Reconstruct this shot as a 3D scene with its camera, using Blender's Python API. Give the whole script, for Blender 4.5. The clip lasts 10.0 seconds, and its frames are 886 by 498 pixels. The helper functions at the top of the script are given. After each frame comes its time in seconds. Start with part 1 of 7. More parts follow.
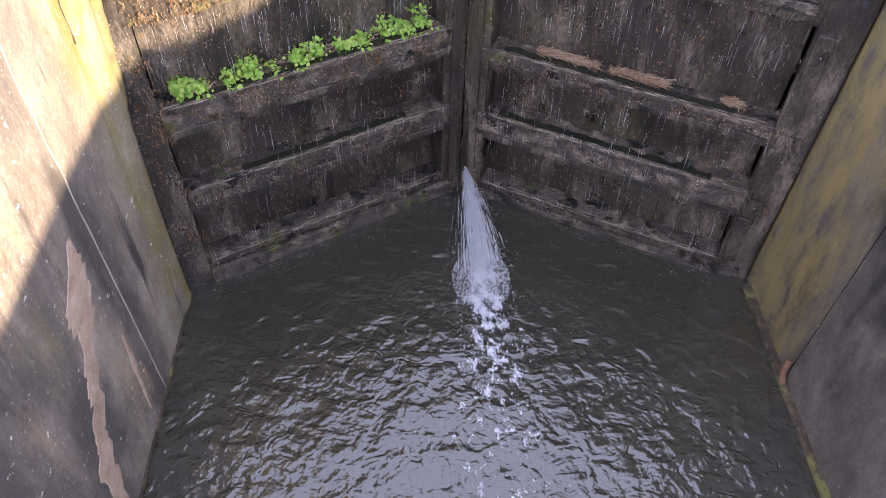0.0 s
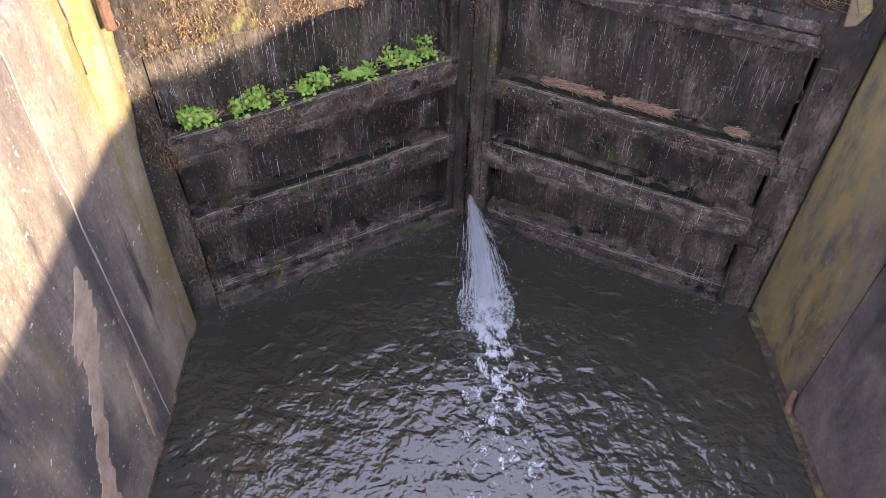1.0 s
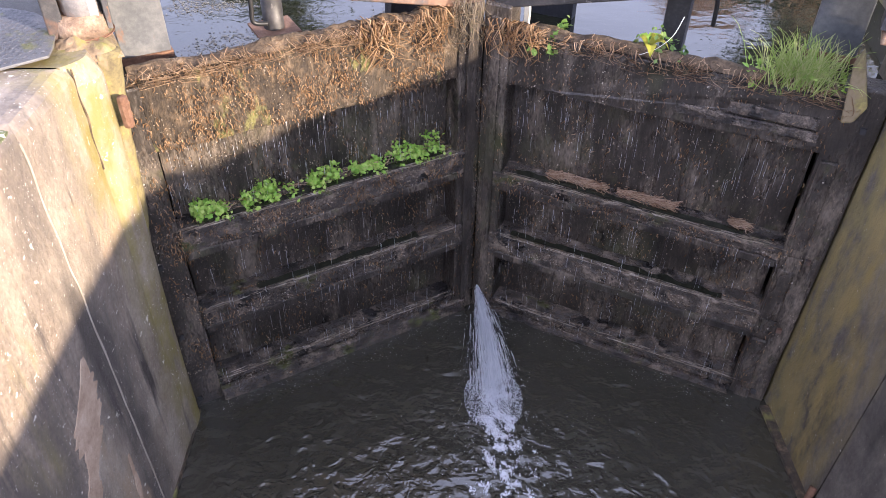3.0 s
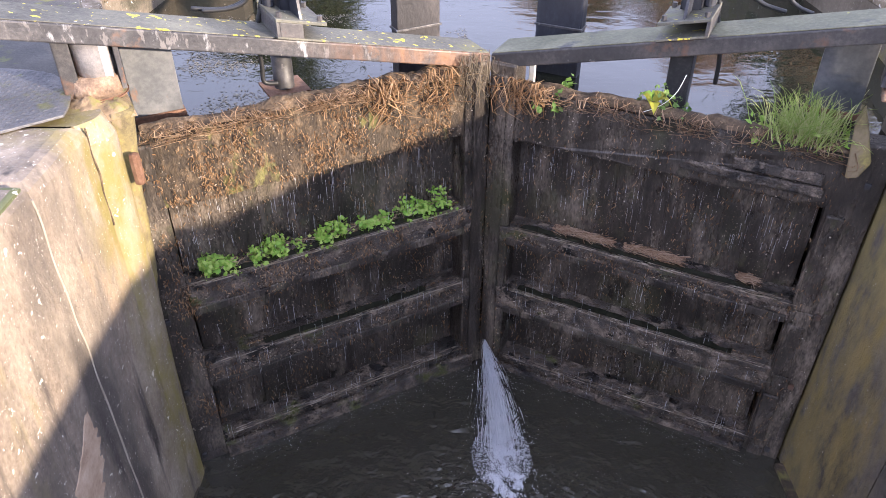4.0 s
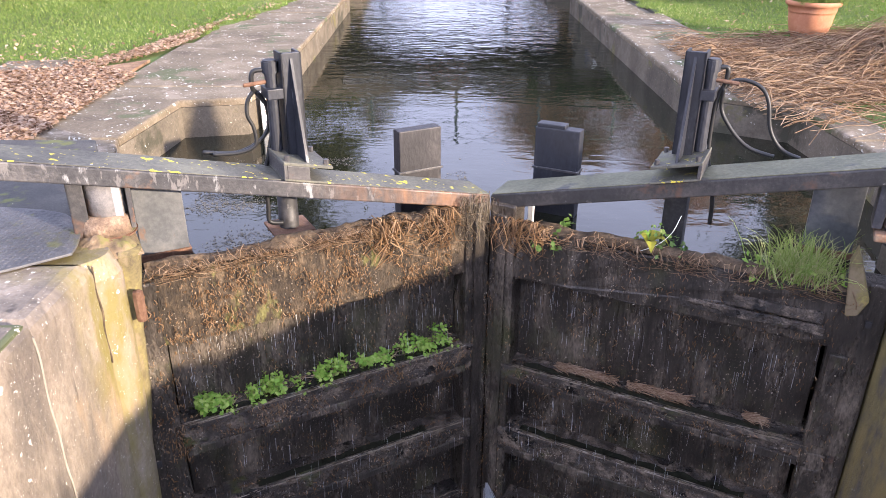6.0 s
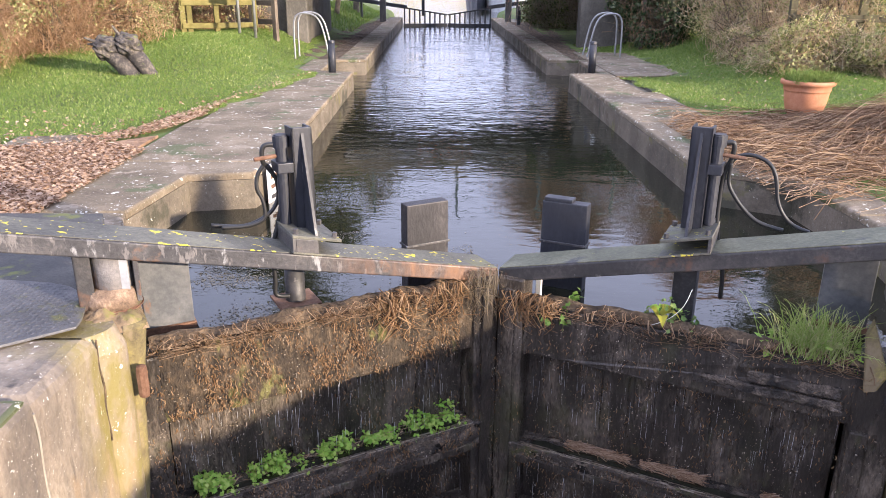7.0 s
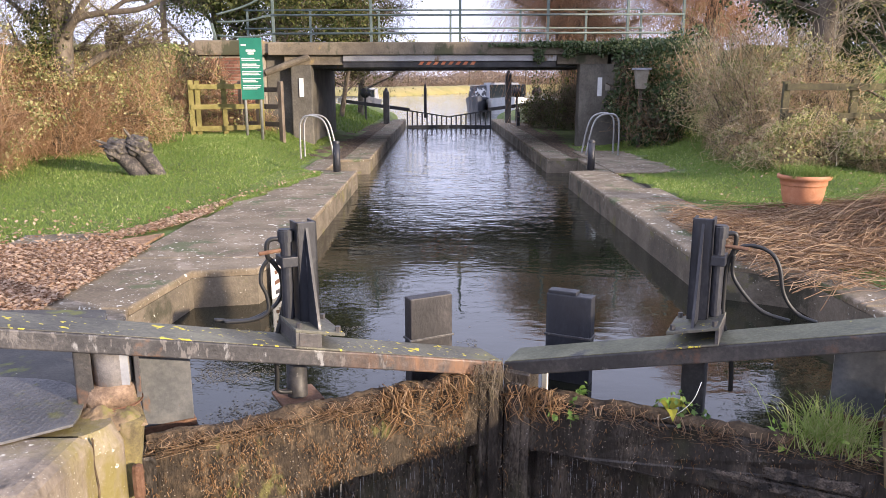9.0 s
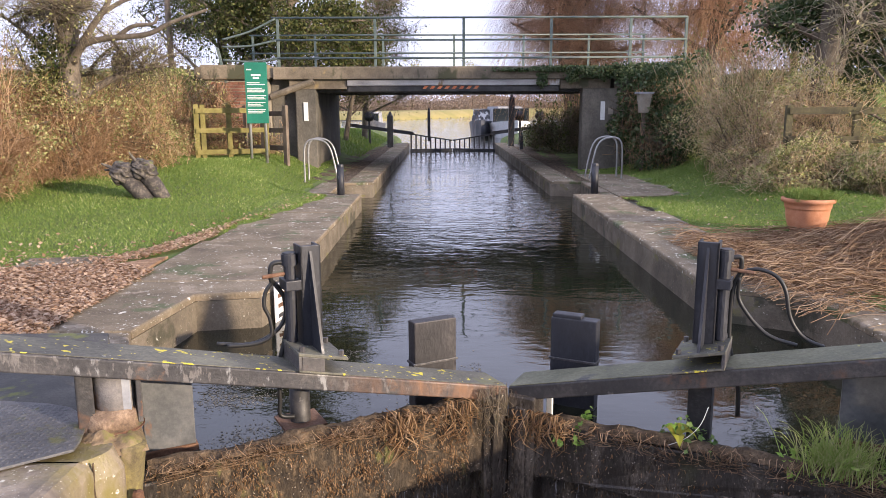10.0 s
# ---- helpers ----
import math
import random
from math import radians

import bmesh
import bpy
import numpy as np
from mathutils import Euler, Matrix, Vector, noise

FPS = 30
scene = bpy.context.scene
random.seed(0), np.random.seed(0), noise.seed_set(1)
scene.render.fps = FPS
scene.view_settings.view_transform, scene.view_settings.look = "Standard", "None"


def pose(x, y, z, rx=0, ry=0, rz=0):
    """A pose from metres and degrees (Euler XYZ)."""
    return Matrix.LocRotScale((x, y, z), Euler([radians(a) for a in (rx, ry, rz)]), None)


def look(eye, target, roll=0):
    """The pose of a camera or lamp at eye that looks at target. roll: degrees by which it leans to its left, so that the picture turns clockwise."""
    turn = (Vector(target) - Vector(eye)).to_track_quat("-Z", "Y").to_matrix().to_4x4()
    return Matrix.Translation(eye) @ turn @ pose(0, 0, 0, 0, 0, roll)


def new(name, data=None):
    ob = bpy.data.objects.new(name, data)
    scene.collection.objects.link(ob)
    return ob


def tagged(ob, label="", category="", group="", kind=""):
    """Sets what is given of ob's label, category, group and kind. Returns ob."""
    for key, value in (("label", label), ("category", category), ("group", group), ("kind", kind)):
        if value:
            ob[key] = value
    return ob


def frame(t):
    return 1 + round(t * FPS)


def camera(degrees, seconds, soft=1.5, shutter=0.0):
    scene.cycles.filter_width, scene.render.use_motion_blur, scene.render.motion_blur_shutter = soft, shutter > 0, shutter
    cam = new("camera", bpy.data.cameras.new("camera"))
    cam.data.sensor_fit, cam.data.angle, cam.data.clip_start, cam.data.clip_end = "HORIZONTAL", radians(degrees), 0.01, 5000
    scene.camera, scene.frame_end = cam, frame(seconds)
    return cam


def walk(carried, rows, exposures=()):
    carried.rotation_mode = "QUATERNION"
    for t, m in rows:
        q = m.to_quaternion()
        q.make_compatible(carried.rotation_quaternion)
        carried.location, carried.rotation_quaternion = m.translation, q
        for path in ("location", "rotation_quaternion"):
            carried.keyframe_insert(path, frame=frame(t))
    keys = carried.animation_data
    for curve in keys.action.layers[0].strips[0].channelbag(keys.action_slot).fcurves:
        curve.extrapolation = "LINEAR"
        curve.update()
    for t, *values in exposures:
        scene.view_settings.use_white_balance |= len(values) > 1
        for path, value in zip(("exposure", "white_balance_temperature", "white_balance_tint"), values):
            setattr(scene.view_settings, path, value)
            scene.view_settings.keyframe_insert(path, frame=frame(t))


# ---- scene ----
# A canal lock seen from the footbridge below its lower gates: the camera tilts up from the tail water to the chamber and the road bridge.
cam = camera(60.94, 10.0, soft=0.6)
PATH = [
    (0.0, look((0.063, -0.042, 1.678), (0.2262, 3.2687, -2.0646), 1.54)),
    (0.5, look((0.058, -0.042, 1.692), (0.2065, 3.3245, -2.0015), 1.48)),
    (1.0, look((0.065, -0.045, 1.696), (0.1963, 3.3963, -1.9287), 1.25)),
    (1.5, look((0.068, -0.048, 1.705), (0.1781, 3.4702, -1.8460), 1.05)),
    (2.0, look((0.063, -0.046, 1.712), (0.1771, 3.5692, -1.7409), 1.03)),
    (3.5, look((0.073, -0.048, 1.728), (0.1233, 3.9081, -1.3287), 0.36)),
    (4.0, look((0.088, -0.050, 1.734), (0.1073, 4.0091, -1.1849), 0.07)),
    (4.5, look((0.093, -0.051, 1.740), (0.1129, 4.0818, -1.0736), 0.05)),
    (5.0, look((0.087, -0.052, 1.746), (0.1149, 4.1828, -0.9115), 0.06)),
    (5.5, look((0.089, -0.060, 1.750), (0.1158, 4.3216, -0.6584), 0.15)),
    (7.0, look((0.009, -0.017, 1.725), (0.0506, 4.6884, 0.0351), 0.33)),
    (7.5, look((0.007, -0.008, 1.711), (0.0433, 4.7599, 0.2065), 0.21)),
    (8.0, look((0.019, -0.015, 1.702), (0.0521, 4.8075, 0.3815), -0.03)),
    (8.5, look((0.014, -0.015, 1.702), (0.0422, 4.8430, 0.5210), -0.16)),
    (9.0, look((0.003, -0.014, 1.700), (0.0257, 4.8697, 0.6266), -0.17)),
    (9.5, look((-0.003, -0.006, 1.699), (0.0085, 4.8948, 0.7057), -0.17)),
    (10.0, look((0.000, 0.000, 1.700), (0.0000, 4.9139, 0.7761), -0.20)),
]
walk(cam, PATH, exposures=[(0.0, 1.96, 6350, 19), (1.0, 1.82, 6350, 19), (2.0, 1.8, 6350, 19), (3.5, 1.57, 6150, 18), (4.5, 1.5, 6150, 18), (5.5, 1.42, 6200, 18), (7.0, 1.14, 6250, 17), (8.0, 1.04, 6350, 16), (9.0, 0.78, 6450, 16), (10.0, 0.59, 6500, 16)])

# ---- world, sun ----
SUN_X, SUN_Y, SUN_EL = 1.0, -0.68, 12.0
world = bpy.data.worlds.new("sky")
world.use_nodes = True
scene.world = world
wn = world.node_tree.nodes
sky = wn.new("ShaderNodeTexSky")
sky.sky_type, sky.sun_disc = "NISHITA", False
sky.sun_elevation, sky.sun_rotation = radians(SUN_EL), math.atan2(SUN_X, SUN_Y)
sky.air_density, sky.dust_density, sky.ozone_density = 1.0, 2.5, 1.5
wn["Background"].inputs["Strength"].default_value = 0.15
# thin bright winter cloud over most of the blue
wl = world.node_tree.links
wtex = wn.new("ShaderNodeTexCoord")
wmap = wn.new("ShaderNodeMapping")
wmap.inputs["Scale"].default_value = (1, 1, 2.5)
cloud = wn.new("ShaderNodeTexNoise")
cloud.inputs["Scale"].default_value, cloud.inputs["Detail"].default_value = 2.2, 5
cover = wn.new("ShaderNodeMapRange")
cover.inputs[1].default_value, cover.inputs[2].default_value = 0.3, 0.55
cover.inputs[3].default_value, cover.inputs[4].default_value = 0.8, 1.0
veil = wn.new("ShaderNodeMix")
veil.data_type = "RGBA"
veil.inputs[7].default_value = (5.25, 5.7, 7.5, 1)
wl.new(wtex.outputs["Generated"], wmap.inputs[0])
wl.new(wmap.outputs[0], cloud.inputs["Vector"])
wl.new(cloud.outputs["Fac"], cover.inputs[0])
wl.new(cover.outputs[0], veil.inputs[0])
wl.new(sky.outputs["Color"], veil.inputs[6])
wl.new(veil.outputs[2], wn["Background"].inputs["Color"])
sun_data = bpy.data.lights.new("sun", "SUN")
sun_data.energy, sun_data.angle, sun_data.color = 5.0, radians(1.2), (1.0, 0.84, 0.62)
sun = new("sun", sun_data)
sun_h = math.hypot(SUN_X, SUN_Y)
sun.matrix_world = look((SUN_X * 30, SUN_Y * 30, sun_h * 30 * math.tan(radians(SUN_EL))), (0, 0, 0))

# ---- plan, in metres: coping at z 0, x across the chamber, y up the lock ----
XL, XR, XC = -1.64, 2.58, 0.42
YH, YA = 3.55, 4.64
Z_LOW, Z_HIGH = -2.78, -0.35
rng = np.random.default_rng(7)


# ---- materials ----
def mat(name, stops, scale=3.0, rough=0.8, bump=0.3, detail_scale=40.0, metal=0.0, spots=None, streak=0.0, spec=0.5, stains=None, per_piece=0.0, rough_to=None, bump_dist=0.02, coat=0.0, soft=0.05, bands=None):
    """Two scales of noise over colour stops; spots: (colour, scale, threshold) lichen flecks; stains: (colour, scale, threshold, z stretch); bands: (colour, axis, from, to, wobble, weight) growth that takes over along an axis."""
    m = bpy.data.materials.new(name)
    m.use_nodes = True
    nt = m.node_tree
    N, L = nt.nodes, nt.links
    bsdf = N["Principled BSDF"]
    geo = N.new("ShaderNodeNewGeometry")
    mp = N.new("ShaderNodeMapping")
    mp.inputs["Scale"].default_value = (1, 1, 1 - 0.85 * streak)
    L.new(geo.outputs["Position"], mp.inputs["Vector"])

    def noise_tex(sc, det, vec):
        t = N.new("ShaderNodeTexNoise")
        t.inputs["Scale"].default_value, t.inputs["Detail"].default_value, t.inputs["Roughness"].default_value = sc, det, 0.62
        L.new(vec, t.inputs["Vector"])
        return t.outputs["Fac"]

    def math_node(op, a, b):
        t = N.new("ShaderNodeMath")
        t.operation = op
        for k, v in enumerate((a, b)):
            if isinstance(v, float) or isinstance(v, int):
                t.inputs[k].default_value = v
            else:
                L.new(v, t.inputs[k])
        return t.outputs[0]

    def blend(fac, a, colour):
        t = N.new("ShaderNodeMix")
        t.data_type = "RGBA"
        L.new(fac, t.inputs[0])
        L.new(a, t.inputs[6])
        t.inputs[7].default_value = (*colour, 1)
        return t.outputs[2]

    def ramp(fac, lo, hi):
        t = N.new("ShaderNodeMapRange")
        t.inputs[1].default_value, t.inputs[2].default_value = lo, hi
        L.new(fac, t.inputs[0])
        return t.outputs[0]

    big = noise_tex(scale, 5, mp.outputs[0])
    fine = noise_tex(detail_scale, 6, mp.outputs[0])
    f = math_node("ADD", math_node("MULTIPLY", big, 0.65), math_node("MULTIPLY", fine, 0.35))
    if per_piece:
        info = N.new("ShaderNodeObjectInfo")
        f = math_node("ADD", f, math_node("MULTIPLY", math_node("SUBTRACT", info.outputs["Random"], 0.5), per_piece))
    cr = N.new("ShaderNodeValToRGB")
    L.new(f, cr.inputs[0])
    el = cr.color_ramp.elements
    n = len(stops)
    while len(el) < n:
        el.new(0.5)
    for k, c in enumerate(stops):
        el[k].position, el[k].color = 0.34 + 0.32 * k / max(1, n - 1), (*c, 1)
    col = cr.outputs[0]
    for st in stains or ():
        sm = N.new("ShaderNodeMapping")
        sm.inputs["Scale"].default_value = (1, 1, st[3])
        sm.inputs["Location"].default_value = (st[1] * 3.7, 1.3, 0)
        L.new(geo.outputs["Position"], sm.inputs["Vector"])
        sn = noise_tex(st[1], 9, sm.outputs[0])
        col = blend(ramp(sn, st[2], st[2] + soft), col, st[0])
    for colour, axis, lo, hi, wobble, weight in bands or ():
        sep = N.new("ShaderNodeSeparateXYZ")
        L.new(geo.outputs["Position"], sep.inputs[0])
        sm = N.new("ShaderNodeMapping")
        sm.inputs["Scale"].default_value = (1, 1, 0.35)
        L.new(geo.outputs["Position"], sm.inputs["Vector"])
        wob = math_node("MULTIPLY", math_node("SUBTRACT", noise_tex(2.6, 6, sm.outputs[0]), 0.5), wobble)
        fac = math_node("MULTIPLY", ramp(math_node("ADD", sep.outputs[axis], wob), lo, hi), math_node("MULTIPLY", ramp(noise_tex(9.0, 8, sm.outputs[0]), 0.36, 0.6), weight))
        col = blend(fac, col, colour)
    for sp in spots or ():
        v = N.new("ShaderNodeTexVoronoi")
        v.inputs["Scale"].default_value = sp[1]
        wob = N.new("ShaderNodeTexNoise")
        wob.inputs["Scale"].default_value, wob.inputs["Detail"].default_value = sp[1] * 1.8, 4
        L.new(geo.outputs["Position"], wob.inputs["Vector"])
        vm = N.new("ShaderNodeVectorMath")
        vm.operation = "MULTIPLY_ADD"
        vm.inputs[1].default_value = (1.3 / sp[1],) * 3
        L.new(wob.outputs["Color"], vm.inputs[0])
        L.new(geo.outputs["Position"], vm.inputs[2])
        L.new(vm.outputs[0], v.inputs["Vector"])
        sn = noise_tex(sp[1] * 0.35, 3, geo.outputs["Position"])
        g = math_node("ADD", v.outputs["Distance"], math_node("MULTIPLY", sn, 0.9))
        col = blend(ramp(g, sp[2] + 0.05, sp[2]), col, sp[0])
    L.new(col, bsdf.inputs["Base Color"])
    bsdf.inputs["Metallic"].default_value = metal
    bsdf.inputs["Specular IOR Level"].default_value = spec
    if coat:
        bsdf.inputs["Coat Weight"].default_value = coat
        bsdf.inputs["Coat Roughness"].default_value = 0.2
    rr = N.new("ShaderNodeMapRange")
    rr.inputs[3].default_value, rr.inputs[4].default_value = rough, rough if rough_to is None else rough_to
    rr.inputs[1].default_value, rr.inputs[2].default_value = 0.4, 0.6
    L.new(big, rr.inputs[0])
    L.new(rr.outputs[0], bsdf.inputs["Roughness"])
    bp = N.new("ShaderNodeBump")
    bp.inputs["Strength"].default_value, bp.inputs["Distance"].default_value = bump, bump_dist
    L.new(f, bp.inputs["Height"])
    L.new(bp.outputs[0], bsdf.inputs["Normal"])
    return m


def leaf_mat(name, c0, c1, c2, rough=0.55):
    """Leaves and stems that differ island by island, with a little light through them."""
    m = bpy.data.materials.new(name)
    m.use_nodes = True
    N, L = m.node_tree.nodes, m.node_tree.links
    b = N["Principled BSDF"]
    g = N.new("ShaderNodeNewGeometry")
    cr = N.new("ShaderNodeValToRGB")
    el = cr.color_ramp.elements
    el.new(0.5)
    for k, c in enumerate((c0, c1, c2)):
        el[k].position, el[k].color = k / 2, (*c, 1)
    L.new(g.outputs["Random Per Island"], cr.inputs[0])
    L.new(cr.outputs[0], b.inputs["Base Color"])
    b.inputs["Roughness"].default_value = rough
    b.inputs["Specular IOR Level"].default_value = 0.3
    tr = N.new("ShaderNodeBsdfTranslucent")
    L.new(cr.outputs[0], tr.inputs[0])
    mx = N.new("ShaderNodeMixShader")
    mx.inputs[0].default_value = 0.38
    L.new(b.outputs[0], mx.inputs[1])
    L.new(tr.outputs[0], mx.inputs[2])
    L.new(mx.outputs[0], N["Material Output"].inputs[0])
    return m


def water_mat(name, deep, layers, dist, rough=0.04, spec=0.5, ior=1.333, calm=None):
    """Still dark water: ripples of several sizes (scale, weight, stretch x, stretch y); calm: (y0, y1, share), a sheltered reach that ruffles up from y0 to y1."""
    m = bpy.data.materials.new(name)
    m.use_nodes = True
    N, L = m.node_tree.nodes, m.node_tree.links
    b = N["Principled BSDF"]
    b.inputs["Base Color"].default_value = (*deep, 1)
    b.inputs["Roughness"].default_value = rough
    b.inputs["IOR"].default_value = ior
    b.inputs["Specular IOR Level"].default_value = spec
    g = N.new("ShaderNodeNewGeometry")
    total = None
    for sc, w, sx, sy in layers:
        mp = N.new("ShaderNodeMapping")
        mp.inputs["Scale"].default_value = (sx, sy, 1)
        t = N.new("ShaderNodeTexNoise")
        t.inputs["Scale"].default_value, t.inputs["Detail"].default_value, t.inputs["Distortion"].default_value = sc, 2.5, 0.6
        L.new(g.outputs["Position"], mp.inputs[0])
        L.new(mp.outputs[0], t.inputs["Vector"])
        q = N.new("ShaderNodeMath")
        q.operation = "MULTIPLY"
        q.inputs[1].default_value = w
        L.new(t.outputs["Fac"], q.inputs[0])
        if total is None:
            total = q.outputs[0]
        else:
            a = N.new("ShaderNodeMath")
            L.new(total, a.inputs[0])
            L.new(q.outputs[0], a.inputs[1])
            total = a.outputs[0]
    bp = N.new("ShaderNodeBump")
    bp.inputs["Strength"].default_value, bp.inputs["Distance"].default_value = 1.0, dist
    if calm:
        sep = N.new("ShaderNodeSeparateXYZ")
        L.new(g.outputs["Position"], sep.inputs[0])
        gust = N.new("ShaderNodeTexNoise")
        gust.inputs["Scale"].default_value = 0.35
        L.new(g.outputs["Position"], gust.inputs["Vector"])
        along = N.new("ShaderNodeMath")
        along.operation = "MULTIPLY_ADD"
        along.inputs[1].default_value = 8.0
        L.new(gust.outputs["Fac"], along.inputs[0])
        L.new(sep.outputs["Y"], along.inputs[2])
        share = N.new("ShaderNodeMapRange")
        share.inputs[1].default_value, share.inputs[2].default_value = calm[0] + 4, calm[1] + 4
        share.inputs[3].default_value, share.inputs[4].default_value = calm[2], 1.0
        L.new(along.outputs[0], share.inputs[0])
        scaled = N.new("ShaderNodeMath")
        scaled.operation = "MULTIPLY"
        L.new(total, scaled.inputs[0])
        L.new(share.outputs[0], scaled.inputs[1])
        total = scaled.outputs[0]
    L.new(total, bp.inputs["Height"])
    L.new(bp.outputs[0], b.inputs["Normal"])
    return m


def plain(name, colour, rough=0.5, metal=0.0, spec=0.5):
    m = bpy.data.materials.new(name)
    m.use_nodes = True
    b = m.node_tree.nodes["Principled BSDF"]
    b.inputs["Base Color"].default_value = (*colour, 1)
    b.inputs["Roughness"].default_value, b.inputs["Metallic"].default_value = rough, metal
    b.inputs["Specular IOR Level"].default_value = spec
    return m


LICHEN = (0.62, 0.6, 0.52)
M_COPING = mat("coping_concrete", [(0.085, 0.064, 0.04), (0.165, 0.13, 0.085), (0.28, 0.225, 0.155)], 1.6, 0.9, 0.9, 45, spots=[(LICHEN, 8, 0.53), (LICHEN, 17, 0.53), ((0.5, 0.47, 0.4), 40, 0.5)], stains=[((0.09, 0.1, 0.045), 1.4, 0.56, 1), ((0.26, 0.21, 0.15), 2.6, 0.58, 1)])
M_WET_WALL = mat("stained_tail_wall", [(0.13, 0.1, 0.075), (0.25, 0.205, 0.155), (0.38, 0.32, 0.25)], 2.2, 0.75, 1.0, 42, streak=0.3, spots=[((0.62, 0.59, 0.5), 15, 0.47), ((0.65, 0.62, 0.55), 34, 0.45), ((0.65, 0.62, 0.55), 70, 0.48)],
                 stains=[((0.2, 0.17, 0.06), 1.5, 0.63, 0.22), ((0.085, 0.073, 0.062), 0.8, 0.49, 0.35), ((0.06, 0.05, 0.043), 5.0, 0.57, 0.12), ((0.3, 0.22, 0.14), 1.9, 0.59, 0.4)], rough_to=0.45, soft=0.1, bands=[((0.19, 0.158, 0.052), 1, 3.0, 3.3, 0.8, 1.0), ((0.3, 0.25, 0.05), 1, 3.4, 3.5, 0.3, 0.5)])
M_CHAMBER = mat("damp_chamber_concrete", [(0.075, 0.062, 0.045), (0.135, 0.112, 0.08), (0.21, 0.175, 0.13)], 2.0, 0.85, 0.9, 40, spots=[(LICHEN, 13, 0.42), ((0.5, 0.47, 0.4), 32, 0.46)], stains=[((0.06, 0.055, 0.035), 1.6, 0.55, 1), ((0.14, 0.125, 0.05), 2.4, 0.6, 1)], rough_to=0.65)
M_YELLOWMOSS = mat("yellow_moss_stone", [(0.1, 0.08, 0.045), (0.19, 0.155, 0.065), (0.33, 0.28, 0.085)], 5, 0.95, 0.8, 60, spots=[((0.24, 0.19, 0.12), 12, 0.4)], stains=[((0.22, 0.17, 0.1), 3.0, 0.56, 0.6)])
M_BED_MOSS = mat("mossy_mortar", [(0.12, 0.085, 0.05), (0.22, 0.155, 0.09), (0.36, 0.26, 0.16)], 6, 0.9, 0.9, 50, stains=[((0.16, 0.15, 0.04), 5.0, 0.52, 1), ((0.08, 0.075, 0.035), 7.0, 0.58, 1)], soft=0.1)
M_SLEEVE = mat("dull_grey_steel", [(0.09, 0.085, 0.082), (0.15, 0.14, 0.135), (0.24, 0.22, 0.2)], 5, 0.8, 0.5, 50, stains=[((0.14, 0.08, 0.05), 6.0, 0.57, 0.5)], soft=0.1)
M_RUST_TAN = mat("flaking_rust", [(0.08, 0.055, 0.04), (0.2, 0.135, 0.09), (0.38, 0.27, 0.18)], 9, 0.9, 0.9, 60, stains=[((0.12, 0.115, 0.06), 4.0, 0.62, 1), ((0.27, 0.15, 0.085), 6.0, 0.6, 1)])
M_SCAR = mat("bare_tan_render", [(0.26, 0.175, 0.115), (0.38, 0.275, 0.19), (0.48, 0.37, 0.27)], 6, 0.85, 0.6, 40, spots=[((0.6, 0.57, 0.48), 40, 0.4)])
M_PALE_STEEL = mat("pale_painted_steel", [(0.26, 0.25, 0.24), (0.38, 0.37, 0.36), (0.48, 0.47, 0.46)], 2, 0.6, 0.2, 40, stains=[((0.2, 0.14, 0.08), 1.6, 0.62, 0.4)])
M_CHEQUER = mat("worn_chequer_plate", [(0.07, 0.072, 0.078), (0.11, 0.11, 0.115), (0.17, 0.165, 0.16)], 3, 0.55, 0.9, 55, metal=0.2, stains=[((0.15, 0.15, 0.06), 2.2, 0.6, 1)], rough_to=0.4)
# right tail wall: a darker grey than the left one
M_DARK_WALL = mat("dark_grey_concrete", [(0.055, 0.047, 0.04), (0.11, 0.095, 0.08), (0.2, 0.175, 0.145)], 2.2, 0.7, 1.0, 38, streak=0.5, spots=[((0.5, 0.47, 0.42), 40, 0.42)],
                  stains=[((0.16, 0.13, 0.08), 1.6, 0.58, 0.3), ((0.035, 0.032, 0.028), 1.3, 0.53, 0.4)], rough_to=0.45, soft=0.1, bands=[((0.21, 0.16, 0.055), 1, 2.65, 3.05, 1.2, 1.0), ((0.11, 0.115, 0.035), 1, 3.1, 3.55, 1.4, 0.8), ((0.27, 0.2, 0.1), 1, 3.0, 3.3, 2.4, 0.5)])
M_CRUST = mat("silt_crusted_timber", [(0.013, 0.01, 0.007), (0.05, 0.035, 0.021), (0.17, 0.12, 0.072)], 14, 0.85, 1.0, 65, bump_dist=0.05, streak=0.5, spots=[((0.38, 0.28, 0.17), 60, 0.4), ((0.3, 0.21, 0.12), 26, 0.4)], stains=[((0.045, 0.034, 0.022), 3, 0.56, 0.4), ((0.15, 0.14, 0.045), 3.4, 0.58, 0.5)])
M_BOARD = mat("dark_oiled_timber", [(0.012, 0.011, 0.013), (0.027, 0.024, 0.026), (0.07, 0.062, 0.06)], 4, 0.55, 0.5, 50, streak=0.6)
M_BEAM_GREEN = mat("green_filmed_steel", [(0.07, 0.072, 0.05), (0.125, 0.125, 0.08), (0.2, 0.195, 0.13)], 2.5, 0.75, 0.4, 40, stains=[((0.06, 0.06, 0.06), 1.6, 0.55, 1)], spots=[((0.3, 0.28, 0.08), 14, 0.42)])
# bridge concrete with the shade on pillars and abutments put into its colour
M_PILLAR = mat("shaded_bridge_concrete", [(0.06, 0.055, 0.045), (0.11, 0.1, 0.082), (0.19, 0.17, 0.14)], 1.6, 0.9, 0.6, 30, streak=0.4)
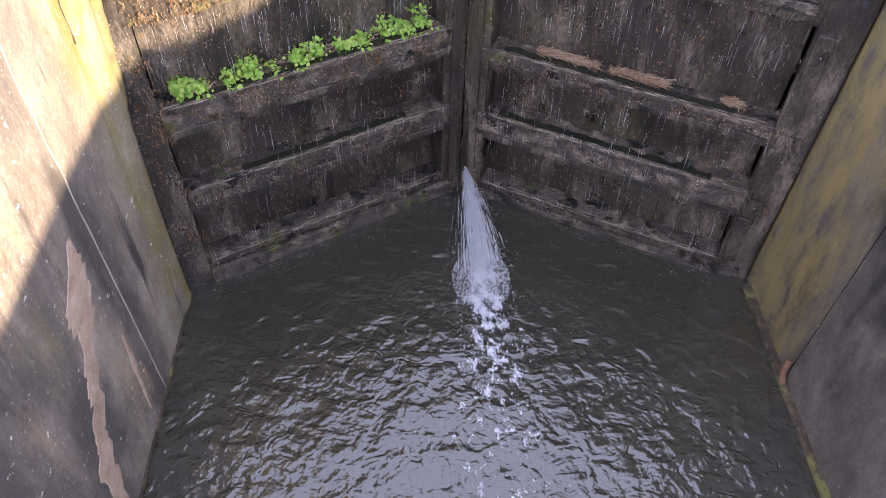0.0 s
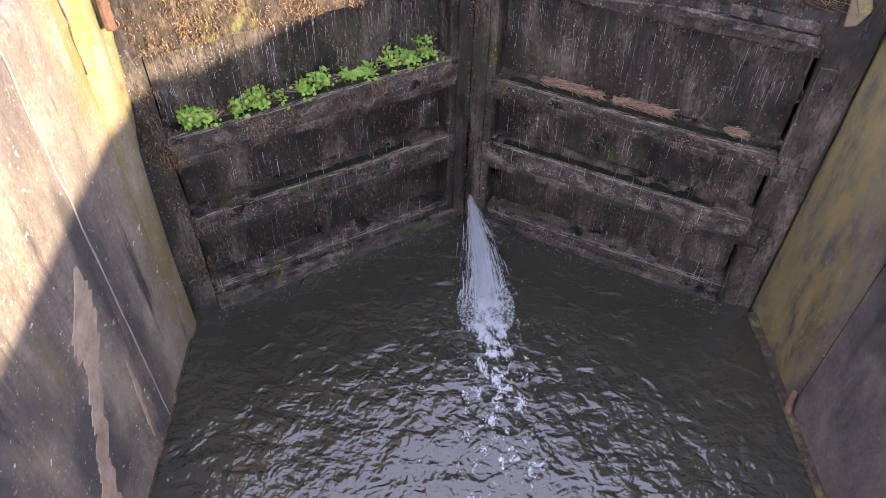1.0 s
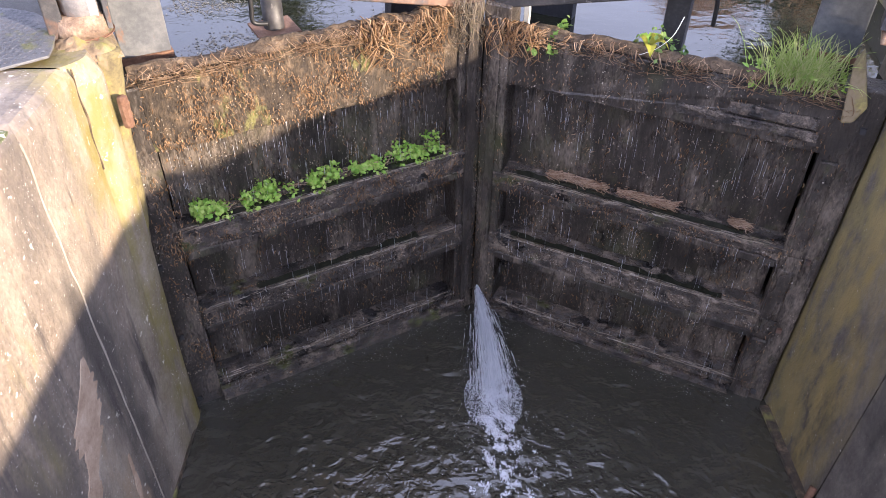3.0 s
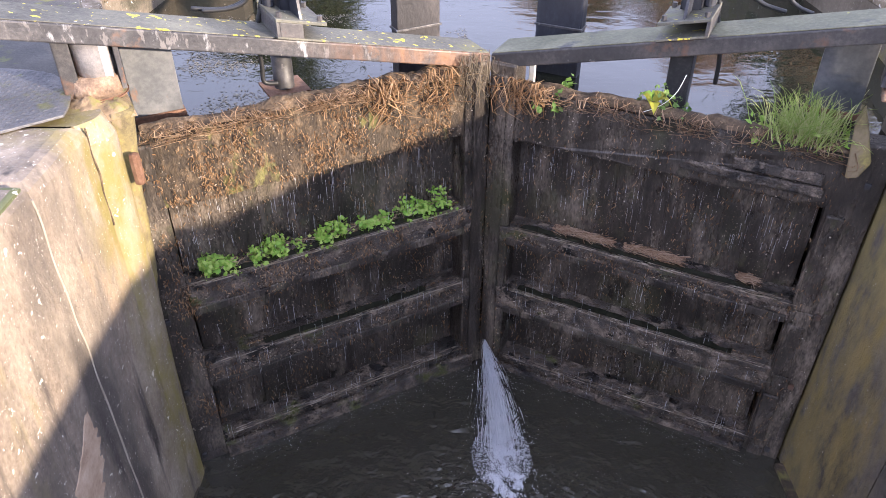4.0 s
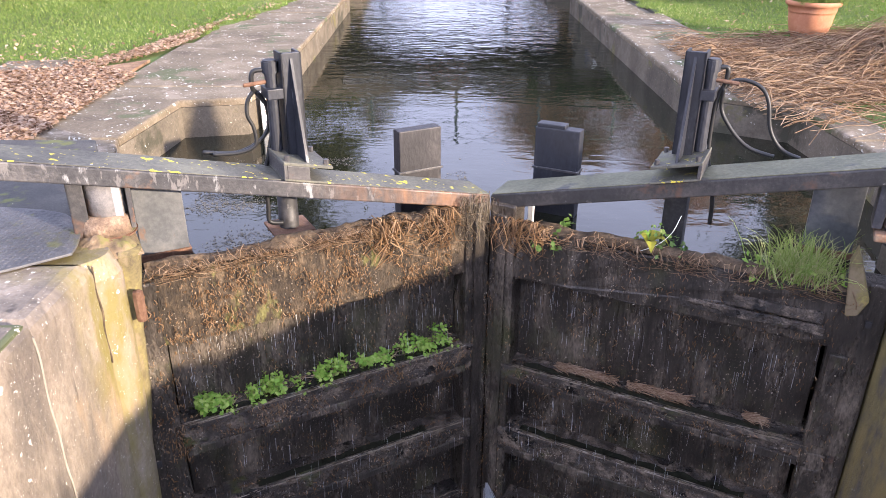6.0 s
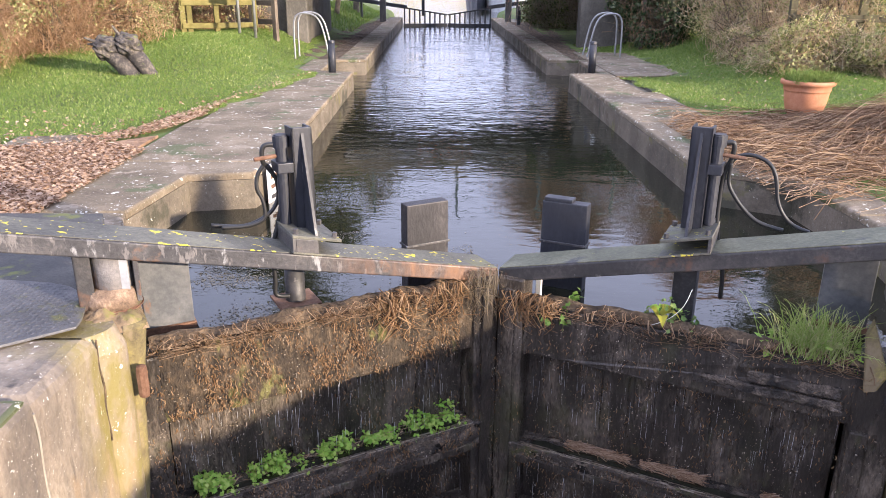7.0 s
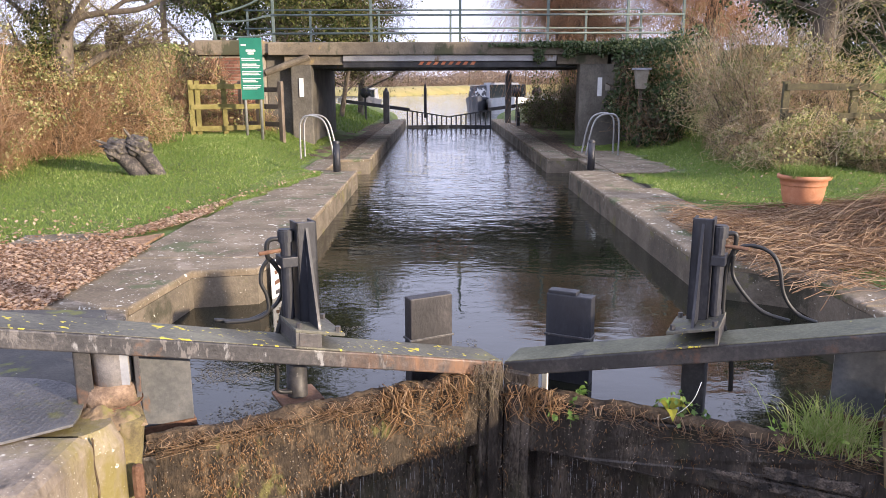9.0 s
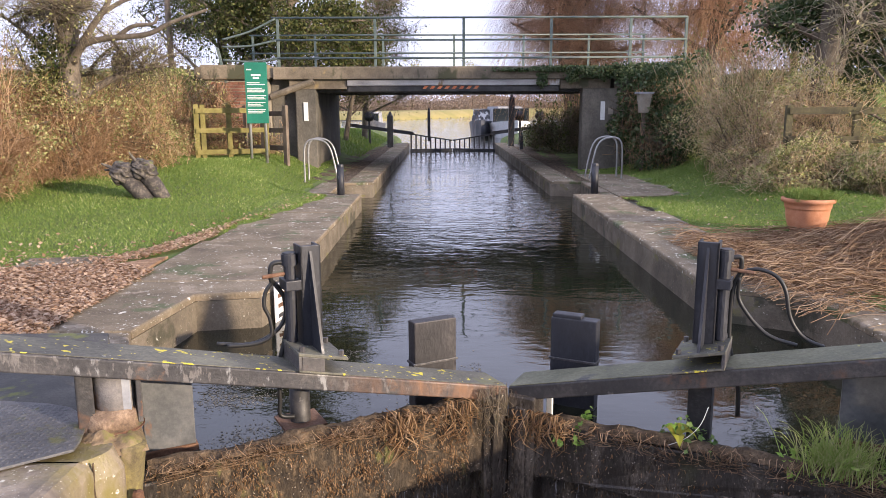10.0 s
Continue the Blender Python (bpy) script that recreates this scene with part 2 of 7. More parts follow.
M_TARMAC = mat("dark_tarmac", [(0.035, 0.035, 0.036), (0.06, 0.058, 0.055), (0.1, 0.095, 0.085)], 2.5, 0.85, 0.6, 70, spots=[(LICHEN, 12, 0.42)], stains=[((0.12, 0.13, 0.04), 2.0, 0.6, 1)])
M_TIMBER = mat("wet_gate_timber", [(0.009, 0.0075, 0.006), (0.044, 0.036, 0.029), (0.2, 0.164, 0.128)], 5.0, 0.36, 1.0, 75, streak=0.8, per_piece=0.02, rough_to=0.22,
               spots=[((0.26, 0.21, 0.15), 42, 0.43), ((0.4, 0.36, 0.3), 95, 0.41)], stains=[((0.06, 0.06, 0.03), 1.9, 0.54, 0.6), ((0.012, 0.01, 0.009), 4.1, 0.52, 0.5), ((0.065, 0.065, 0.032), 9.0, 0.6, 0.8)], bump_dist=0.03, soft=0.16)
M_RAIL = mat("rail_timber", [(0.008, 0.007, 0.006), (0.06, 0.048, 0.038), (0.25, 0.2, 0.155)], 11.0, 0.34, 1.0, 85, per_piece=0.05, rough_to=0.18, spots=[((0.3, 0.23, 0.15), 34, 0.43), ((0.34, 0.22, 0.12), 14, 0.36), ((0.5, 0.46, 0.4), 90, 0.4)],
             stains=[((0.075, 0.08, 0.026), 2.6, 0.6, 1), ((0.012, 0.01, 0.009), 6.0, 0.56, 1)], bump_dist=0.04)
M_SILT = mat("silt_and_soil", [(0.03, 0.021, 0.014), (0.09, 0.062, 0.037), (0.22, 0.155, 0.095)], 11, 0.95, 1.0, 50, bump_dist=0.05)
M_STEEL = mat("weathered_black_steel", [(0.025, 0.025, 0.028), (0.05, 0.048, 0.05), (0.11, 0.1, 0.095)], 3.5, 0.62, 0.35, 40, stains=[((0.13, 0.075, 0.05), 1.5, 0.62, 1), ((0.13, 0.068, 0.04), 6, 0.6, 1), ((0.25, 0.25, 0.25), 9, 0.63, 0.4), ((0.1, 0.095, 0.09), 20, 0.58, 0.3)], rough_to=0.42)
M_BEAM_RUST = mat("rusting_beam_steel", [(0.022, 0.022, 0.025), (0.05, 0.048, 0.05), (0.12, 0.11, 0.105)], 3.5, 0.65, 0.5, 40, stains=[((0.14, 0.08, 0.05), 2.2, 0.6, 1), ((0.25, 0.25, 0.25), 9, 0.61, 0.4), ((0.13, 0.12, 0.115), 22, 0.57, 0.3)], rough_to=0.45, bands=[((0.24, 0.12, 0.06), 0, -0.75, -0.1, 1.4, 0.75)])
M_STEEL_DARK = mat("old_black_steel", [(0.014, 0.014, 0.016), (0.03, 0.029, 0.03), (0.075, 0.068, 0.064)], 3.5, 0.65, 0.4, 45, stains=[((0.1, 0.055, 0.035), 2.2, 0.6, 1), ((0.16, 0.15, 0.14), 10, 0.64, 1)], rough_to=0.5)
M_BEAM_MOSS = mat("mossy_steel", [(0.05, 0.05, 0.045), (0.1, 0.098, 0.08), (0.17, 0.165, 0.12)], 2.5, 0.7, 0.4, 40, spots=[((0.55, 0.47, 0.05), 9, 0.56), ((0.5, 0.44, 0.06), 19, 0.54), ((0.4, 0.4, 0.36), 30, 0.45)], stains=[((0.12, 0.12, 0.06), 1.7, 0.58, 1)])
M_RUST = mat("rusty_steel", [(0.07, 0.035, 0.02), (0.14, 0.07, 0.04), (0.23, 0.135, 0.085)], 9, 0.85, 0.6, 60)
M_GALV = mat("grey_sheet_steel", [(0.06, 0.064, 0.068), (0.1, 0.105, 0.11), (0.17, 0.17, 0.17)], 3, 0.5, 0.25, 30, metal=0.2, stains=[((0.2, 0.1, 0.05), 2.4, 0.63, 0.5)])
M_BLACK = mat("black_painted_steel", [(0.012, 0.013, 0.018), (0.022, 0.024, 0.032), (0.06, 0.062, 0.07)], 4, 0.55, 0.2, 50, streak=0.6, stains=[((0.2, 0.2, 0.2), 9, 0.66, 0.2)], rough_to=0.42)
M_HOSE = plain("black_rubber", (0.018, 0.018, 0.018), 0.45)
M_HOOP = mat("galvanised_tube", [(0.22, 0.225, 0.225), (0.32, 0.32, 0.315), (0.42, 0.42, 0.41)], 6, 0.42, 0.1, 60, metal=0.5)
M_WHITE = mat("white_paint", [(0.6, 0.6, 0.58), (0.72, 0.72, 0.7), (0.8, 0.8, 0.78)], 5, 0.5, 0.15, 40)
M_SIGN = mat("green_sign_paint", [(0.008, 0.13, 0.085), (0.012, 0.17, 0.11), (0.02, 0.2, 0.13)], 2, 0.4, 0.05, 40)
M_FENCE = mat("mossy_fence_wood", [(0.1, 0.085, 0.025), (0.18, 0.155, 0.045), (0.27, 0.23, 0.085)], 4, 0.85, 0.6, 40, per_piece=0.1)
M_OLDWOOD = mat("grey_brown_wood", [(0.07, 0.055, 0.04), (0.13, 0.1, 0.075), (0.2, 0.16, 0.12)], 4, 0.85, 0.7, 40, streak=0.5, per_piece=0.15)
M_FENCE_OLD = mat("old_mossy_wood", [(0.035, 0.03, 0.018), (0.07, 0.06, 0.03), (0.14, 0.12, 0.05)], 4, 0.85, 0.7, 40, per_piece=0.15)
M_TERRA = mat("terracotta", [(0.38, 0.15, 0.075), (0.47, 0.2, 0.1), (0.55, 0.27, 0.16)], 5, 0.75, 0.2, 60)
M_BARK = mat("bark", [(0.06, 0.05, 0.04), (0.13, 0.105, 0.08), (0.22, 0.185, 0.14)], 6, 0.9, 1.0, 30, streak=0.6, bump_dist=0.05)
M_STUMP = mat("dead_wood", [(0.02, 0.018, 0.018), (0.06, 0.052, 0.047), (0.22, 0.185, 0.14)], 8, 0.85, 0.9, 40, stains=[((0.12, 0.13, 0.05), 5, 0.6, 1)])
M_BRICK = mat("old_red_brick", [(0.12, 0.05, 0.035), (0.2, 0.085, 0.055), (0.29, 0.15, 0.1)], 3, 0.9, 0.5, 40, per_piece=0.25)
M_MORTAR = mat("mortar", [(0.2, 0.17, 0.13), (0.28, 0.25, 0.2), (0.35, 0.32, 0.27)], 5, 0.95, 0.5, 50)
M_BRIDGE = mat("bridge_concrete", [(0.085, 0.07, 0.05), (0.17, 0.14, 0.1), (0.28, 0.23, 0.165)], 1.5, 0.9, 0.5, 30, stains=[((0.07, 0.07, 0.04), 1.2, 0.57, 0.5), ((0.3, 0.22, 0.1), 0.8, 0.6, 1)])
M_GREENRAIL = mat("grey_green_rail_paint", [(0.06, 0.085, 0.078), (0.1, 0.135, 0.125), (0.16, 0.195, 0.18)], 4, 0.55, 0.2, 40)
M_ORANGE = mat("faded_orange_paint", [(0.45, 0.12, 0.05), (0.55, 0.17, 0.07), (0.6, 0.25, 0.12)], 6, 0.7, 0.1, 40)
M_GROUND = mat("bank_turf", [(0.05, 0.06, 0.018), (0.085, 0.12, 0.026), (0.12, 0.18, 0.034)], 0.7, 0.95, 0.8, 18, bump_dist=0.06, stains=[((0.13, 0.1, 0.06), 0.5, 0.64, 1)])
M_FIELD = mat("far_field", [(0.2, 0.19, 0.05), (0.3, 0.25, 0.08), (0.4, 0.31, 0.13)], 0.2, 0.95, 0.3, 3)
M_FARBANK = mat("hazy_winter_wood", [(0.1, 0.075, 0.06), (0.16, 0.125, 0.1), (0.23, 0.185, 0.15)], 0.4, 0.95, 0.6, 3)
M_BED = mat("canal_bed_mud", [(0.03, 0.026, 0.018), (0.05, 0.043, 0.03), (0.07, 0.06, 0.045)], 2, 0.95, 0.3, 20)
M_LITTERBED = mat("leaf_litter", [(0.12, 0.07, 0.04), (0.25, 0.15, 0.085), (0.4, 0.26, 0.16)], 6, 0.95, 1.0, 45, bump_dist=0.04)
M_WATER_HIGH = water_mat("chamber_water", (0.014, 0.015, 0.009), [(0.9, 0.5, 1.0, 1.6), (3.2, 0.34, 0.8, 1.4), (7.0, 0.2, 0.8, 1.3)], 0.042, 0.012, 0.7, 1.42, (8.5, 16.0, 0.14))
M_WATER_LOW = water_mat("tail_water", (0.032, 0.03, 0.022), [(1.7, 0.8, 1.0, 1.0), (6.0, 0.6, 1, 1.1), (13, 0.2, 1, 1), (30, 0.06, 1, 1)], 0.042, 0.02, 1.0, 1.47)
M_BOAT_W = mat("white_boat_hull", [(0.5, 0.52, 0.54), (0.62, 0.63, 0.64), (0.7, 0.7, 0.7)], 2, 0.35, 0.05, 30)
M_BOAT_D = mat("dark_boat_paint", [(0.03, 0.035, 0.05), (0.06, 0.065, 0.08), (0.12, 0.12, 0.13)], 2, 0.4, 0.05, 30)
M_COVER = mat("grey_canvas", [(0.2, 0.21, 0.23), (0.3, 0.31, 0.33), (0.4, 0.41, 0.43)], 3, 0.8, 0.4, 20)
M_PATCHED = mat("patched_canvas", [(0.03, 0.03, 0.035), (0.06, 0.06, 0.065), (0.1, 0.1, 0.1)], 2, 0.8, 0.4, 20, stains=[((0.55, 0.55, 0.54), 2.6, 0.54, 0.6)])
M_GLASS_DARK = plain("dark_window_glass", (0.02, 0.025, 0.03), 0.08)
L_GRASS = leaf_mat("grass_blade", (0.12, 0.21, 0.038), (0.18, 0.27, 0.058), (0.29, 0.34, 0.1))
L_CRESS = leaf_mat("bright_weed_leaf", (0.2, 0.4, 0.06), (0.34, 0.54, 0.1), (0.5, 0.62, 0.18))
L_DEAD = leaf_mat("dead_leaf", (0.16, 0.085, 0.04), (0.33, 0.2, 0.1), (0.5, 0.34, 0.2), 0.8)
L_LITTER = leaf_mat("fallen_leaf", (0.24, 0.14, 0.085), (0.46, 0.31, 0.2), (0.62, 0.47, 0.35), 0.8)
L_SCUM = leaf_mat("scum", (0.1, 0.085, 0.06), (0.2, 0.17, 0.12), (0.32, 0.29, 0.22), 0.6)
L_FLECK = leaf_mat("pale_fleck", (0.12, 0.09, 0.06), (0.3, 0.24, 0.17), (0.55, 0.5, 0.43), 0.4)
L_WEED = leaf_mat("dull_weed_leaf", (0.07, 0.15, 0.03), (0.13, 0.23, 0.055), (0.24, 0.31, 0.11))
L_PALETWIG = leaf_mat("pale_branchlet", (0.3, 0.26, 0.19), (0.48, 0.43, 0.33), (0.66, 0.6, 0.48), 0.8)
L_FAR = leaf_mat("hazy_far_twig", (0.26, 0.19, 0.15), (0.36, 0.28, 0.22), (0.45, 0.36, 0.28), 0.9)
L_REED = leaf_mat("dry_reed", (0.2, 0.12, 0.07), (0.38, 0.25, 0.15), (0.56, 0.41, 0.27), 0.8)
L_TWIG = leaf_mat("hedge_twig", (0.29, 0.17, 0.09), (0.52, 0.33, 0.19), (0.7, 0.5, 0.32), 0.85)
L_TUFT = leaf_mat("long_grass", (0.26, 0.4, 0.08), (0.46, 0.56, 0.17), (0.68, 0.64, 0.36))
L_OLIVE = leaf_mat("olive_leaf", (0.03, 0.05, 0.015), (0.08, 0.1, 0.028), (0.2, 0.2, 0.07))
L_TAN = leaf_mat("tan_twig", (0.45, 0.31, 0.18), (0.68, 0.52, 0.33), (0.82, 0.7, 0.5), 0.85)
L_GREYTWIG = leaf_mat("bare_twig", (0.11, 0.085, 0.06), (0.2, 0.16, 0.11), (0.32, 0.27, 0.2), 0.85)
L_HEDGE = leaf_mat("hedge_leaf", (0.13, 0.16, 0.05), (0.34, 0.34, 0.12), (0.62, 0.56, 0.29))
L_IVY = leaf_mat("ivy_leaf", (0.03, 0.06, 0.022), (0.075, 0.11, 0.045), (0.17, 0.2, 0.1), 0.25)
L_WILLOW = leaf_mat("willow_shoot", (0.32, 0.17, 0.09), (0.52, 0.31, 0.18), (0.68, 0.45, 0.28), 0.8)
L_DRIP = leaf_mat("water_drip", (0.6, 0.62, 0.66), (0.76, 0.78, 0.82), (0.9, 0.91, 0.93), 0.15)
L_DOCK = leaf_mat("yellowing_leaf", (0.3, 0.3, 0.03), (0.42, 0.4, 0.06), (0.3, 0.36, 0.06))


# ---- building helpers ----
def obj(name, bm, material, smooth=False):
    me = bpy.data.meshes.new(name)
    bm.to_mesh(me)
    bm.free()
    me.materials.append(material)
    if smooth:
        me.polygons.foreach_set("use_smooth", [True] * len(me.polygons))
    return new(name, me)


def part(name, bm, material, parent, label="", smooth=False):
    ob = obj(name, bm, material, smooth)
    ob.parent = parent
    return tagged(ob, label)


def empty(name, m, label, category, group="", kind=""):
    ob = new(name)
    ob.matrix_world = m
    return tagged(ob, label, category, group, kind)


def box(x0, x1, y0, y1, z0, z1, bevel=0.0, bm=None, m=None):
    b = bmesh.new()
    bmesh.ops.create_cube(b, size=1.0)
    bmesh.ops.scale(b, vec=(abs(x1 - x0), abs(y1 - y0), abs(z1 - z0)), verts=b.verts)
    bmesh.ops.translate(b, vec=((x0 + x1) / 2, (y0 + y1) / 2, (z0 + z1) / 2), verts=b.verts)
    if bevel:
        bmesh.ops.bevel(b, geom=list(b.edges), offset=bevel, segments=2, affect="EDGES", profile=0.6)
    if m is not None:
        bmesh.ops.transform(b, matrix=m, verts=b.verts)
    return merge(bm, b)


def merge(into, b):
    if into is None:
        return b
    me = bpy.data.meshes.new("scratch")
    b.to_mesh(me)
    b.free()
    into.from_mesh(me)
    bpy.data.meshes.remove(me)
    return into


def cyl(p, q, r, r2=None, seg=14, bm=None, bevel=0.0):
    p, q = Vector(p), Vector(q)
    d = q - p
    b = bmesh.new()
    bmesh.ops.create_cone(b, cap_ends=True, segments=seg, radius1=r, radius2=r if r2 is None else r2, depth=d.length)
    if bevel:
        rim = [e for e in b.edges if abs(e.verts[0].co.z - e.verts[1].co.z) < 1e-5]
        bmesh.ops.bevel(b, geom=rim, offset=bevel, segments=2, affect="EDGES")
    bmesh.ops.transform(b, matrix=Matrix.Translation((p + q) / 2) @ d.to_track_quat("Z", "Y").to_matrix().to_4x4(), verts=b.verts)
    return merge(bm, b)


def tube(points, r, seg=8, bm=None, taper=1.0):
    """A round tube along points, smoothed by Catmull-Rom."""
    P = [Vector(p) for p in points]
    path = []
    for i in range(len(P) - 1):
        a, b, c, d = P[max(i - 1, 0)], P[i], P[i + 1], P[min(i + 2, len(P) - 1)]
        for k in range(6):
            t = k / 6
            path.append(0.5 * ((2 * b) + (c - a) * t + (2 * a - 5 * b + 4 * c - d) * t * t + (3 * b - a - 3 * c + d) * t ** 3))
    path.append(P[-1])
    out = bmesh.new() if bm is None else bm
    rings = []
    side = None
    for i, p in enumerate(path):
        d = (path[min(i + 1, len(path) - 1)] - path[max(i - 1, 0)]).normalized()
        if side is None:
            side = d.orthogonal().normalized()
        side = (side - d * side.dot(d)).normalized()
        up = d.cross(side)
        rad = r * (1 + (taper - 1) * i / (len(path) - 1))
        rings.append([out.verts.new(p + (side * math.cos(2 * math.pi * k / seg) + up * math.sin(2 * math.pi * k / seg)) * rad) for k in range(seg)])
    for a, b in zip(rings, rings[1:]):
        for k in range(seg):
            out.faces.new((a[k], a[(k + 1) % seg], b[(k + 1) % seg], b[k]))
    out.faces.new(rings[0][::-1])
    out.faces.new(rings[-1])
    return out


def prism(poly, z0, z1, bevel=0.0):
    b = bmesh.new()
    low = [b.verts.new((x, y, z0)) for x, y in poly]
    f = b.faces.new(low)
    top = bmesh.ops.extrude_face_region(b, geom=[f])
    tv = [v for v in top["geom"] if isinstance(v, bmesh.types.BMVert)]
    for v in tv:
        v.co.z = z1
    bmesh.ops.recalc_face_normals(b, faces=b.faces)
    if bevel:
        e = [e for e in b.edges if e.verts[0].co.z > z1 - 1e-4 and e.verts[1].co.z > z1 - 1e-4]
        bmesh.ops.bevel(b, geom=e, offset=bevel, segments=3, affect="EDGES", profile=0.5)
    return b


def from_arrays(name, verts, faces, material, smooth=False):
    me = bpy.data.meshes.new(name)
    k = faces.shape[1]
    me.vertices.add(len(verts))
    me.vertices.foreach_set("co", np.ascontiguousarray(verts, dtype=np.float32).ravel())
    me.loops.add(faces.size)
    me.loops.foreach_set("vertex_index", np.ascontiguousarray(faces, dtype=np.int32).ravel())
    me.polygons.add(len(faces))
    me.polygons.foreach_set("loop_start", np.arange(len(faces), dtype=np.int32) * k)
    me.polygons.foreach_set("loop_total", np.full(len(faces), k, dtype=np.int32))
    me.update(calc_edges=True)
    me.validate()
    me.materials.append(material)
    if smooth:
        me.polygons.foreach_set("use_smooth", [True] * len(me.polygons))
    return new(name, me)


def strands(name, P, r, material, taper=0.3):
    """Thin three-sided stems along P, an array (n, k, 3); r: one radius or n radii."""
    n, k, _ = P.shape
    d = P[:, -1] - P[:, 0]
    d = d / (np.linalg.norm(d, axis=1, keepdims=True) + 1e-9)
    a = np.cross(d, rng.normal(size=(n, 3)))
    a /= np.linalg.norm(a, axis=1, keepdims=True) + 1e-9
    b = np.cross(d, a)
    r = np.broadcast_to(np.asarray(r, float), (n,))
    V = np.zeros((n, k, 3, 3))
    w = np.linspace(1, taper, k)
    for j in range(3):
        o = a * math.cos(2.094 * j) + b * math.sin(2.094 * j)
        V[:, :, j] = P + o[:, None] * (r[:, None] * w)[..., None]
    idx = np.arange(n * k * 3).reshape(n, k, 3)
    F = [np.stack([idx[:, :-1, j], idx[:, :-1, (j + 1) % 3], idx[:, 1:, (j + 1) % 3], idx[:, 1:, j]], -1).reshape(-1, 4) for j in range(3)]
    return from_arrays(name, V.reshape(-1, 3), np.concatenate(F), material)


def leaves(name, C, size, material, normal=None, flat=0.0, long=1.5):
    """Small folded leaves, one at each of C; normal: the way they tend to face."""
    n = len(C)
    N = rng.normal(size=(n, 3))
    if normal is not None:
        N = N * (1 - flat) + np.asarray(normal) * (flat * 1.6)
    N /= np.linalg.norm(N, axis=1, keepdims=True) + 1e-9
    a = np.cross(N, rng.normal(size=(n, 3)))
    a /= np.linalg.norm(a, axis=1, keepdims=True) + 1e-9
    b = np.cross(N, a)
    s = (np.asarray(size) * rng.uniform(0.6, 1.3, n))[:, None]
    V = np.stack([C - a * s * long / 2, C + b * s * 0.5 + N * s * 0.12, C + a * s * long / 2, C - b * s * 0.5 + N * s * 0.12], 1)
    idx = np.arange(n * 4).reshape(n, 4)
    F = np.concatenate([idx[:, [0, 1, 2]], idx[:, [0, 2, 3]]])
    return from_arrays(name, V.reshape(-1, 3), F, material)


def adopt(ob, parent, label=""):
    ob.parent = parent
    ob.matrix_parent_inverse = parent.matrix_world.inverted()
    return tagged(ob, label)


def smoothstep(a, b, x):
    t = np.clip((x - a) / (b - a), 0, 1)
    return t * t * (3 - 2 * t)


# ---- the ground: one sheet, with the lock, the cut and the river sunk into it ----
def bank_height(x, y):
    """The turf level beside the lock; it climbs a little towards the hedges and the bridge."""
    left = 0.52 * smoothstep(-3.1, -4.8, x) * smoothstep(9, 18, y)
    right = 0.4 * smoothstep(4.2, 7.0, x) * smoothstep(8, 15, y)
    far = smoothstep(44, 60, y)
    road = 2.3 * (smoothstep(-6.2, -7.6, x) + smoothstep(7.2, 8.6, x)) * smoothstep(20.6, 21.4, y) * smoothstep(28.0, 26.2, y)
    h = (left + right) * (1 - far) + road
    h = h + 0.03 * np.sin(1.7 * x + 0.6 * y) * np.sin(0.9 * y) * smoothstep(3.2, 5, np.abs(x - XC))
    return h - 0.02


def river(x, y):
    """1 in open water above the lock, 0 on land."""
    far = 120 + 70 * smoothstep(-14, 22, x)
    left = -2.2 - 11.0 * smoothstep(46, 75, y) - 0.25 * np.maximum(y - 75, 0)
    right = 3.2 + 5.5 * smoothstep(46, 60, y) + 0.3 * np.maximum(y - 75, 0)
    a = smoothstep(left - 0.6, left + 0.6, x) * smoothstep(right + 0.6, right - 0.6, x)
    return a * smoothstep(36, 37.5, y) * smoothstep(far + 4, far - 4, y)


def ground_height(x, y):
    h = bank_height(x, y)
    far = 120 + 70 * smoothstep(-14, 22, x)
    h = h + smoothstep(far, far + 12, y) * (1.1 + 0.3 * np.sin(x * 0.05))
    h = h * (1 - river(x, y)) - 1.6 * river(x, y)
    pit = (x > -2.95) & (x < 3.45) & (y < 7.6)
    cut = (x > XL - 0.9) & (x < XR + 0.9) & (y >= 7.6) & (y < 37.3)
    h = np.where(pit, -4.6, h)
    return np.where(cut, -2.2, h)


gx = np.concatenate([np.linspace(-160, -14, 34), np.arange(-13.5, 13.6, 0.3), np.linspace(14, 160, 34)])
gy = np.concatenate([np.linspace(-60, -8, 14), np.arange(-7.5, 46, 0.4), np.arange(46, 206, 2.0), np.linspace(208, 900, 30)])
GX, GY = np.meshgrid(gx, gy)
GZ = ground_height(GX, GY)
gi = np.arange(GX.size).reshape(GX.shape)
gf = np.stack([gi[:-1, :-1], gi[:-1, 1:], gi[1:, 1:], gi[1:, :-1]], -1).reshape(-1, 4)
ground = from_arrays("ground", np.stack([GX, GY, GZ], -1).reshape(-1, 3), gf, M_GROUND, True)
ground.data.materials.append(M_FIELD)
ground.data.materials.append(M_BED)
fc = GY[:-1, :-1].ravel()
fz = (GZ[:-1, :-1].ravel() + GZ[1:, 1:].ravel()) / 2
ground.data.polygons.foreach_set("material_index", np.where(fz < -0.5, 2, np.where(fc > 100, 1, 0)).astype(np.int32))
tagged(ground, "grassy canal bank with turf and a far yellow field", "ground", kind="structure")

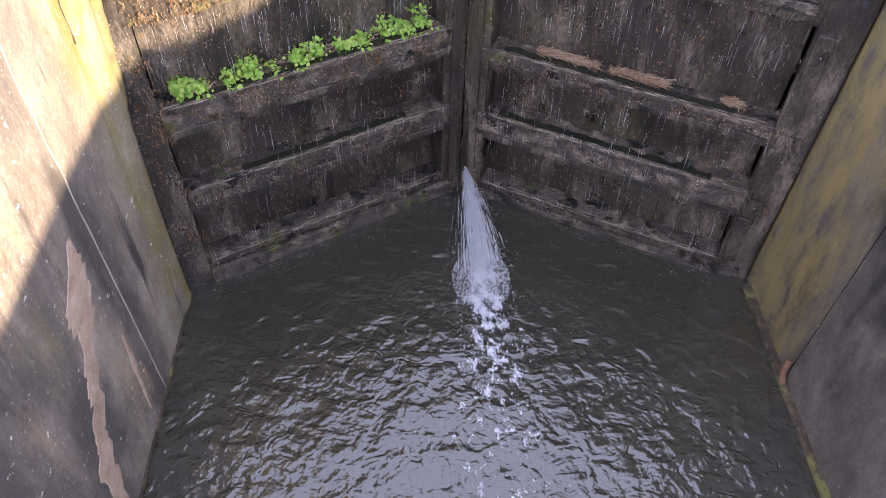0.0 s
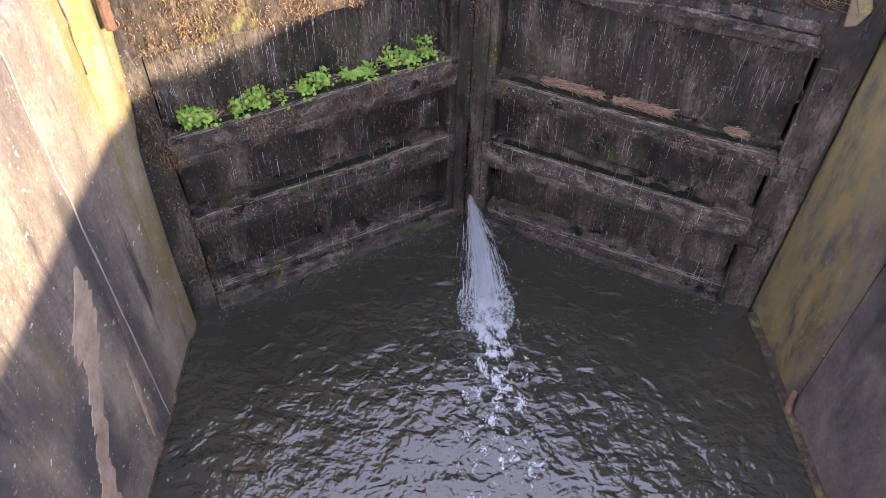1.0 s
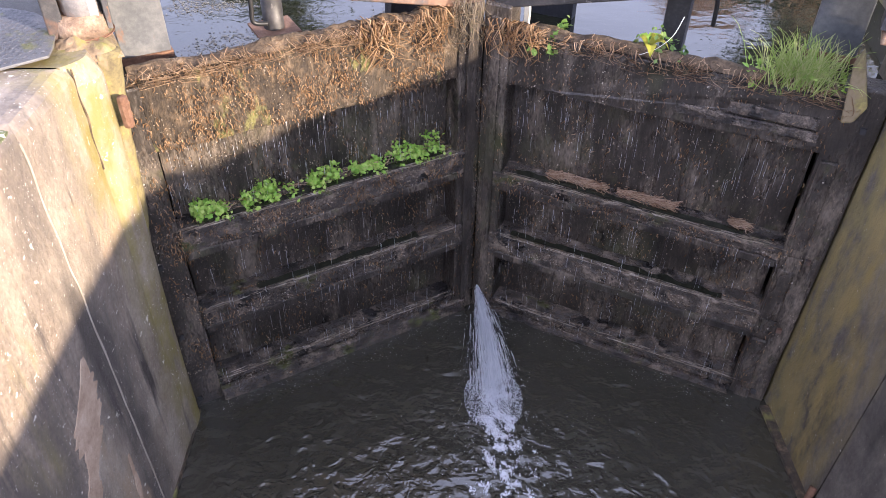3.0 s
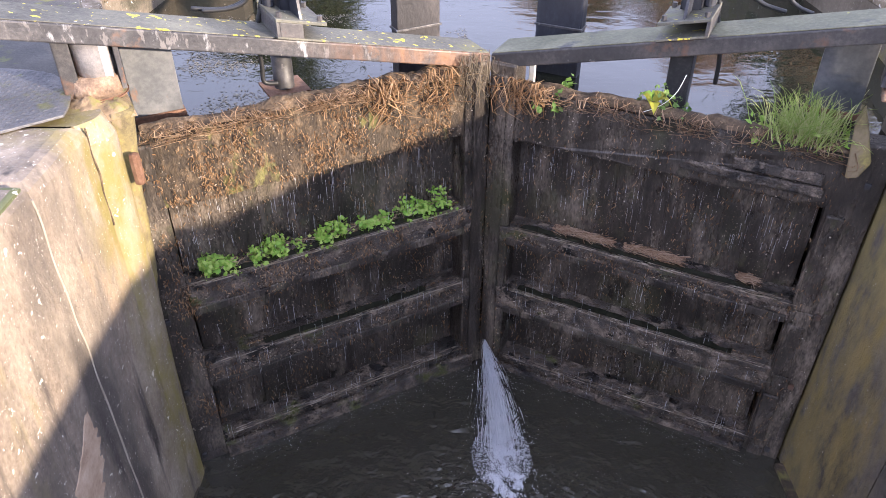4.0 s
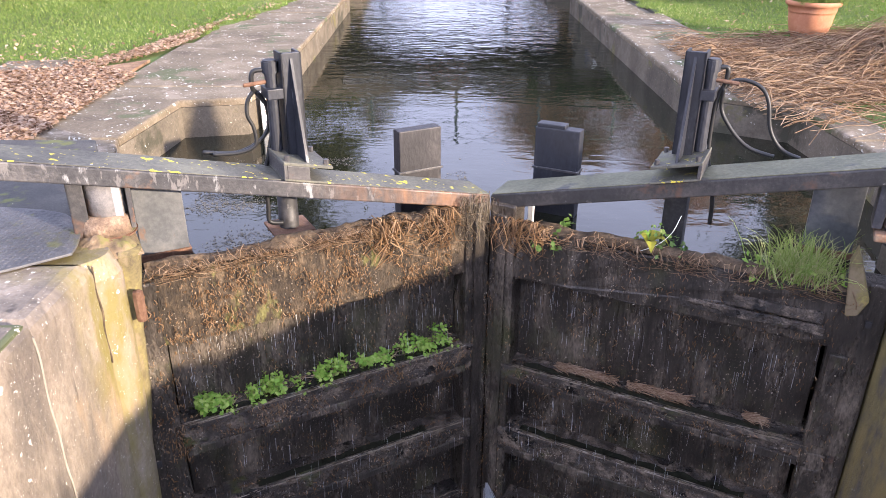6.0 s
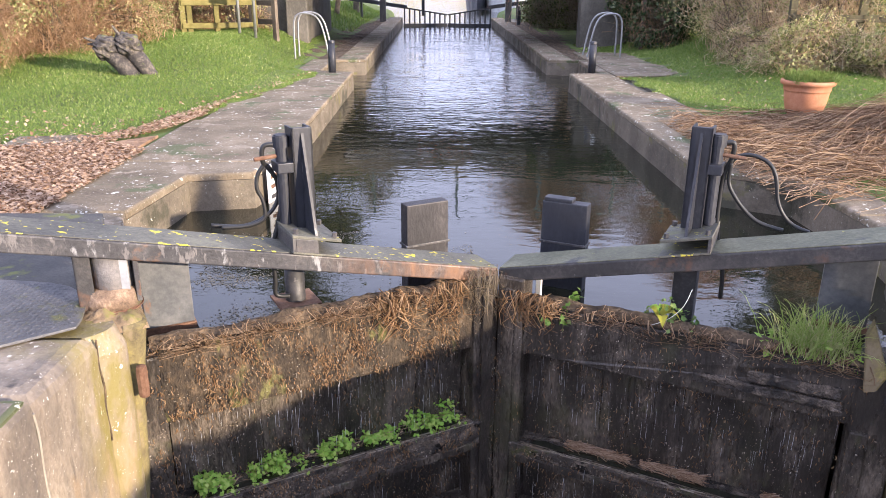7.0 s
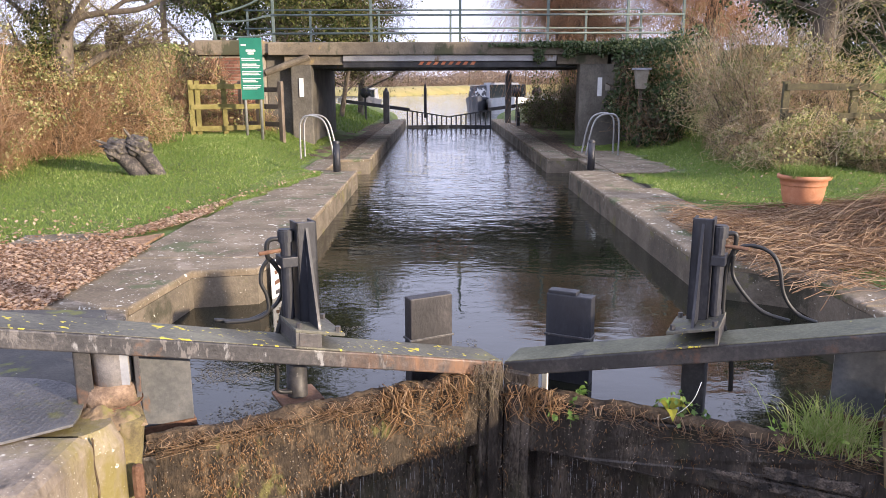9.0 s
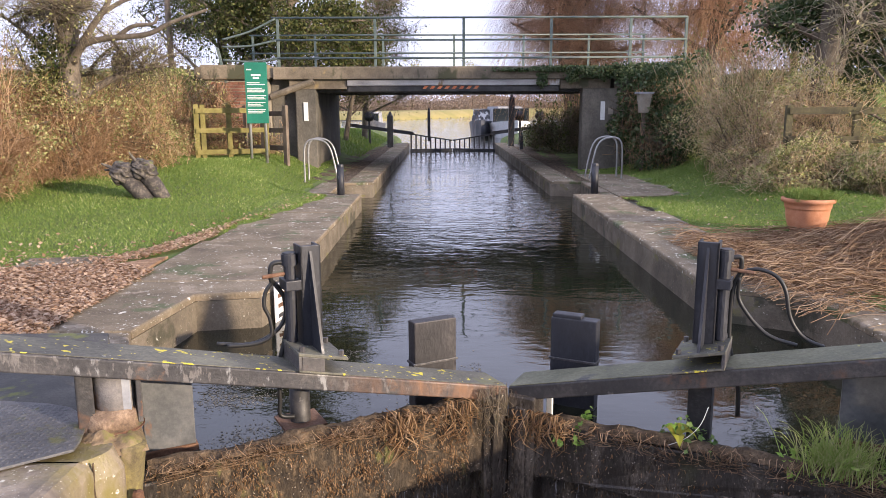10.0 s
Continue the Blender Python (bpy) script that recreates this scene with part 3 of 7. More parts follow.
# ---- lock walls ----
Y_GAP0, Y_GAP1 = 15.1, 17.3
L_LINE = [(-1.74, 3.62), (-1.78, 3.95), (-2.1, 4.6), (-2.42, 5.6), (-2.3, 6.78), (-1.72, 6.9), (XL, 7.3), (XL, Y_GAP0), (-2.3, Y_GAP0 + 0.1), (-2.3, Y_GAP1), (-1.62, Y_GAP1 + 0.1), (-1.62, 37.2)]
R_LINE = [(2.72, 3.62), (2.78, 4.1), (3.2, 4.6), (3.34, 5.4), (3.3, 6.66), (2.74, 7.0), (XR, 7.5), (XR, Y_GAP0 - 0.2), (3.2, Y_GAP0 - 0.1), (3.2, Y_GAP1 + 0.1), (2.52, Y_GAP1 + 0.3), (2.52, 37.2)]


def lock_wall(name, line, outer, label):
    poly = line + [(outer, line[-1][1]), (outer, line[0][1])]
    body = obj(name, prism(poly, -4.3, -0.065), M_CHAMBER)
    tagged(body, label, "lock wall", kind="structure")
    # coping slabs, one stretch at a time, cut across by thin joints
    cuts = [line[0][1], 5.62, 7.35, 9.7, 12.4, Y_GAP0 + 0.05, Y_GAP1 + 0.15, 20.5, 24, 28, 32.5, 37.2]
    for a, b in zip(cuts, cuts[1:]):
        b -= 0.012

        def x_at(y):
            for (x0, y0), (x1, y1) in zip(line, line[1:]):
                if y0 <= y <= y1 and y1 > y0:
                    return x0 + (x1 - x0) * (y - y0) / (y1 - y0)
            return line[-1][0]
        inner = [(x_at(a + 0.001), a)] + [(x, y) for x, y in line if a + 0.02 < y < b - 0.02] + [(x_at(b - 0.001), b)]
        mid = (a + b) / 2
        far = outer + (0.35 if outer < 0 else -0.35) * smoothstep(10, 13, mid) + (0.55 if outer < 0 else -0.3) * smoothstep(17, 18, mid)
        slab = part("coping_slab", prism(inner + [(far, b), (far, a)], -0.06, 0.0 + rng.uniform(-0.006, 0.006), 0.025), M_COPING, body)
    return body


lock_wall("wall_left", L_LINE, -3.15, "weathered concrete lock chamber wall with lichen-spotted coping")
lock_wall("wall_right", R_LINE, 3.75, "weathered concrete lock chamber wall with lichen-spotted coping")

for x0, x1, name in ((-3.3, -2.22, "verge_left"), (3.05, 4.1, "verge_right")):
    sx, sy = np.meshgrid(np.linspace(x0, x1, 24), np.linspace(17.4, 34, 160))
    sz = -0.02 + 0.03 * np.sin(sx * 7 + sy * 2.3) * np.sin(sy * 3.1) + rng.uniform(-0.012, 0.012, sx.shape)
    si = np.arange(sx.size).reshape(sx.shape)
    sf = np.stack([si[:-1, :-1], si[:-1, 1:], si[1:, 1:], si[1:, :-1]], -1).reshape(-1, 4)
    tagged(from_arrays(name, np.stack([sx, sy, sz], -1).reshape(-1, 3), sf, M_SILT, True), "bare brown trodden soil beside the coping", "soil", kind="structure")
# turf that has crept over the coping
tx = np.linspace(-3.4, -2.1, 40)
TX, TY = np.meshgrid(tx, np.linspace(8.9, 15.0, 120))
TE = np.interp(TY, [8.9, 10.8, 12.6, 14.7, 15.0], [-3.38, -2.99, -2.62, -2.25, -2.5]) + 0.05 * np.sin(TY * 5) + 0.03 * np.sin(TY * 13)
TZ = np.where(TX < TE, 0.012 + 0.02 * smoothstep(0, 0.3, TE - TX), -0.03) - 0.07 * smoothstep(-3.15, -3.4, TX)
ti = np.arange(TX.size).reshape(TX.shape)
tf = np.stack([ti[:-1, :-1], ti[:-1, 1:], ti[1:, 1:], ti[1:, :-1]], -1).reshape(-1, 4)
tagged(from_arrays("turf_verge", np.stack([TX, TY, TZ], -1).reshape(-1, 3), tf, M_GROUND, True), "thin turf crept over the edge of the coping", "turf", kind="structure")

# tail walls below the gates: rounded quoin block, then the long stained wall
def tail_wall(name, side):
    x = XL if side < 0 else XR
    o = x + side * 1.5
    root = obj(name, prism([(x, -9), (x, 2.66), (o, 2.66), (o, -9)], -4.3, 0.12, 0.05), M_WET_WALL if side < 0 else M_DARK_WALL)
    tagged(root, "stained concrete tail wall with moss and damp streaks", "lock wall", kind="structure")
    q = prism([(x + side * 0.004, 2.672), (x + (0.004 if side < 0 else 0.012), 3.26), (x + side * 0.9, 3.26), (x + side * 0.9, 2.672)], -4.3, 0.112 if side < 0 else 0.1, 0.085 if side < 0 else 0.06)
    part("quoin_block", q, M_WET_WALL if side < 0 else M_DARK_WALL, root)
    if side < 0:
        q = bmesh.new()
        rings = []
        for k in range(34):
            z = 0.085 - 3.4 * k / 33
            swell = 0.065 * smoothstep(-2.3, -0.2, z) + 0.012
            edge = 0.05 * (1 - min(1, k / 1.0))
            rings.append([q.verts.new((x + 0.004 - edge + swell * math.sin(math.pi * min(1, j / 18)) ** 0.9 - 0.09 * max(0, (j - 12) / 8) ** 2, 3.262 + 0.3 * j / 20, z)) for j in range(21)])
            rings[-1].insert(0, q.verts.new((x - 0.06, 3.262, z)))
        for a, c in zip(rings, rings[1:]):
            for j in range(21):
                q.faces.new((a[j], a[j + 1], c[j + 1], c[j]))
        back = [q.verts.new((x - 0.9, y, 0.085)) for y in (3.262, 3.562)]
        q.faces.new([*rings[0][::-1], back[0], back[1]])
        bmesh.ops.recalc_face_normals(q, faces=q.faces)
    else:
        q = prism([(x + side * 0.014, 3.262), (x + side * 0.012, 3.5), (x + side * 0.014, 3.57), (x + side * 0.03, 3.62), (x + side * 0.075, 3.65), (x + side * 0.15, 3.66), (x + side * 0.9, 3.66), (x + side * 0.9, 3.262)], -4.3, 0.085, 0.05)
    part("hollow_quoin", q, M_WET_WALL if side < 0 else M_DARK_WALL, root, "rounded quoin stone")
    cap = prism([(x + side * 0.075, 2.68), (x + side * 0.075, 3.42), (x + side * 0.14, 3.56), (x + side * 0.88, 3.56), (x + side * 0.88, 2.68)], 0.05, 0.112, 0.02)
    if side > 0:
        part("quoin_cap", cap, M_COPING, root, "lichen-spotted quoin top")
    if side < 0:
        part("quoin_hole", cyl((x + 0.03, 3.385, -0.04), (x + 0.055, 3.385, -0.04), 0.016, seg=12), M_HOSE, root, "dark drilled hole")
    part("top_slab", box(min(x + side * 0.012, o), max(x + side * 0.012, o), -9, 2.65, 0.09, 0.118, 0.02), M_COPING, root, "lichen-spotted top")
    lip = 0.05 if side > 0 else 0.012
    b = box(min(x - lip * side, x + side * 0.2), max(x - lip * side, x + side * 0.2), -9, 3.5, Z_LOW - 0.6, Z_LOW + 0.03, 0.012)
    part("wall_footing", b, M_CRUST, root, "worn ledge at the waterline")
    return root


tail_left = tail_wall("wall_tail_left", -1)
jp = [(XL + 0.0 + 0.002 * math.sin(k * 1.7), 2.664 + 0.012 * noise.noise(Vector((k * 0.4, 0, 0))), 0.04 - 0.1 * k) for k in range(30)]
part("joint_bead", tube(jp, 0.0065, 6), M_MORTAR, tail_left, "pale mortar bead in the joint")


def wall_scar(points, label):
    """A patch where the dark skin has come off: (y, z, half width) down the wall."""
    sb = bmesh.new()
    rows = []
    P = np.array(points)
    for k in range(70):
        f = k / 69 * (len(P) - 1)
        y, z, w = (np.interp(f, range(len(P)), P[:, c]) for c in range(3))
        a = w * (1 + 0.7 * noise.noise(Vector((z * 9, 1, 0))) + 0.4 * noise.noise(Vector((z * 30, 1, 0))))
        c = w * (1 + 0.7 * noise.noise(Vector((z * 9, 7, 0))) + 0.4 * noise.noise(Vector((z * 30, 7, 0))))
        rows.append([sb.verts.new((XL + dx, y + dy, z)) for dx, dy in ((-0.004, -a), (0.003, -a * 0.8), (0.004, 0), (0.003, c * 0.8), (-0.004, c))])
    for p, q in zip(rows, rows[1:]):
        for c in range(4):
            sb.faces.new((p[c], p[c + 1], q[c + 1], q[c]))
    bmesh.ops.recalc_face_normals(sb, faces=sb.faces)
    part("render_scar", sb, M_SCAR, tail_left, label)


wall_scar([(2.47, -1.06, 0.015), (2.4, -1.2, 0.11), (2.3, -1.36, 0.19), (2.28, -1.52, 0.12), (2.14, -1.66, 0.08), (2.08, -1.8, 0.12), (1.98, -1.95, 0.09), (1.86, -2.15, 0.11), (1.78, -2.6, 0.06)], "tan scar where the render has flaked")
wall_scar([(2.5, -1.9, 0.01), (2.48, -2.15, 0.03), (2.44, -2.4, 0.02), (2.42, -2.6, 0.01)], "tan scar where the render has flaked")
tail_right = tail_wall("wall_tail_right", 1)
# added block, never in view: sets the shadow edge on the left tail wall
part("upstand", box(XR + 0.01, XR + 0.4, -9, 0.95, 0.119, 0.23, 0.02), M_COPING, tail_right)
tagged(obj("wall_tail_end", box(XL - 1.5, XR + 1.5, -9.6, -9.0, -4.3, -1.6), M_WET_WALL), "low concrete sill behind the footbridge", "wall", kind="structure")

# paved stands beside the gate heels
plat = obj("pavement_left", prism([(-2.4, 2.67), (-2.06, 3.2), (-1.87, 3.48), (-1.8, 3.95), (-2.12, 4.55), (-2.4, 5.2), (-6.5, 5.2), (-6.5, -2), (-3.145, -2), (-3.145, 2.67)], -0.3, 0.119, 0.012), M_TARMAC)
tagged(plat, "dark lichen-spotted tarmac stand beside the gate heel", "pavement", kind="structure")
plat = obj("pavement_right", prism([(2.8, 3.62), (2.86, 4.05), (3.25, 4.5), (3.4, 5.2), (7.5, 5.2), (7.5, -2), (4.085, -2), (4.085, 2.67), (3.485, 2.67), (3.485, 3.62)], -0.3, 0.08, 0.02), M_TARMAC)
tagged(plat, "dark tarmac stand beside the gate heel", "pavement", kind="structure")

# ---- water ----
lw = obj("water_low", prism([(XL - 0.05, -9), (XR + 0.05, -9), (XR + 0.05, YH), (XC, YA + 0.1), (XL - 0.05, YH)], Z_LOW - 0.02, Z_LOW), M_WATER_LOW)
tagged(lw, "dark rippled tail water below the gates", "water", kind="structure")
hw = obj("water_high", prism([(-2.6, 3.15), (XC, YA + 0.1), (3.5, 3.18), (3.5, 7.2), (3.4, 36.9), (12, 38), (40, 60), (75, 205), (-160, 205), (-60, 60), (-12, 38), (-2.5, 36.9), (-2.6, 7.2)], Z_HIGH - 0.02, Z_HIGH), M_WATER_HIGH)
tagged(hw, "still dark canal water reflecting the sky", "water", kind="structure")


# ---- lower gates ----
def leaf_frame(side):
    hx = (XL if side < 0 else XR)
    u = Vector((hx - XC, YH - YA, 0)).normalized()
    rz = math.degrees(math.atan2(u.y, u.x))
    return pose(XC, YA, 0, 0, 0, rz)


RAILS = {-1: [(-0.17, -0.63), (-1.19, -1.4), (-1.86, -2.06), (-2.57, -3.2)], 1: [(-0.29, -0.66), (-1.36, -1.5), (-1.93, -2.15), (-2.64, -3.2)]}
BEAM0, SLOPE = -0.085, 0.243
LEAF = 2.32


def gate_leaf(side):
    m = leaf_frame(side)
    root = empty("lock_gate_leaf", m, "dark wet timber lock gate leaf with horizontal rails and leaks", "lock gate", "lower gates")
    s = 1 if side < 0 else -1          # local y that points downstream is s * n

    def b(u0, u1, n0, n1, z0, z1, bevel=0.012):
        return box(u0, u1, min(s * n0, s * n1), max(s * n0, s * n1), z0, z1, bevel)

    def worn(bm, amount=0.012):
        bmesh.ops.subdivide_edges(bm, edges=[e for e in bm.edges if e.calc_length() > 0.3], cuts=14)
        for v in bm.verts:
            v.co += noise.noise_vector(v.co * 5.0 + Vector((side * 7, 0, 0))) * amount + noise.noise_vector(v.co * 17.0) * amount * 0.5
        return bm

    part("mitre_post", worn(b(0.005, 0.19, -0.17, 0.015, -3.4, -0.12, 0.02), 0.008), M_TIMBER, root)
    part("mitre_facing", worn(b(0.06, 0.135, 0.012, 0.04, -2.74, -0.2, 0.008), 0.006), M_TIMBER, root)
    part("heel_post", worn(b(2.16, 2.41, -0.15, 0.0, -3.4, -0.2, 0.02), 0.01), M_TIMBER, root)
    if side > 0:
        for (_, a), (c, _) in zip(RAILS[side], RAILS[side][1:]):
            part("heel_facing", worn(b(2.175, 2.28, 0.0, 0.034, c + 0.02, a - 0.02, 0.01), 0.004), M_TIMBER, root)
            part("mortise_plate", worn(b(2.2, 2.3, 0.0, 0.02, c - 0.17, c - 0.05, 0.006), 0.003), M_TIMBER, root)
    for k, (zt, zb) in enumerate(RAILS[side]):
        part("rail", worn(b(0.12 if k else 0.185, 2.17, -0.31 if k else -0.11, 0.03 if k in (1, 2) else 0.0, zb, zt, 0.018), 0.014), M_RAIL if k else (M_CRUST if side < 0 else M_TIMBER), root)
        if k in (1, 2):
            part("rail_lip", worn(b(0.2, 2.15, 0.028, 0.05, zb - 0.004, zb + 0.05, 0.006), 0.004), M_TIMBER, root)
            part("rail_nosing", worn(b(0.2, 2.15, 0.026, 0.046, zt - 0.03, zt + 0.004, 0.006), 0.004), M_RAIL, root)
    part("sill_nosing", worn(b(0.18, 2.16, 0.0, 0.03, RAILS[side][3][0] - 0.03, RAILS[side][3][0] + 0.005, 0.006), 0.004), M_RAIL, root)
    if side > 0:
        for z0, z1, u0, u1 in ((-0.5, -0.43, 1.6, 2.1), (-0.58, -0.515, 1.3, 2.12)):
            part("batten", worn(b(u0, u1, 0.0, 0.03, z0, z1, 0.008), 0.005), M_RAIL, root)
    part("sill_board", worn(b(0.1, 2.16, 0.0, 0.05, -3.2, RAILS[side][3][0] - 0.09, 0.01), 0.008), M_RAIL, root)
    # square bolt heads on the posts
    for z in (-0.45, -1.42, -2.05, -2.7):
        part("bolt", b(2.31, 2.345, 0.0, 0.022, z - 0.018, z + 0.018, 0.004), M_STEEL_DARK, root)
    # planking behind the rails
    edges = np.linspace(0.185, 2.14, 12)
    for k in range(3):
        top, low = RAILS[side][k][1], RAILS[side][k + 1][0]
        for u0, u1 in zip(edges, edges[1:]):
            g = rng.uniform(-0.006, 0.006)
            part("plank", b(u0 + 0.0006, u1 - 0.0006, -0.24, -0.16 + g * 0.35, low - 0.02, top + 0.02, 0.003), M_TIMBER, root)
    return root, s


def slope_box(u0, u1, n0, n1, s, zoff0, zoff1, bevel=0.01):
    """A box that climbs with the balance beam."""
    bm = box(u0, u1, min(s * n0, s * n1), max(s * n0, s * n1), 0, 1, 0)
    for v in bm.verts:
        base = BEAM0 + SLOPE * v.co.x
        v.co.z = base + (zoff1 if v.co.z > 0.5 else zoff0)
    bmesh.ops.bevel(bm, geom=list(bm.edges), offset=bevel, segments=3, affect="EDGES", profile=0.5)
    return bm


leaf_l, s_l = gate_leaf(-1)
leaf_r, s_r = gate_leaf(1)
for root, s, side in ((leaf_l, s_l, -1), (leaf_r, s_r, 1)):
    # right beam: darker steel, the shade of its unlit front put into the colour
    beam = part("balance_beam", slope_box(0.0, 6.2, -0.3, 0.0, s, -0.1, 0.0), M_BEAM_RUST if side < 0 else M_STEEL_DARK, root, "rusting steel balance beam with moss and lichen")
    part("beam_top", slope_box(0.004, 6.19, -0.292, -0.008, s, 0.001, 0.006, 0.001), M_BEAM_MOSS if side < 0 else M_BEAM_GREEN, beam, "lichen-spotted moss film")
    uc = 1.24 if side < 0 else 1.16
    zb = BEAM0 + SLOPE * uc
    # bracket astride the beam, open at one end
    n0, n1 = -0.31, 0.025
    b0, b1 = uc - 0.14, uc + 0.15
    part("bracket_plate", slope_box(b0, b1, n0, n1, s, 0.1, 0.12, 0.004), M_BEAM_MOSS, root)
    part("bracket_foot", slope_box(b0, b1, n0, n1 - 0.002, s, 0.007, 0.02, 0.003), M_BEAM_MOSS, root)
    if side < 0:
        part("bracket_cheek", slope_box(uc + 0.0, b1 - 0.02, n1 - 0.02, n1, s, 0.02, 0.1, 0.003), M_STEEL, root)
    part("bracket_cheek", slope_box(b0, b1, n0, n0 + 0.02, s, 0.0, 0.1, 0.003), M_STEEL, root)
    part("bracket_end", slope_box(b1 - 0.02, b1, n0 + 0.02, n1, s, 0.02, 0.1, 0.003), M_STEEL, root)
    for du, dn in ((-0.11, -0.01), (-0.11, -0.28), (0.12, -0.01), (0.12, -0.28)):
        z = BEAM0 + SLOPE * (uc + du) + 0.12
        part("bolt", cyl((uc + du, s * dn, z - 0.005), (uc + du, s * dn, z + 0.03), 0.016, seg=6), M_STEEL, root)
    # paddle gear: channel column, gusset and ram
    z0, z1 = zb + 0.12, 0.93
    web = box(uc - 0.06, uc + 0.06, min(s * -0.2, s * -0.17), max(s * -0.2, s * -0.17), z0, z1, 0.004)
    web = box(uc - 0.06, uc - 0.045, min(s * -0.3, s * -0.17), max(s * -0.3, s * -0.17), z0, z1, 0.004, web)
    web = box(uc + 0.045, uc + 0.06, min(s * -0.3, s * -0.17), max(s * -0.3, s * -0.17), z0, z1, 0.004, web)
    col = part("gear_column", web, M_BLACK, root, "black painted paddle gear column")
    gb = bmesh.new()
    pts = [(0, -0.17, z0), (0, -0.165, z1 - 0.03), (0, 0.0, z0)]
    vs = [gb.verts.new((uc - 0.008, s * n, z)) for _, n, z in pts] + [gb.verts.new((uc + 0.008, s * n, z)) for _, n, z in pts]
    for f in ((0, 1, 2), (5, 4, 3), (0, 3, 4, 1), (1, 4, 5, 2), (2, 5, 3, 0)):
        gb.faces.new([vs[i] for i in f])
    bmesh.ops.recalc_face_normals(gb, faces=gb.faces)
    part("gusset", gb, M_BLACK, col)
    rx = uc + 0.025 if side < 0 else uc + 0.01
    ram = part("ram", cyl((rx + 0.08, s * -0.24, z0 + 0.02), (rx + 0.08, s * -0.24, z1 - 0.1), 0.034, bevel=0.006), M_BLACK, col, smooth=False)
    part("ram_cap", cyl((rx + 0.08, s * -0.24, z1 - 0.12), (rx + 0.08, s * -0.24, z1 - 0.04), 0.046, bevel=0.008), M_BLACK, ram)
    part("clamp", box(rx + 0.03, rx + 0.125, min(s * -0.31, s * -0.17), max(s * -0.31, s * -0.17), z0 + 0.34, z0 + 0.4, 0.006), M_BLACK, ram)
    part("union", cyl((rx + 0.1, s * -0.24, z1 - 0.16), (rx + 0.24, s * -0.24, z1 - 0.17), 0.012, bevel=0.003), M_RUST, ram)
    # paddle board in its frame, behind the leaf
    board = part("paddle_board", box(0.12, 0.44, min(s * -0.58, s * -0.48), max(s * -0.58, s * -0.48), -1.6, 0.28, 0.008), M_BLACK if side > 0 else M_BOARD, root, "dark upright paddle board")
    if side > 0:
        part("board_step", box(0.13, 0.33, min(s * -0.575, s * -0.485), max(s * -0.575, s * -0.485), 0.2795, 0.305, 0.006), M_BLACK, board)
    part("board_strap", box(0.112, 0.448, min(s * -0.59, s * -0.47), max(s * -0.59, s * -0.47), -0.02, -0.005, 0.003), M_STEEL, board)
    # stanchions between leaf and beam
    if side < 0:
        part("stanchion", cyl((uc + 0.04, s * -0.36, -0.7), (uc + 0.04, s * -0.36, zb - 0.02), 0.062, seg=20), M_STEEL_DARK, root, "rusty steel pipe stanchion", True)
        part("flange", box(uc - 0.09, uc + 0.17, min(s * -0.49, s * -0.23), max(s * -0.49, s * -0.23), -0.2, -0.182, 0.004), M_RUST, root)
    else:
        part("stanchion", box(uc - 0.08, uc + 0.06, min(s * -0.4, s * -0.27), max(s * -0.4, s * -0.27), -0.7, zb - 0.05, 0.01), M_STEEL_DARK, root)
    part("heel_plate", box(1.91, 2.18, min(s * -0.36, s * -0.3), max(s * -0.36, s * -0.3), -0.2, BEAM0 + SLOPE * 1.92 - 0.09, 0.006), M_GALV, root, "grey steel plate with a rusty foot")
    part("plate_foot", box(1.9, 2.19, min(s * -0.375, s * -0.285), max(s * -0.375, s * -0.285), -0.21, -0.17, 0.006), M_RUST, root)
    part("plate_timber", box(1.89, 2.19, min(s * -0.37, s * -0.29), max(s * -0.37, s * -0.29), -0.7, -0.212, 0.006), M_TIMBER, root)
    part("inner_tie", box(0.17, 0.21, min(s * -0.3, s * -0.27), max(s * -0.3, s * -0.27), -0.5, BEAM0 - 0.06, 0.004), M_WHITE, root, "pale upright strip")
    # heel collar
    if side < 0:
        zt = BEAM0 + SLOPE * 2.3 - 0.09
        part("collar_sleeve", cyl((2.32, s * -0.13, 0.12), (2.32, s * -0.13, zt), 0.1, seg=24, bevel=0.006), M_SLEEVE, root, "weathered grey steel sleeve", True)
        # paler upright strip on the front of the sleeve, towards the mitre
        part("sleeve_panel", box(2.25, 2.31, min(s * -0.055, s * -0.035), max(s * -0.055, s * -0.035), 0.19, zt - 0.01, 0.006), M_COVER, root, "pale upright strip on the sleeve")
        part("stub_post", box(2.42, 2.5, min(s * -0.16, s * -0.05), max(s * -0.16, s * -0.05), 0.1, BEAM0 + SLOPE * 2.42 - 0.09, 0.008), M_STEEL_DARK, root)
        part("heel_web", box(2.2, 2.225, min(s * -0.2, s * -0.03), max(s * -0.2, s * -0.03), 0.12, BEAM0 + SLOPE * 2.2 - 0.09, 0.004), M_STEEL, root)
        cone = cyl((2.34, s * -0.12, 0.1), (2.34, s * -0.12, 0.2), 0.15, 0.125, 28, bevel=0.008)
        for v in cone.verts:
            v.co += noise.noise_vector(v.co * 14) * 0.008
        part("collar_ring", cone, M_RUST_TAN, root, "flaking rusty collar", True)
        part("collar_rim", cyl((2.34, s * -0.12, 0.085), (2.34, s * -0.12, 0.106), 0.154, seg=28, bevel=0.008), M_RUST, root, "rust-red collar rim")
        mound = bmesh.new()
        bmesh.ops.create_grid(mound, x_segments=36, y_segments=30, size=0.5)
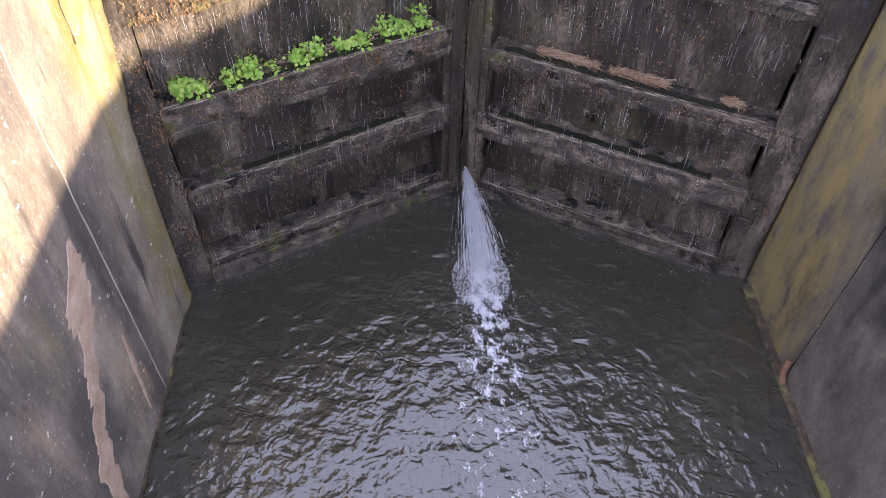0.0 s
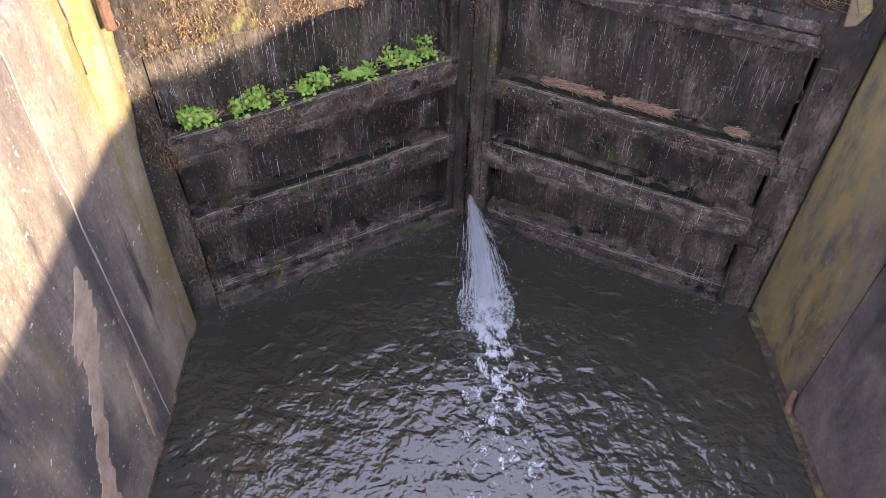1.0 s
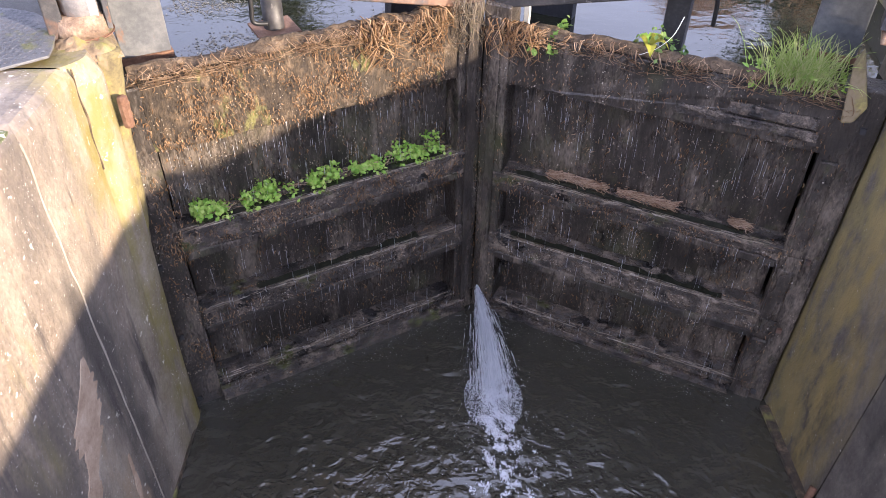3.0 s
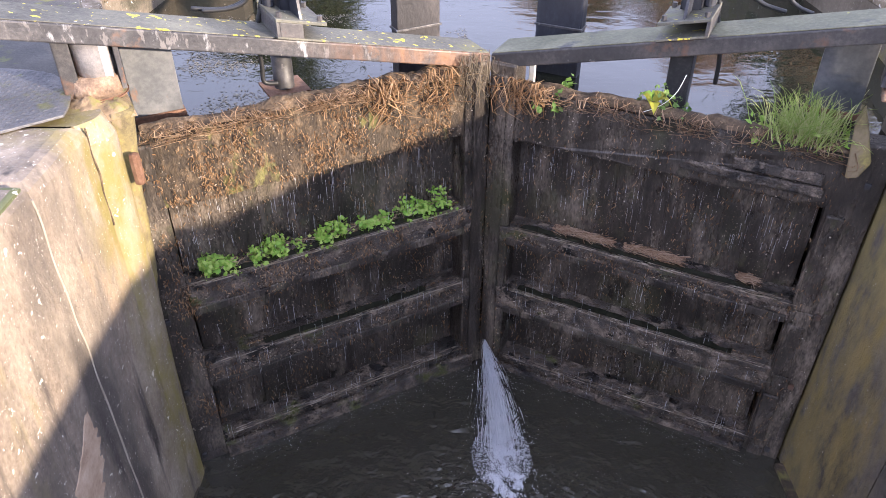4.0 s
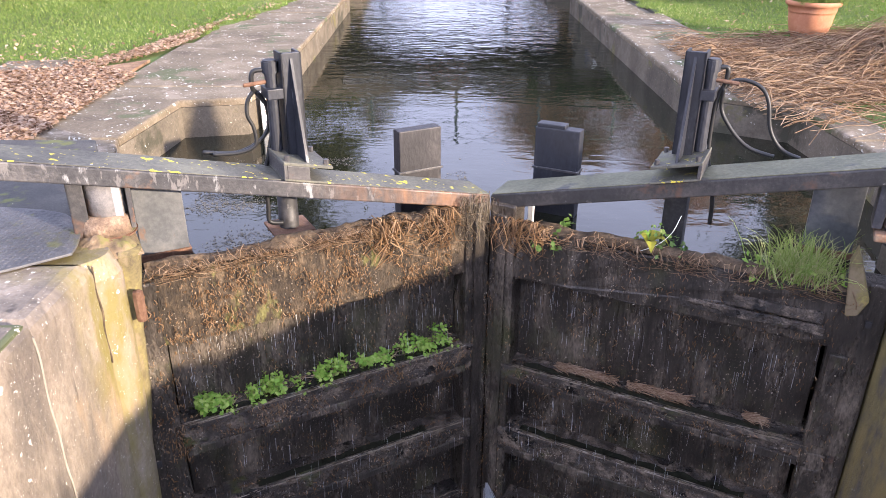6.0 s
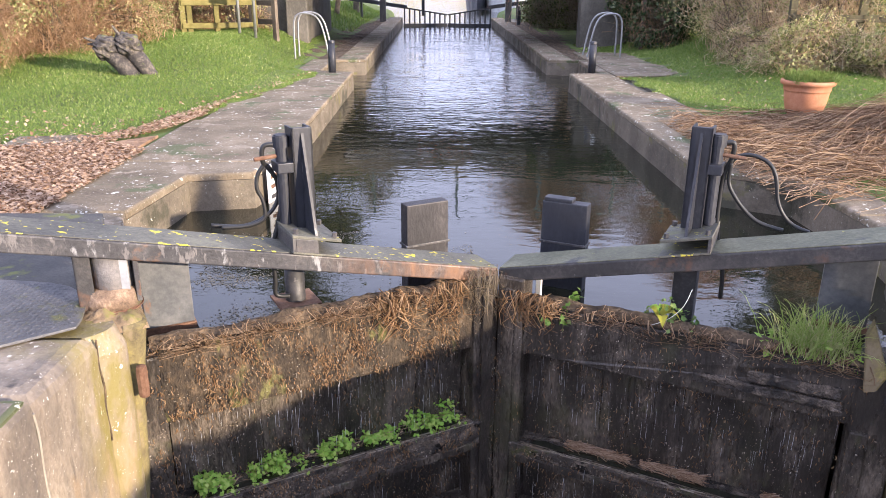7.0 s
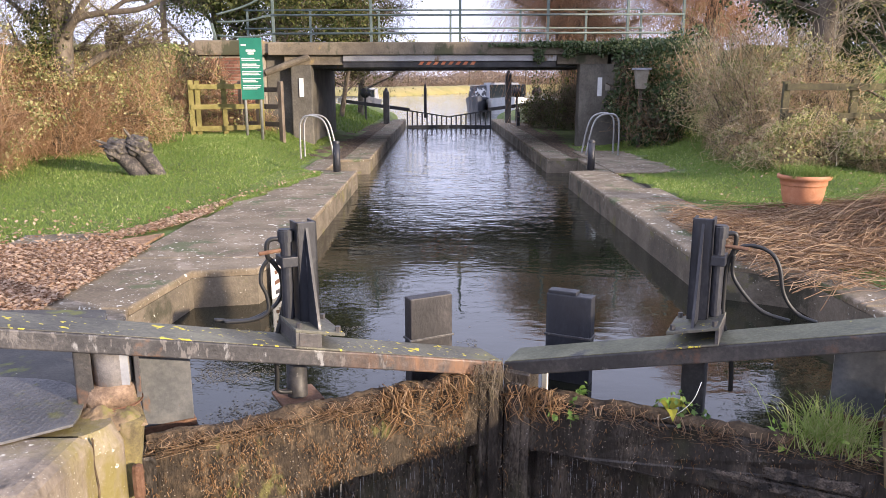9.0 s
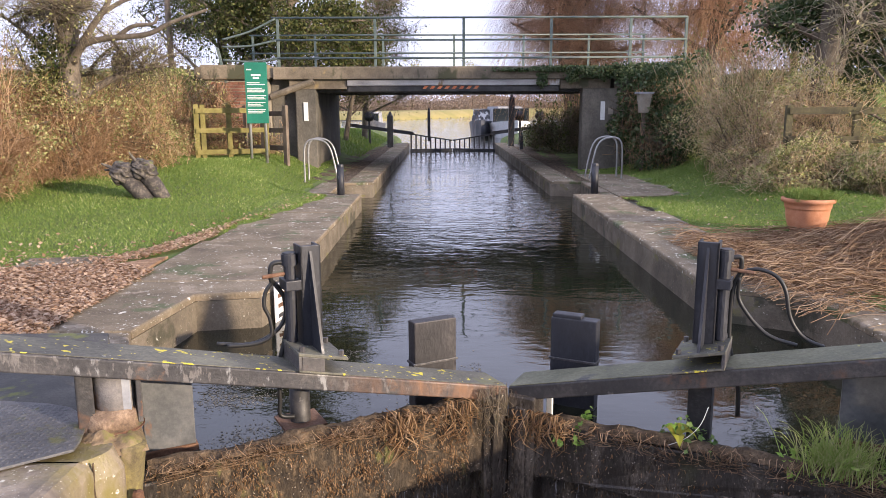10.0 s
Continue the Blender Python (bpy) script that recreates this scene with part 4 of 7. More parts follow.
        for v in mound.verts:
            u, q = 2.37 + v.co.x * 0.34, -0.08 + v.co.y * 0.42
            fall = max(0.0, 1 - (abs(v.co.x) / 0.5) ** 4) * max(0.0, 1 - (abs(v.co.y) / 0.5) ** 4)
            v.co = Vector((u, s * q, 0.03 + fall * (0.08 + 0.04 * noise.noise(Vector((u * 9, q * 9, 0))) + 0.02 * noise.noise(Vector((u * 30, q * 30, 4))))))
        part("collar_bed", mound, M_BED_MOSS, root, "worn tan mortar bed with moss", True)
    else:
        wedge = bmesh.new()
        corners = ((2.2, -0.42), (2.16, -0.1), (2.185, 0.0), (2.225, -0.1), (2.3, -0.3), (2.26, -0.4))
        faces = [[wedge.verts.new((u, s * q, z)) for u, z in corners] for q in (-0.05, 0.036)]
        wedge.faces.new(faces[0])
        wedge.faces.new(faces[1][::-1])
        for k in range(6):
            wedge.faces.new((faces[0][k], faces[1][k], faces[1][(k + 1) % 6], faces[0][(k + 1) % 6]))
        bmesh.ops.recalc_face_normals(wedge, faces=wedge.faces)
        bmesh.ops.bevel(wedge, geom=list(wedge.edges), offset=0.006, segments=2, affect="EDGES")
        part("heel_wedge", wedge, M_YELLOWMOSS, root, "split wedge yellow with moss")
        part("collar_post", cyl((2.4, s * -0.13, 0.0), (2.4, s * -0.13, BEAM0 + SLOPE * 2.3 - 0.09), 0.115, seg=20, bevel=0.008), M_STEEL_DARK, root, "", True)
        part("collar_ring", cyl((2.4, s * -0.13, 0.1), (2.4, s * -0.13, 0.125), 0.13, seg=24, bevel=0.01), M_RUST_TAN, root, "rusty iron collar")
        part("collar_strap", box(2.24, 2.47, min(s * -0.26, s * 0.0), max(s * -0.26, s * 0.0), 0.04, 0.085, 0.012), M_RUST_TAN, root, "flaking rusty strap round the heel")
        part("heel_web", box(2.22, 2.27, min(s * -0.2, s * -0.05), max(s * -0.2, s * -0.05), 0.1, BEAM0 + SLOPE * 2.22 - 0.09, 0.004), M_STEEL, root)

# hoses to the rams
def hose(m, pts, r=0.014):
    part_root = obj("hydraulic_hose", tube([m @ Vector(p) for p in pts], r), M_HOSE, True)
    return tagged(part_root, "black looped rubber hydraulic hose on the gate gear", "hose")


ml, mr = leaf_frame(-1), leaf_frame(1)
hose(ml, [(1.34, -0.24, 0.83), (1.44, -0.25, 0.83), (1.45, -0.26, 0.74), (1.42, -0.28, 0.7), (1.36, -0.28, 0.6), (1.35, -0.28, 0.5), (1.38, -0.28, 0.36), (1.42, -0.29, 0.2), (1.42, -0.29, 0.0), (1.42, -0.29, -0.1), (1.34, -0.28, -0.12)])
hose(ml, [(1.44, -0.27, 0.72), (1.48, -0.28, 0.66), (1.49, -0.28, 0.58), (1.46, -0.28, 0.5), (1.46, -0.28, 0.4), (1.55, -0.3, 0.36), (1.7, -0.33, 0.36)], 0.012)
hose(ml, [(1.42, -0.27, 0.71), (1.37, -0.3, 0.62), (1.36, -0.32, 0.5), (1.42, -0.32, 0.41), (1.56, -0.34, 0.35), (1.75, -0.37, 0.37)], 0.012)
hose(mr, [(1.26, 0.24, 0.83), (1.33, 0.26, 0.84), (1.33, 0.27, 0.75), (1.3, 0.28, 0.66), (1.29, 0.28, 0.5), (1.3, 0.28, 0.3), (1.36, 0.29, 0.05), (1.37, 0.3, -0.14)])
hose(mr, [(1.33, 0.27, 0.74), (1.32, 0.28, 0.7), (1.36, 0.28, 0.76), (1.44, 0.28, 0.775), (1.53, 0.28, 0.74), (1.58, 0.28, 0.66), (1.61, 0.28, 0.52), (1.66, 0.29, 0.43), (1.72, 0.3, 0.38), (1.8, 0.32, 0.35)], 0.012)
hose(mr, [(1.33, 0.27, 0.72), (1.33, 0.28, 0.6), (1.38, 0.28, 0.51), (1.46, 0.29, 0.42), (1.54, 0.3, 0.37), (1.66, 0.32, 0.34)], 0.012)

# chequer plate over the heel pit, and a red-rusted strip on the quoin
plate = obj("chequer_plate", prism([(-1.97, 3.106), (-1.732, 3.289), (-1.75, 3.4), (-1.788, 3.523), (-1.86, 3.68), (-1.992, 3.798), (-2.142, 3.854), (-2.4, 3.89), (-3.6, 4.0), (-3.6, 2.2), (-2.7, 2.55)], 0.1215, 0.134, 0.003), M_CHEQUER)
tagged(plate, "worn grey chequer steel plate beside the gate heel", "cover plate")
gx2, gy2 = np.meshgrid(np.arange(-3.5, -1.74, 0.032), np.arange(2.76, 3.92, 0.032))
ok = (gy2 < 3.82) & (gx2 < np.interp(gy2, [2.6, 3.106, 3.289, 3.5, 3.8], [-2.63, -1.99, -1.76, -1.81, -2.03]))
gx2, gy2 = gx2[ok], gy2[ok]
flip = ((np.round(gx2 / 0.032) + np.round(gy2 / 0.032)) % 2)[:, None]
c = np.stack([gx2, gy2, np.full(len(gx2), 0.1342)], -1)
da = np.where(flip > 0.5, [[0.014, 0.014, 0]], [[0.014, -0.014, 0]])
db = np.where(flip > 0.5, [[0.005, -0.005, 0]], [[0.005, 0.005, 0]])
TV = np.stack([c - da, c + db, c + da, c - db, c + np.array([0, 0, 0.006])], 1).reshape(-1, 3)
ti = np.arange(len(c))[:, None] * 5
TF = np.concatenate([ti + np.array([[a, b, 4]]) for a, b in ((0, 1), (1, 2), (2, 3), (3, 0))])
tread = from_arrays("tread_pattern", TV, TF, M_CHEQUER)
tread.parent = plate
tagged(tread, "raised tread lozenges", kind="stuff")
plate = obj("fender_strip", box(-1.53, -1.475, 3.39, 3.44, -0.33, -0.14, 0.026), M_RUST)
tagged(plate, "short red-rusted iron strip on the quoin", "iron strip")
moss = bmesh.new()
rings = []
for k in range(60):
    z = 0.06 - 1.7 * k / 59
    xr = float(np.interp(z, [-1.7, -1.2, -0.9, -0.4, 0.06], [-1.72, -1.63, -1.585, -1.55, -1.485])) + 0.008 * noise.noise(Vector((0, 0, z * 14)))
    rings.append([moss.verts.new((xr + dx, y, z)) for dx, y in ((-0.09, 3.44), (-0.03, 3.45), (-0.005, 3.475), (0.0, 3.51), (-0.01, 3.55), (-0.09, 3.57))])
for a, c in zip(rings, rings[1:]):
    for j in range(5):
        moss.faces.new((a[j], a[j + 1], c[j + 1], c[j]))
moss.faces.new(rings[0])
bmesh.ops.recalc_face_normals(moss, faces=moss.faces)
moss = obj("quoin_edge", moss, M_YELLOWMOSS, True)
tagged(moss, "rounded quoin edge beside the gate heel, yellow with moss", "quoin", kind="structure")
crack = obj("quoin_crack", tube([(XL + 0.006 + 0.004 * math.sin(5 * k), 3.262 + 0.006 * math.sin(k * 2.1), 0.075 - 0.07 * k) for k in range(9)], 0.005, 6), M_SILT, True)
tagged(crack, "dirt-filled crack between the quoin stones", "crack", kind="structure")
notice = empty("warning_notice", pose(-1.6, 7.3, -0.28, 0, 0, 78), "white warning notice with dark text on the wall corner", "sign")
board = part("panel", box(-0.24, 0.3, -0.03, -0.015, -0.28, 0.3, 0.004), M_WHITE, notice)
for k in range(5):
    part("text_bar", box(-0.18, 0.16 + 0.03 * (k % 2), -0.034, -0.0305, 0.2 - 0.1 * k - 0.04, 0.2 - 0.1 * k), M_RUST if k < 2 else M_STEEL, board)

apron = obj("pavement_apron", prism([(3.4, 14.4), (3.4, 19.3), (4.5, 19.3), (4.95, 18.6), (4.8, 16.5), (4.9, 15.2), (4.3, 14.5)], -0.2, 0.012, 0.01), M_COPING)
tagged(apron, "worn mossy concrete apron under the handrail", "pavement", kind="structure")


# ---- lockside things ----
def hoop(name_m, label):
    root = empty("ladder_handrail", name_m, label, "handrail", "lockside handrails")
    for y in (0.0, 0.55):
        pts = [(0, y, -0.05), (0, y, 0.55), (0.03, y, 0.85), (0.16, y, 0.98), (0.42, y, 0.96), (0.58, y, 0.82), (0.68, y, 0.5), (0.78, y, -0.05)]
        part("rail_tube", tube(pts, 0.022, 10), M_HOOP, root, "", True)
    return root


hoop(pose(-3.2, 17.5, 0.0), "bent galvanised tube handrail above the chamber ladder")
hoop(pose(4.28, 18.6, 0.0, 0, 0, 180), "bent galvanised tube handrail above the chamber ladder")


def bollard(m):
    root = empty("mooring_bollard", m, "black weathered mooring bollard on the lock coping", "bollard", "mooring bollards")
    part("shaft", cyl((0, 0, -0.02), (0, 0, 0.55), 0.075, 0.07, 16, bevel=0.006), M_BLACK, root, "", True)
    part("cap", cyl((0, 0, 0.55), (0, 0, 0.6), 0.078, 0.07, 16, bevel=0.012), M_BLACK, root)
    return root


for p in ((-2.03, 14.95), (3.03, 15.0)):
    bollard(pose(p[0], p[1], 0.0))

# green information board on two posts
sign = empty("information_sign", pose(-4.42, 18.3, 0.56, 0, 0, 6), "tall green information board on two grey posts", "sign")
for x in (-0.19, 0.17):
    part("post", cyl((x, 0.03, -0.3), (x, 0.03, 2.1), 0.035, seg=12), M_HOOP, sign, "", True)
panel = part("panel", box(-0.26, 0.26, -0.02, 0.0, 0.78, 2.2, 0.006), M_SIGN, sign)
row = 2.05
for w, h in ((0.12, 0.03), (0.0, 0.05), (0.22, 0.045), (0.14, 0.045), (0, 0.04), (0.3, 0.02), (0.42, 0.02), (0, 0.03), (0.34, 0.02), (0.42, 0.02), (0.4, 0.02), (0, 0.03), (0.44, 0.018), (0.38, 0.018), (0.42, 0.018), (0, 0.03), (0.42, 0.018), (0.3, 0.018), (0.36, 0.018), (0, 0.03), (0.42, 0.018), (0.4, 0.018), (0.34, 0.018)):
    if w:
        off = 0.0 if h > 0.04 else -0.22 + w / 2
        part("text_bar", box(off - w / 2, off + w / 2, -0.026, -0.021, row - h, row), M_WHITE, panel)
    row -= h + 0.02

# mossy post and rail fence beside the board
def rail_fence(m, spans, label, material, post_h=1.3, rails=(0.28, 0.72, 1.14)):
    root = empty("timber_fence", m, label, "fence")
    x = 0.0
    for k, w in enumerate(spans + [0]):
        part("post", box(x - 0.06, x + 0.06, -0.05, 0.05, -0.3, post_h + rng.uniform(-0.03, 0.03), 0.008), material, root)
        if w:
            for z in rails:
                part("rail", box(x - 0.02, x + w + 0.02, -0.09, -0.05, z - 0.06, z + 0.06, 0.006), material, root)
        x += w
    return root


rail_fence(pose(-6.0, 18.6, 0.34, 0, 0, 22), [0.15, 0.62, 0.9], "yellow-green mossy timber post and rail fence", M_FENCE, 1.46, (0.3, 0.82, 1.3))
rail_fence(pose(-3.95, 19.2, 0.42, 0, 0, 150), [0.75, 0.6], "old brown timber fence beside the bridge", M_OLDWOOD, 1.35)
rail_fence(pose(6.3, 13.9, 0.42, 0, 0, -4), [1.2, 1.6, 1.8], "old mossy timber post and rail fence in the hedge", M_FENCE_OLD, 1.32, (0.68, 1.2))

# weathered stumps leaning in the grass
def stump(m, label):
    root = empty("driftwood_stump", m, label, "stump", "carved stumps")
    bm = tube([(0.06, 0, -0.12), (-0.12, 0, 0.14), (-0.3, 0.02, 0.34)], 0.125, 14, None, 1.15)
    part("trunk", bm, M_STUMP, root, "", True)
    hd = bmesh.new()
    bmesh.ops.create_icosphere(hd, subdivisions=5, radius=0.2)
    for v in hd.verts:
        r = 1 + 0.22 * noise.noise(v.co * 6.0 + m.translation) + 0.07 * math.sin(55 * v.co.z + 30 * v.co.x + 4 * noise.noise(v.co * 8)) - 0.16 * abs(noise.noise(v.co * 14.0 + m.translation))
        v.co = Vector((v.co.x * 1.1, v.co.y, v.co.z * 0.95)) * r + Vector((-0.36, 0.02, 0.43))
    part("gnarled_head", hd, M_STUMP, root)
    for k in range(2):
        a = rng.uniform(-0.4, 1.2)
        p = Vector((-0.42, 0, 0.48))
        q = p + Vector((-0.22 * math.cos(a), rng.uniform(-0.15, 0.15), 0.24 * math.sin(a) + 0.08))
        part("root_stub", cyl(p, q, 0.045, 0.015, 7), M_STUMP, root)
    return root


stump(pose(-5.05, 12.75, 0.2, 0, 0, 5), "gnarled grey driftwood stump leaning in the grass")
stump(pose(-4.8, 12.9, 0.2, 0, 8, 20), "gnarled mossy driftwood stump leaning in the grass")

# terracotta pot with grassy herbs
pot = empty("flower_pot", pose(4.98, 10.2, 0.0) @ Matrix.Diagonal((0.92, 0.92, 1.0, 1.0)), "large terracotta pot with grassy green herbs", "plant pot")
prof = [(0.0, 0.0), (0.2, 0.0), (0.228, 0.02), (0.265, 0.1), (0.292, 0.2), (0.308, 0.31), (0.311, 0.335), (0.322, 0.34), (0.325, 0.35), (0.328, 0.41), (0.365, 0.42), (0.376, 0.445), (0.37, 0.475), (0.345, 0.478), (0.32, 0.43), (0.0, 0.42)]
pb = bmesh.new()
rings = [[pb.verts.new((r * math.cos(a), r * math.sin(a), z)) for a in np.linspace(0, 2 * math.pi, 33)[:-1]] for r, z in prof[1:-1]]
for a, b in zip(rings, rings[1:]):
    for k in range(32):
        pb.faces.new((a[k], a[(k + 1) % 32], b[(k + 1) % 32], b[k]))
pb.faces.new(rings[0][::-1])
pb.faces.new(rings[-1])
part("pot", pb, M_TERRA, pot, "", True)
base = np.stack([rng.uniform(-0.27, 0.27, 500), rng.uniform(-0.27, 0.27, 500), np.full(500, 0.45)], -1)
tip = base + np.stack([rng.normal(0, 0.07, 500), rng.normal(0, 0.07, 500), rng.uniform(0.06, 0.17, 500)], -1)
adopt(strands("herb_growth", np.stack([base, (base + tip) / 2, tip], 1) + np.array([4.98, 10.2, 0.0]), 0.006, L_GRASS), pot)


# ---- road bridge over the lock ----
Y0B, Y1B = 21.0, 26.4
bridge = empty("road_bridge", pose(0, 0, 0), "low concrete road bridge with green railings and ivy", "bridge", kind="structure")
part("deck", box(-6.7, 7.2, Y0B, Y1B, 2.5, 2.8, 0.03), M_BRIDGE, bridge)
part("edge_beam", box(-4.6, 5.2, Y0B - 0.06, Y0B + 0.2, 2.46, 2.78, 0.02), M_BRIDGE, bridge)
part("girder", box(-2.6, 3.2, Y0B + 0.02, Y0B + 0.35, 2.29, 2.45, 0.02), M_PALE_STEEL, bridge, "pale painted girder")
part("girder", box(-2.6, 3.2, Y0B + 0.07, Y0B + 0.35, 2.13, 2.286, 0.01), M_STEEL_DARK, bridge)
for k in range(8):
    st = box(-0.55 + k * 0.2, -0.45 + k * 0.2, Y0B + 0.055, Y0B + 0.068, 2.2, 2.284, 0.0)
    for v in st.verts:
        v.co.x += 0.8 * (v.co.z - 2.2)
    part("warning_stripe", st, M_ORANGE, bridge, "faded orange warning stripe")
part("girder", box(-4.2, 4.4, Y0B + 0.5, Y0B + 0.9, 2.12, 2.5, 0.02), M_STEEL, bridge)
for y in (22.8, 24.2, 25.7):
    part("girder", box(-4.2, 4.4, y, y + 0.3, 2.12, 2.5, 0.02), M_STEEL, bridge)
part("side_girder", box(-4.2, -2.62, Y0B + 0.08, Y0B + 0.3, 2.2, 2.46, 0.02, None), M_BRIDGE, bridge)
part("side_girder", box(3.22, 4.6, Y0B + 0.08, Y0B + 0.3, 2.2, 2.46, 0.02, None), M_BRIDGE, bridge)
for sx, x0, x1 in ((-1, -4.75, -3.55), (1, 4.75, 5.6)):
    part("abutment", box(min(x0, x1), max(x0, x1), Y0B + 0.3, Y1B, -1.0, 2.5, 0.04), M_PILLAR, bridge)
    pier_x, half = (-3.75, 0.28) if sx < 0 else (4.4, 0.56)
    pil = bmesh.new()
    pil = box(pier_x - half, pier_x + half, Y0B + 0.05, Y0B + 0.5, -0.4, 2.2, 0.03, pil)
    part("pillar", pil, M_PILLAR, bridge)
    part("notice", box(pier_x - 0.06, pier_x + 0.06, Y0B + 0.02, Y0B + 0.045, 1.35, 1.85, 0.003), M_WHITE, bridge, "small white notice plate")
part("notice", box(4.55, 4.68, Y0B + 0.02, Y0B + 0.045, 1.5, 1.68, 0.003), M_MORTAR, bridge, "small cream notice plate")
wing = part("wing_wall", box(-6.5, -4.75, Y0B + 0.1, Y0B + 0.5, -0.5, 2.455, 0.02), M_MORTAR, bridge)
brick_me = None
for row in range(23):
    for k in range(10):
        x = -6.85 + k * 0.213 + (0.1065 if row % 2 else 0)
        z = 0.45 + row * 0.087
        if x > -4.95 or x < -6.5:
            continue
        if brick_me is None:
            o = part("brick", box(-0.1, 0.1, -0.02, 0.06, -0.036, 0.036, 0.004), M_BRICK, wing)
            brick_me = o.data
        else:
            o = new("brick", brick_me)
            o.parent = wing
        o.location = (x + 0.1, Y0B + 0.1 + rng.uniform(-0.004, 0.004), z)
part("wing_coping", box(-6.6, -4.7, Y0B - 0.02, Y0B + 0.55, 2.46, 2.86, 0.05), M_BRIDGE, wing)
part("strut", cyl((-4.7, Y0B + 0.05, 2.0), (-3.5, Y0B + 0.0, 2.42), 0.09, seg=10), M_BRIDGE, bridge)
part("wing_wall", box(5.25, 7.6, Y0B + 0.1, Y0B + 0.5, -0.5, 2.78, 0.02), M_BRIDGE, bridge)


def railing(y, x0, x1, posts, top, label):
    root = empty("bridge_railing", pose(0, y, 2.78), label, "railing", "bridge railings")
    for x in posts:
        part("post", box(x - 0.035, x + 0.035, -0.035, 0.035, 0, top, 0.005), M_GREENRAIL, root)
    for f in (1.0, 0.56, 0.2):
        part("rail", cyl((x0, -0.04, top * f - 0.02), (x1, -0.04, top * f - 0.02), 0.027, seg=8), M_GREENRAIL, root, "", True)
    return root


railing(Y0B + 0.1, -4.6, 6.6, (-4.45, -1.82, 0.58, 2.95, 5.1, 6.6), 1.32, "grey-green tubular steel railing on the bridge edge")
railing(Y1B - 0.1, -6.5, 6.9, (-6.4, -4.3, -2.0, 0.4, 2.75, 4.95, 6.8), 1.34, "grey-green tubular steel railing on the bridge edge")
# the near railing swings down to the road at one end
root = empty("bridge_railing", pose(-4.5, Y0B + 0.1, 2.78), "grey-green end railing sloping off the bridge", "railing", "bridge railings")
part("post", box(-1.5, -1.43, -0.03, 0.03, -0.1, 0.85, 0.005, None, Matrix.Rotation(radians(-12), 4, "Y")), M_GREENRAIL, root)
for z0, z1 in ((1.28, 0.74), (0.72, 0.55), (0.24, 0.2)):
    part("rail", tube([(0, -0.04, z0), (-0.7, -0.04, (z0 + z1) / 2 - 0.06), (-1.45, -0.04, z1)], 0.027), M_GREENRAIL, root, "", True)


# ---- upper gates, far up the chamber ----
def far_leaf(side):
    root = empty("upper_gate_leaf", pose(0.47, 36.3, 0, 0, 0, 0 if side > 0 else 180), "black upper lock gate leaf with a picket top", "lock gate", "upper gates")
    s = 1 if side > 0 else -1
    m = Matrix.Rotation(radians(-12 * s), 4, "Z")

    def p(name, bm, material=M_BLACK, label=""):
        bmesh.ops.transform(bm, matrix=m, verts=bm.verts)
        return part(name, bm, material, root, label)
    p("leaf_board", box(0.02, 2.05, -0.08, 0.08, -1.6, -0.22, 0.01))
    rail = box(0.02, 2.1, -0.04, 0.04, 0, 0.06, 0)
    for v in rail.verts:
        v.co.z += 0.12 + 0.16 * v.co.x
    p("top_rail", rail)
    for k in range(9):
        x = 0.12 + k * 0.235
        p("picket", box(x - 0.03, x + 0.03, -0.03, 0.03, -0.24, 0.15 + 0.16 * x, 0.004))
    bb = box(1.9, 5.2, -0.12, 0.12, 0.0, 0.16, 0)
    for v in bb.verts:
        v.co.z += 0.42 + 0.14 * (v.co.x - 1.9)
    p("balance_beam", bb)
    p("beam_end", box(4.9, 5.22, -0.13, 0.13, 0.86, 1.08, 0.01), M_WHITE, "white painted beam end")
    return root


far_leaf(-1)
far_leaf(1)


def gear_post(m, h, w, label):
    root = empty("paddle_post", m, label, "paddle gear", "upper paddle posts")
    part("post", box(-w, w, -0.12, 0.12, -0.1, h, 0.02), M_BLACK, root)
    part("cap", cyl((0, 0, h), (0, 0, h + 0.18), w * 0.9, 0.03, 8), M_BLACK, root)
    return root


gear_post(pose(-2.3, 33.5, 0.0), 1.35, 0.13, "black ground paddle post with a pointed cap")
gear_post(pose(-0.65, 36.5, 0.2), 1.3, 0.07, "black slim gate paddle post")
gear_post(pose(3.05, 33.8, 0.0), 2.1, 0.13, "tall black ground paddle post")
gear_post(pose(3.3, 31.8, 0.0), 0.55, 0.07, "short black post on the coping")
for p in ((-3.4, 35.5), (3.6, 35.5), (4.6, 36)):
    r = empty("lock_windlass_disc", pose(p[0], p[1], 1.0), "round black gear guard at the upper gates", "paddle gear")
    part("disc", cyl((0, -0.06, 0.3), (0, 0.06, 0.3), 0.24, seg=20, bevel=0.02), M_BLACK, r, "", True)
    part("stem", box(-0.05, 0.05, -0.05, 0.05, -1.0, 0.1, 0.01), M_BLACK, r)


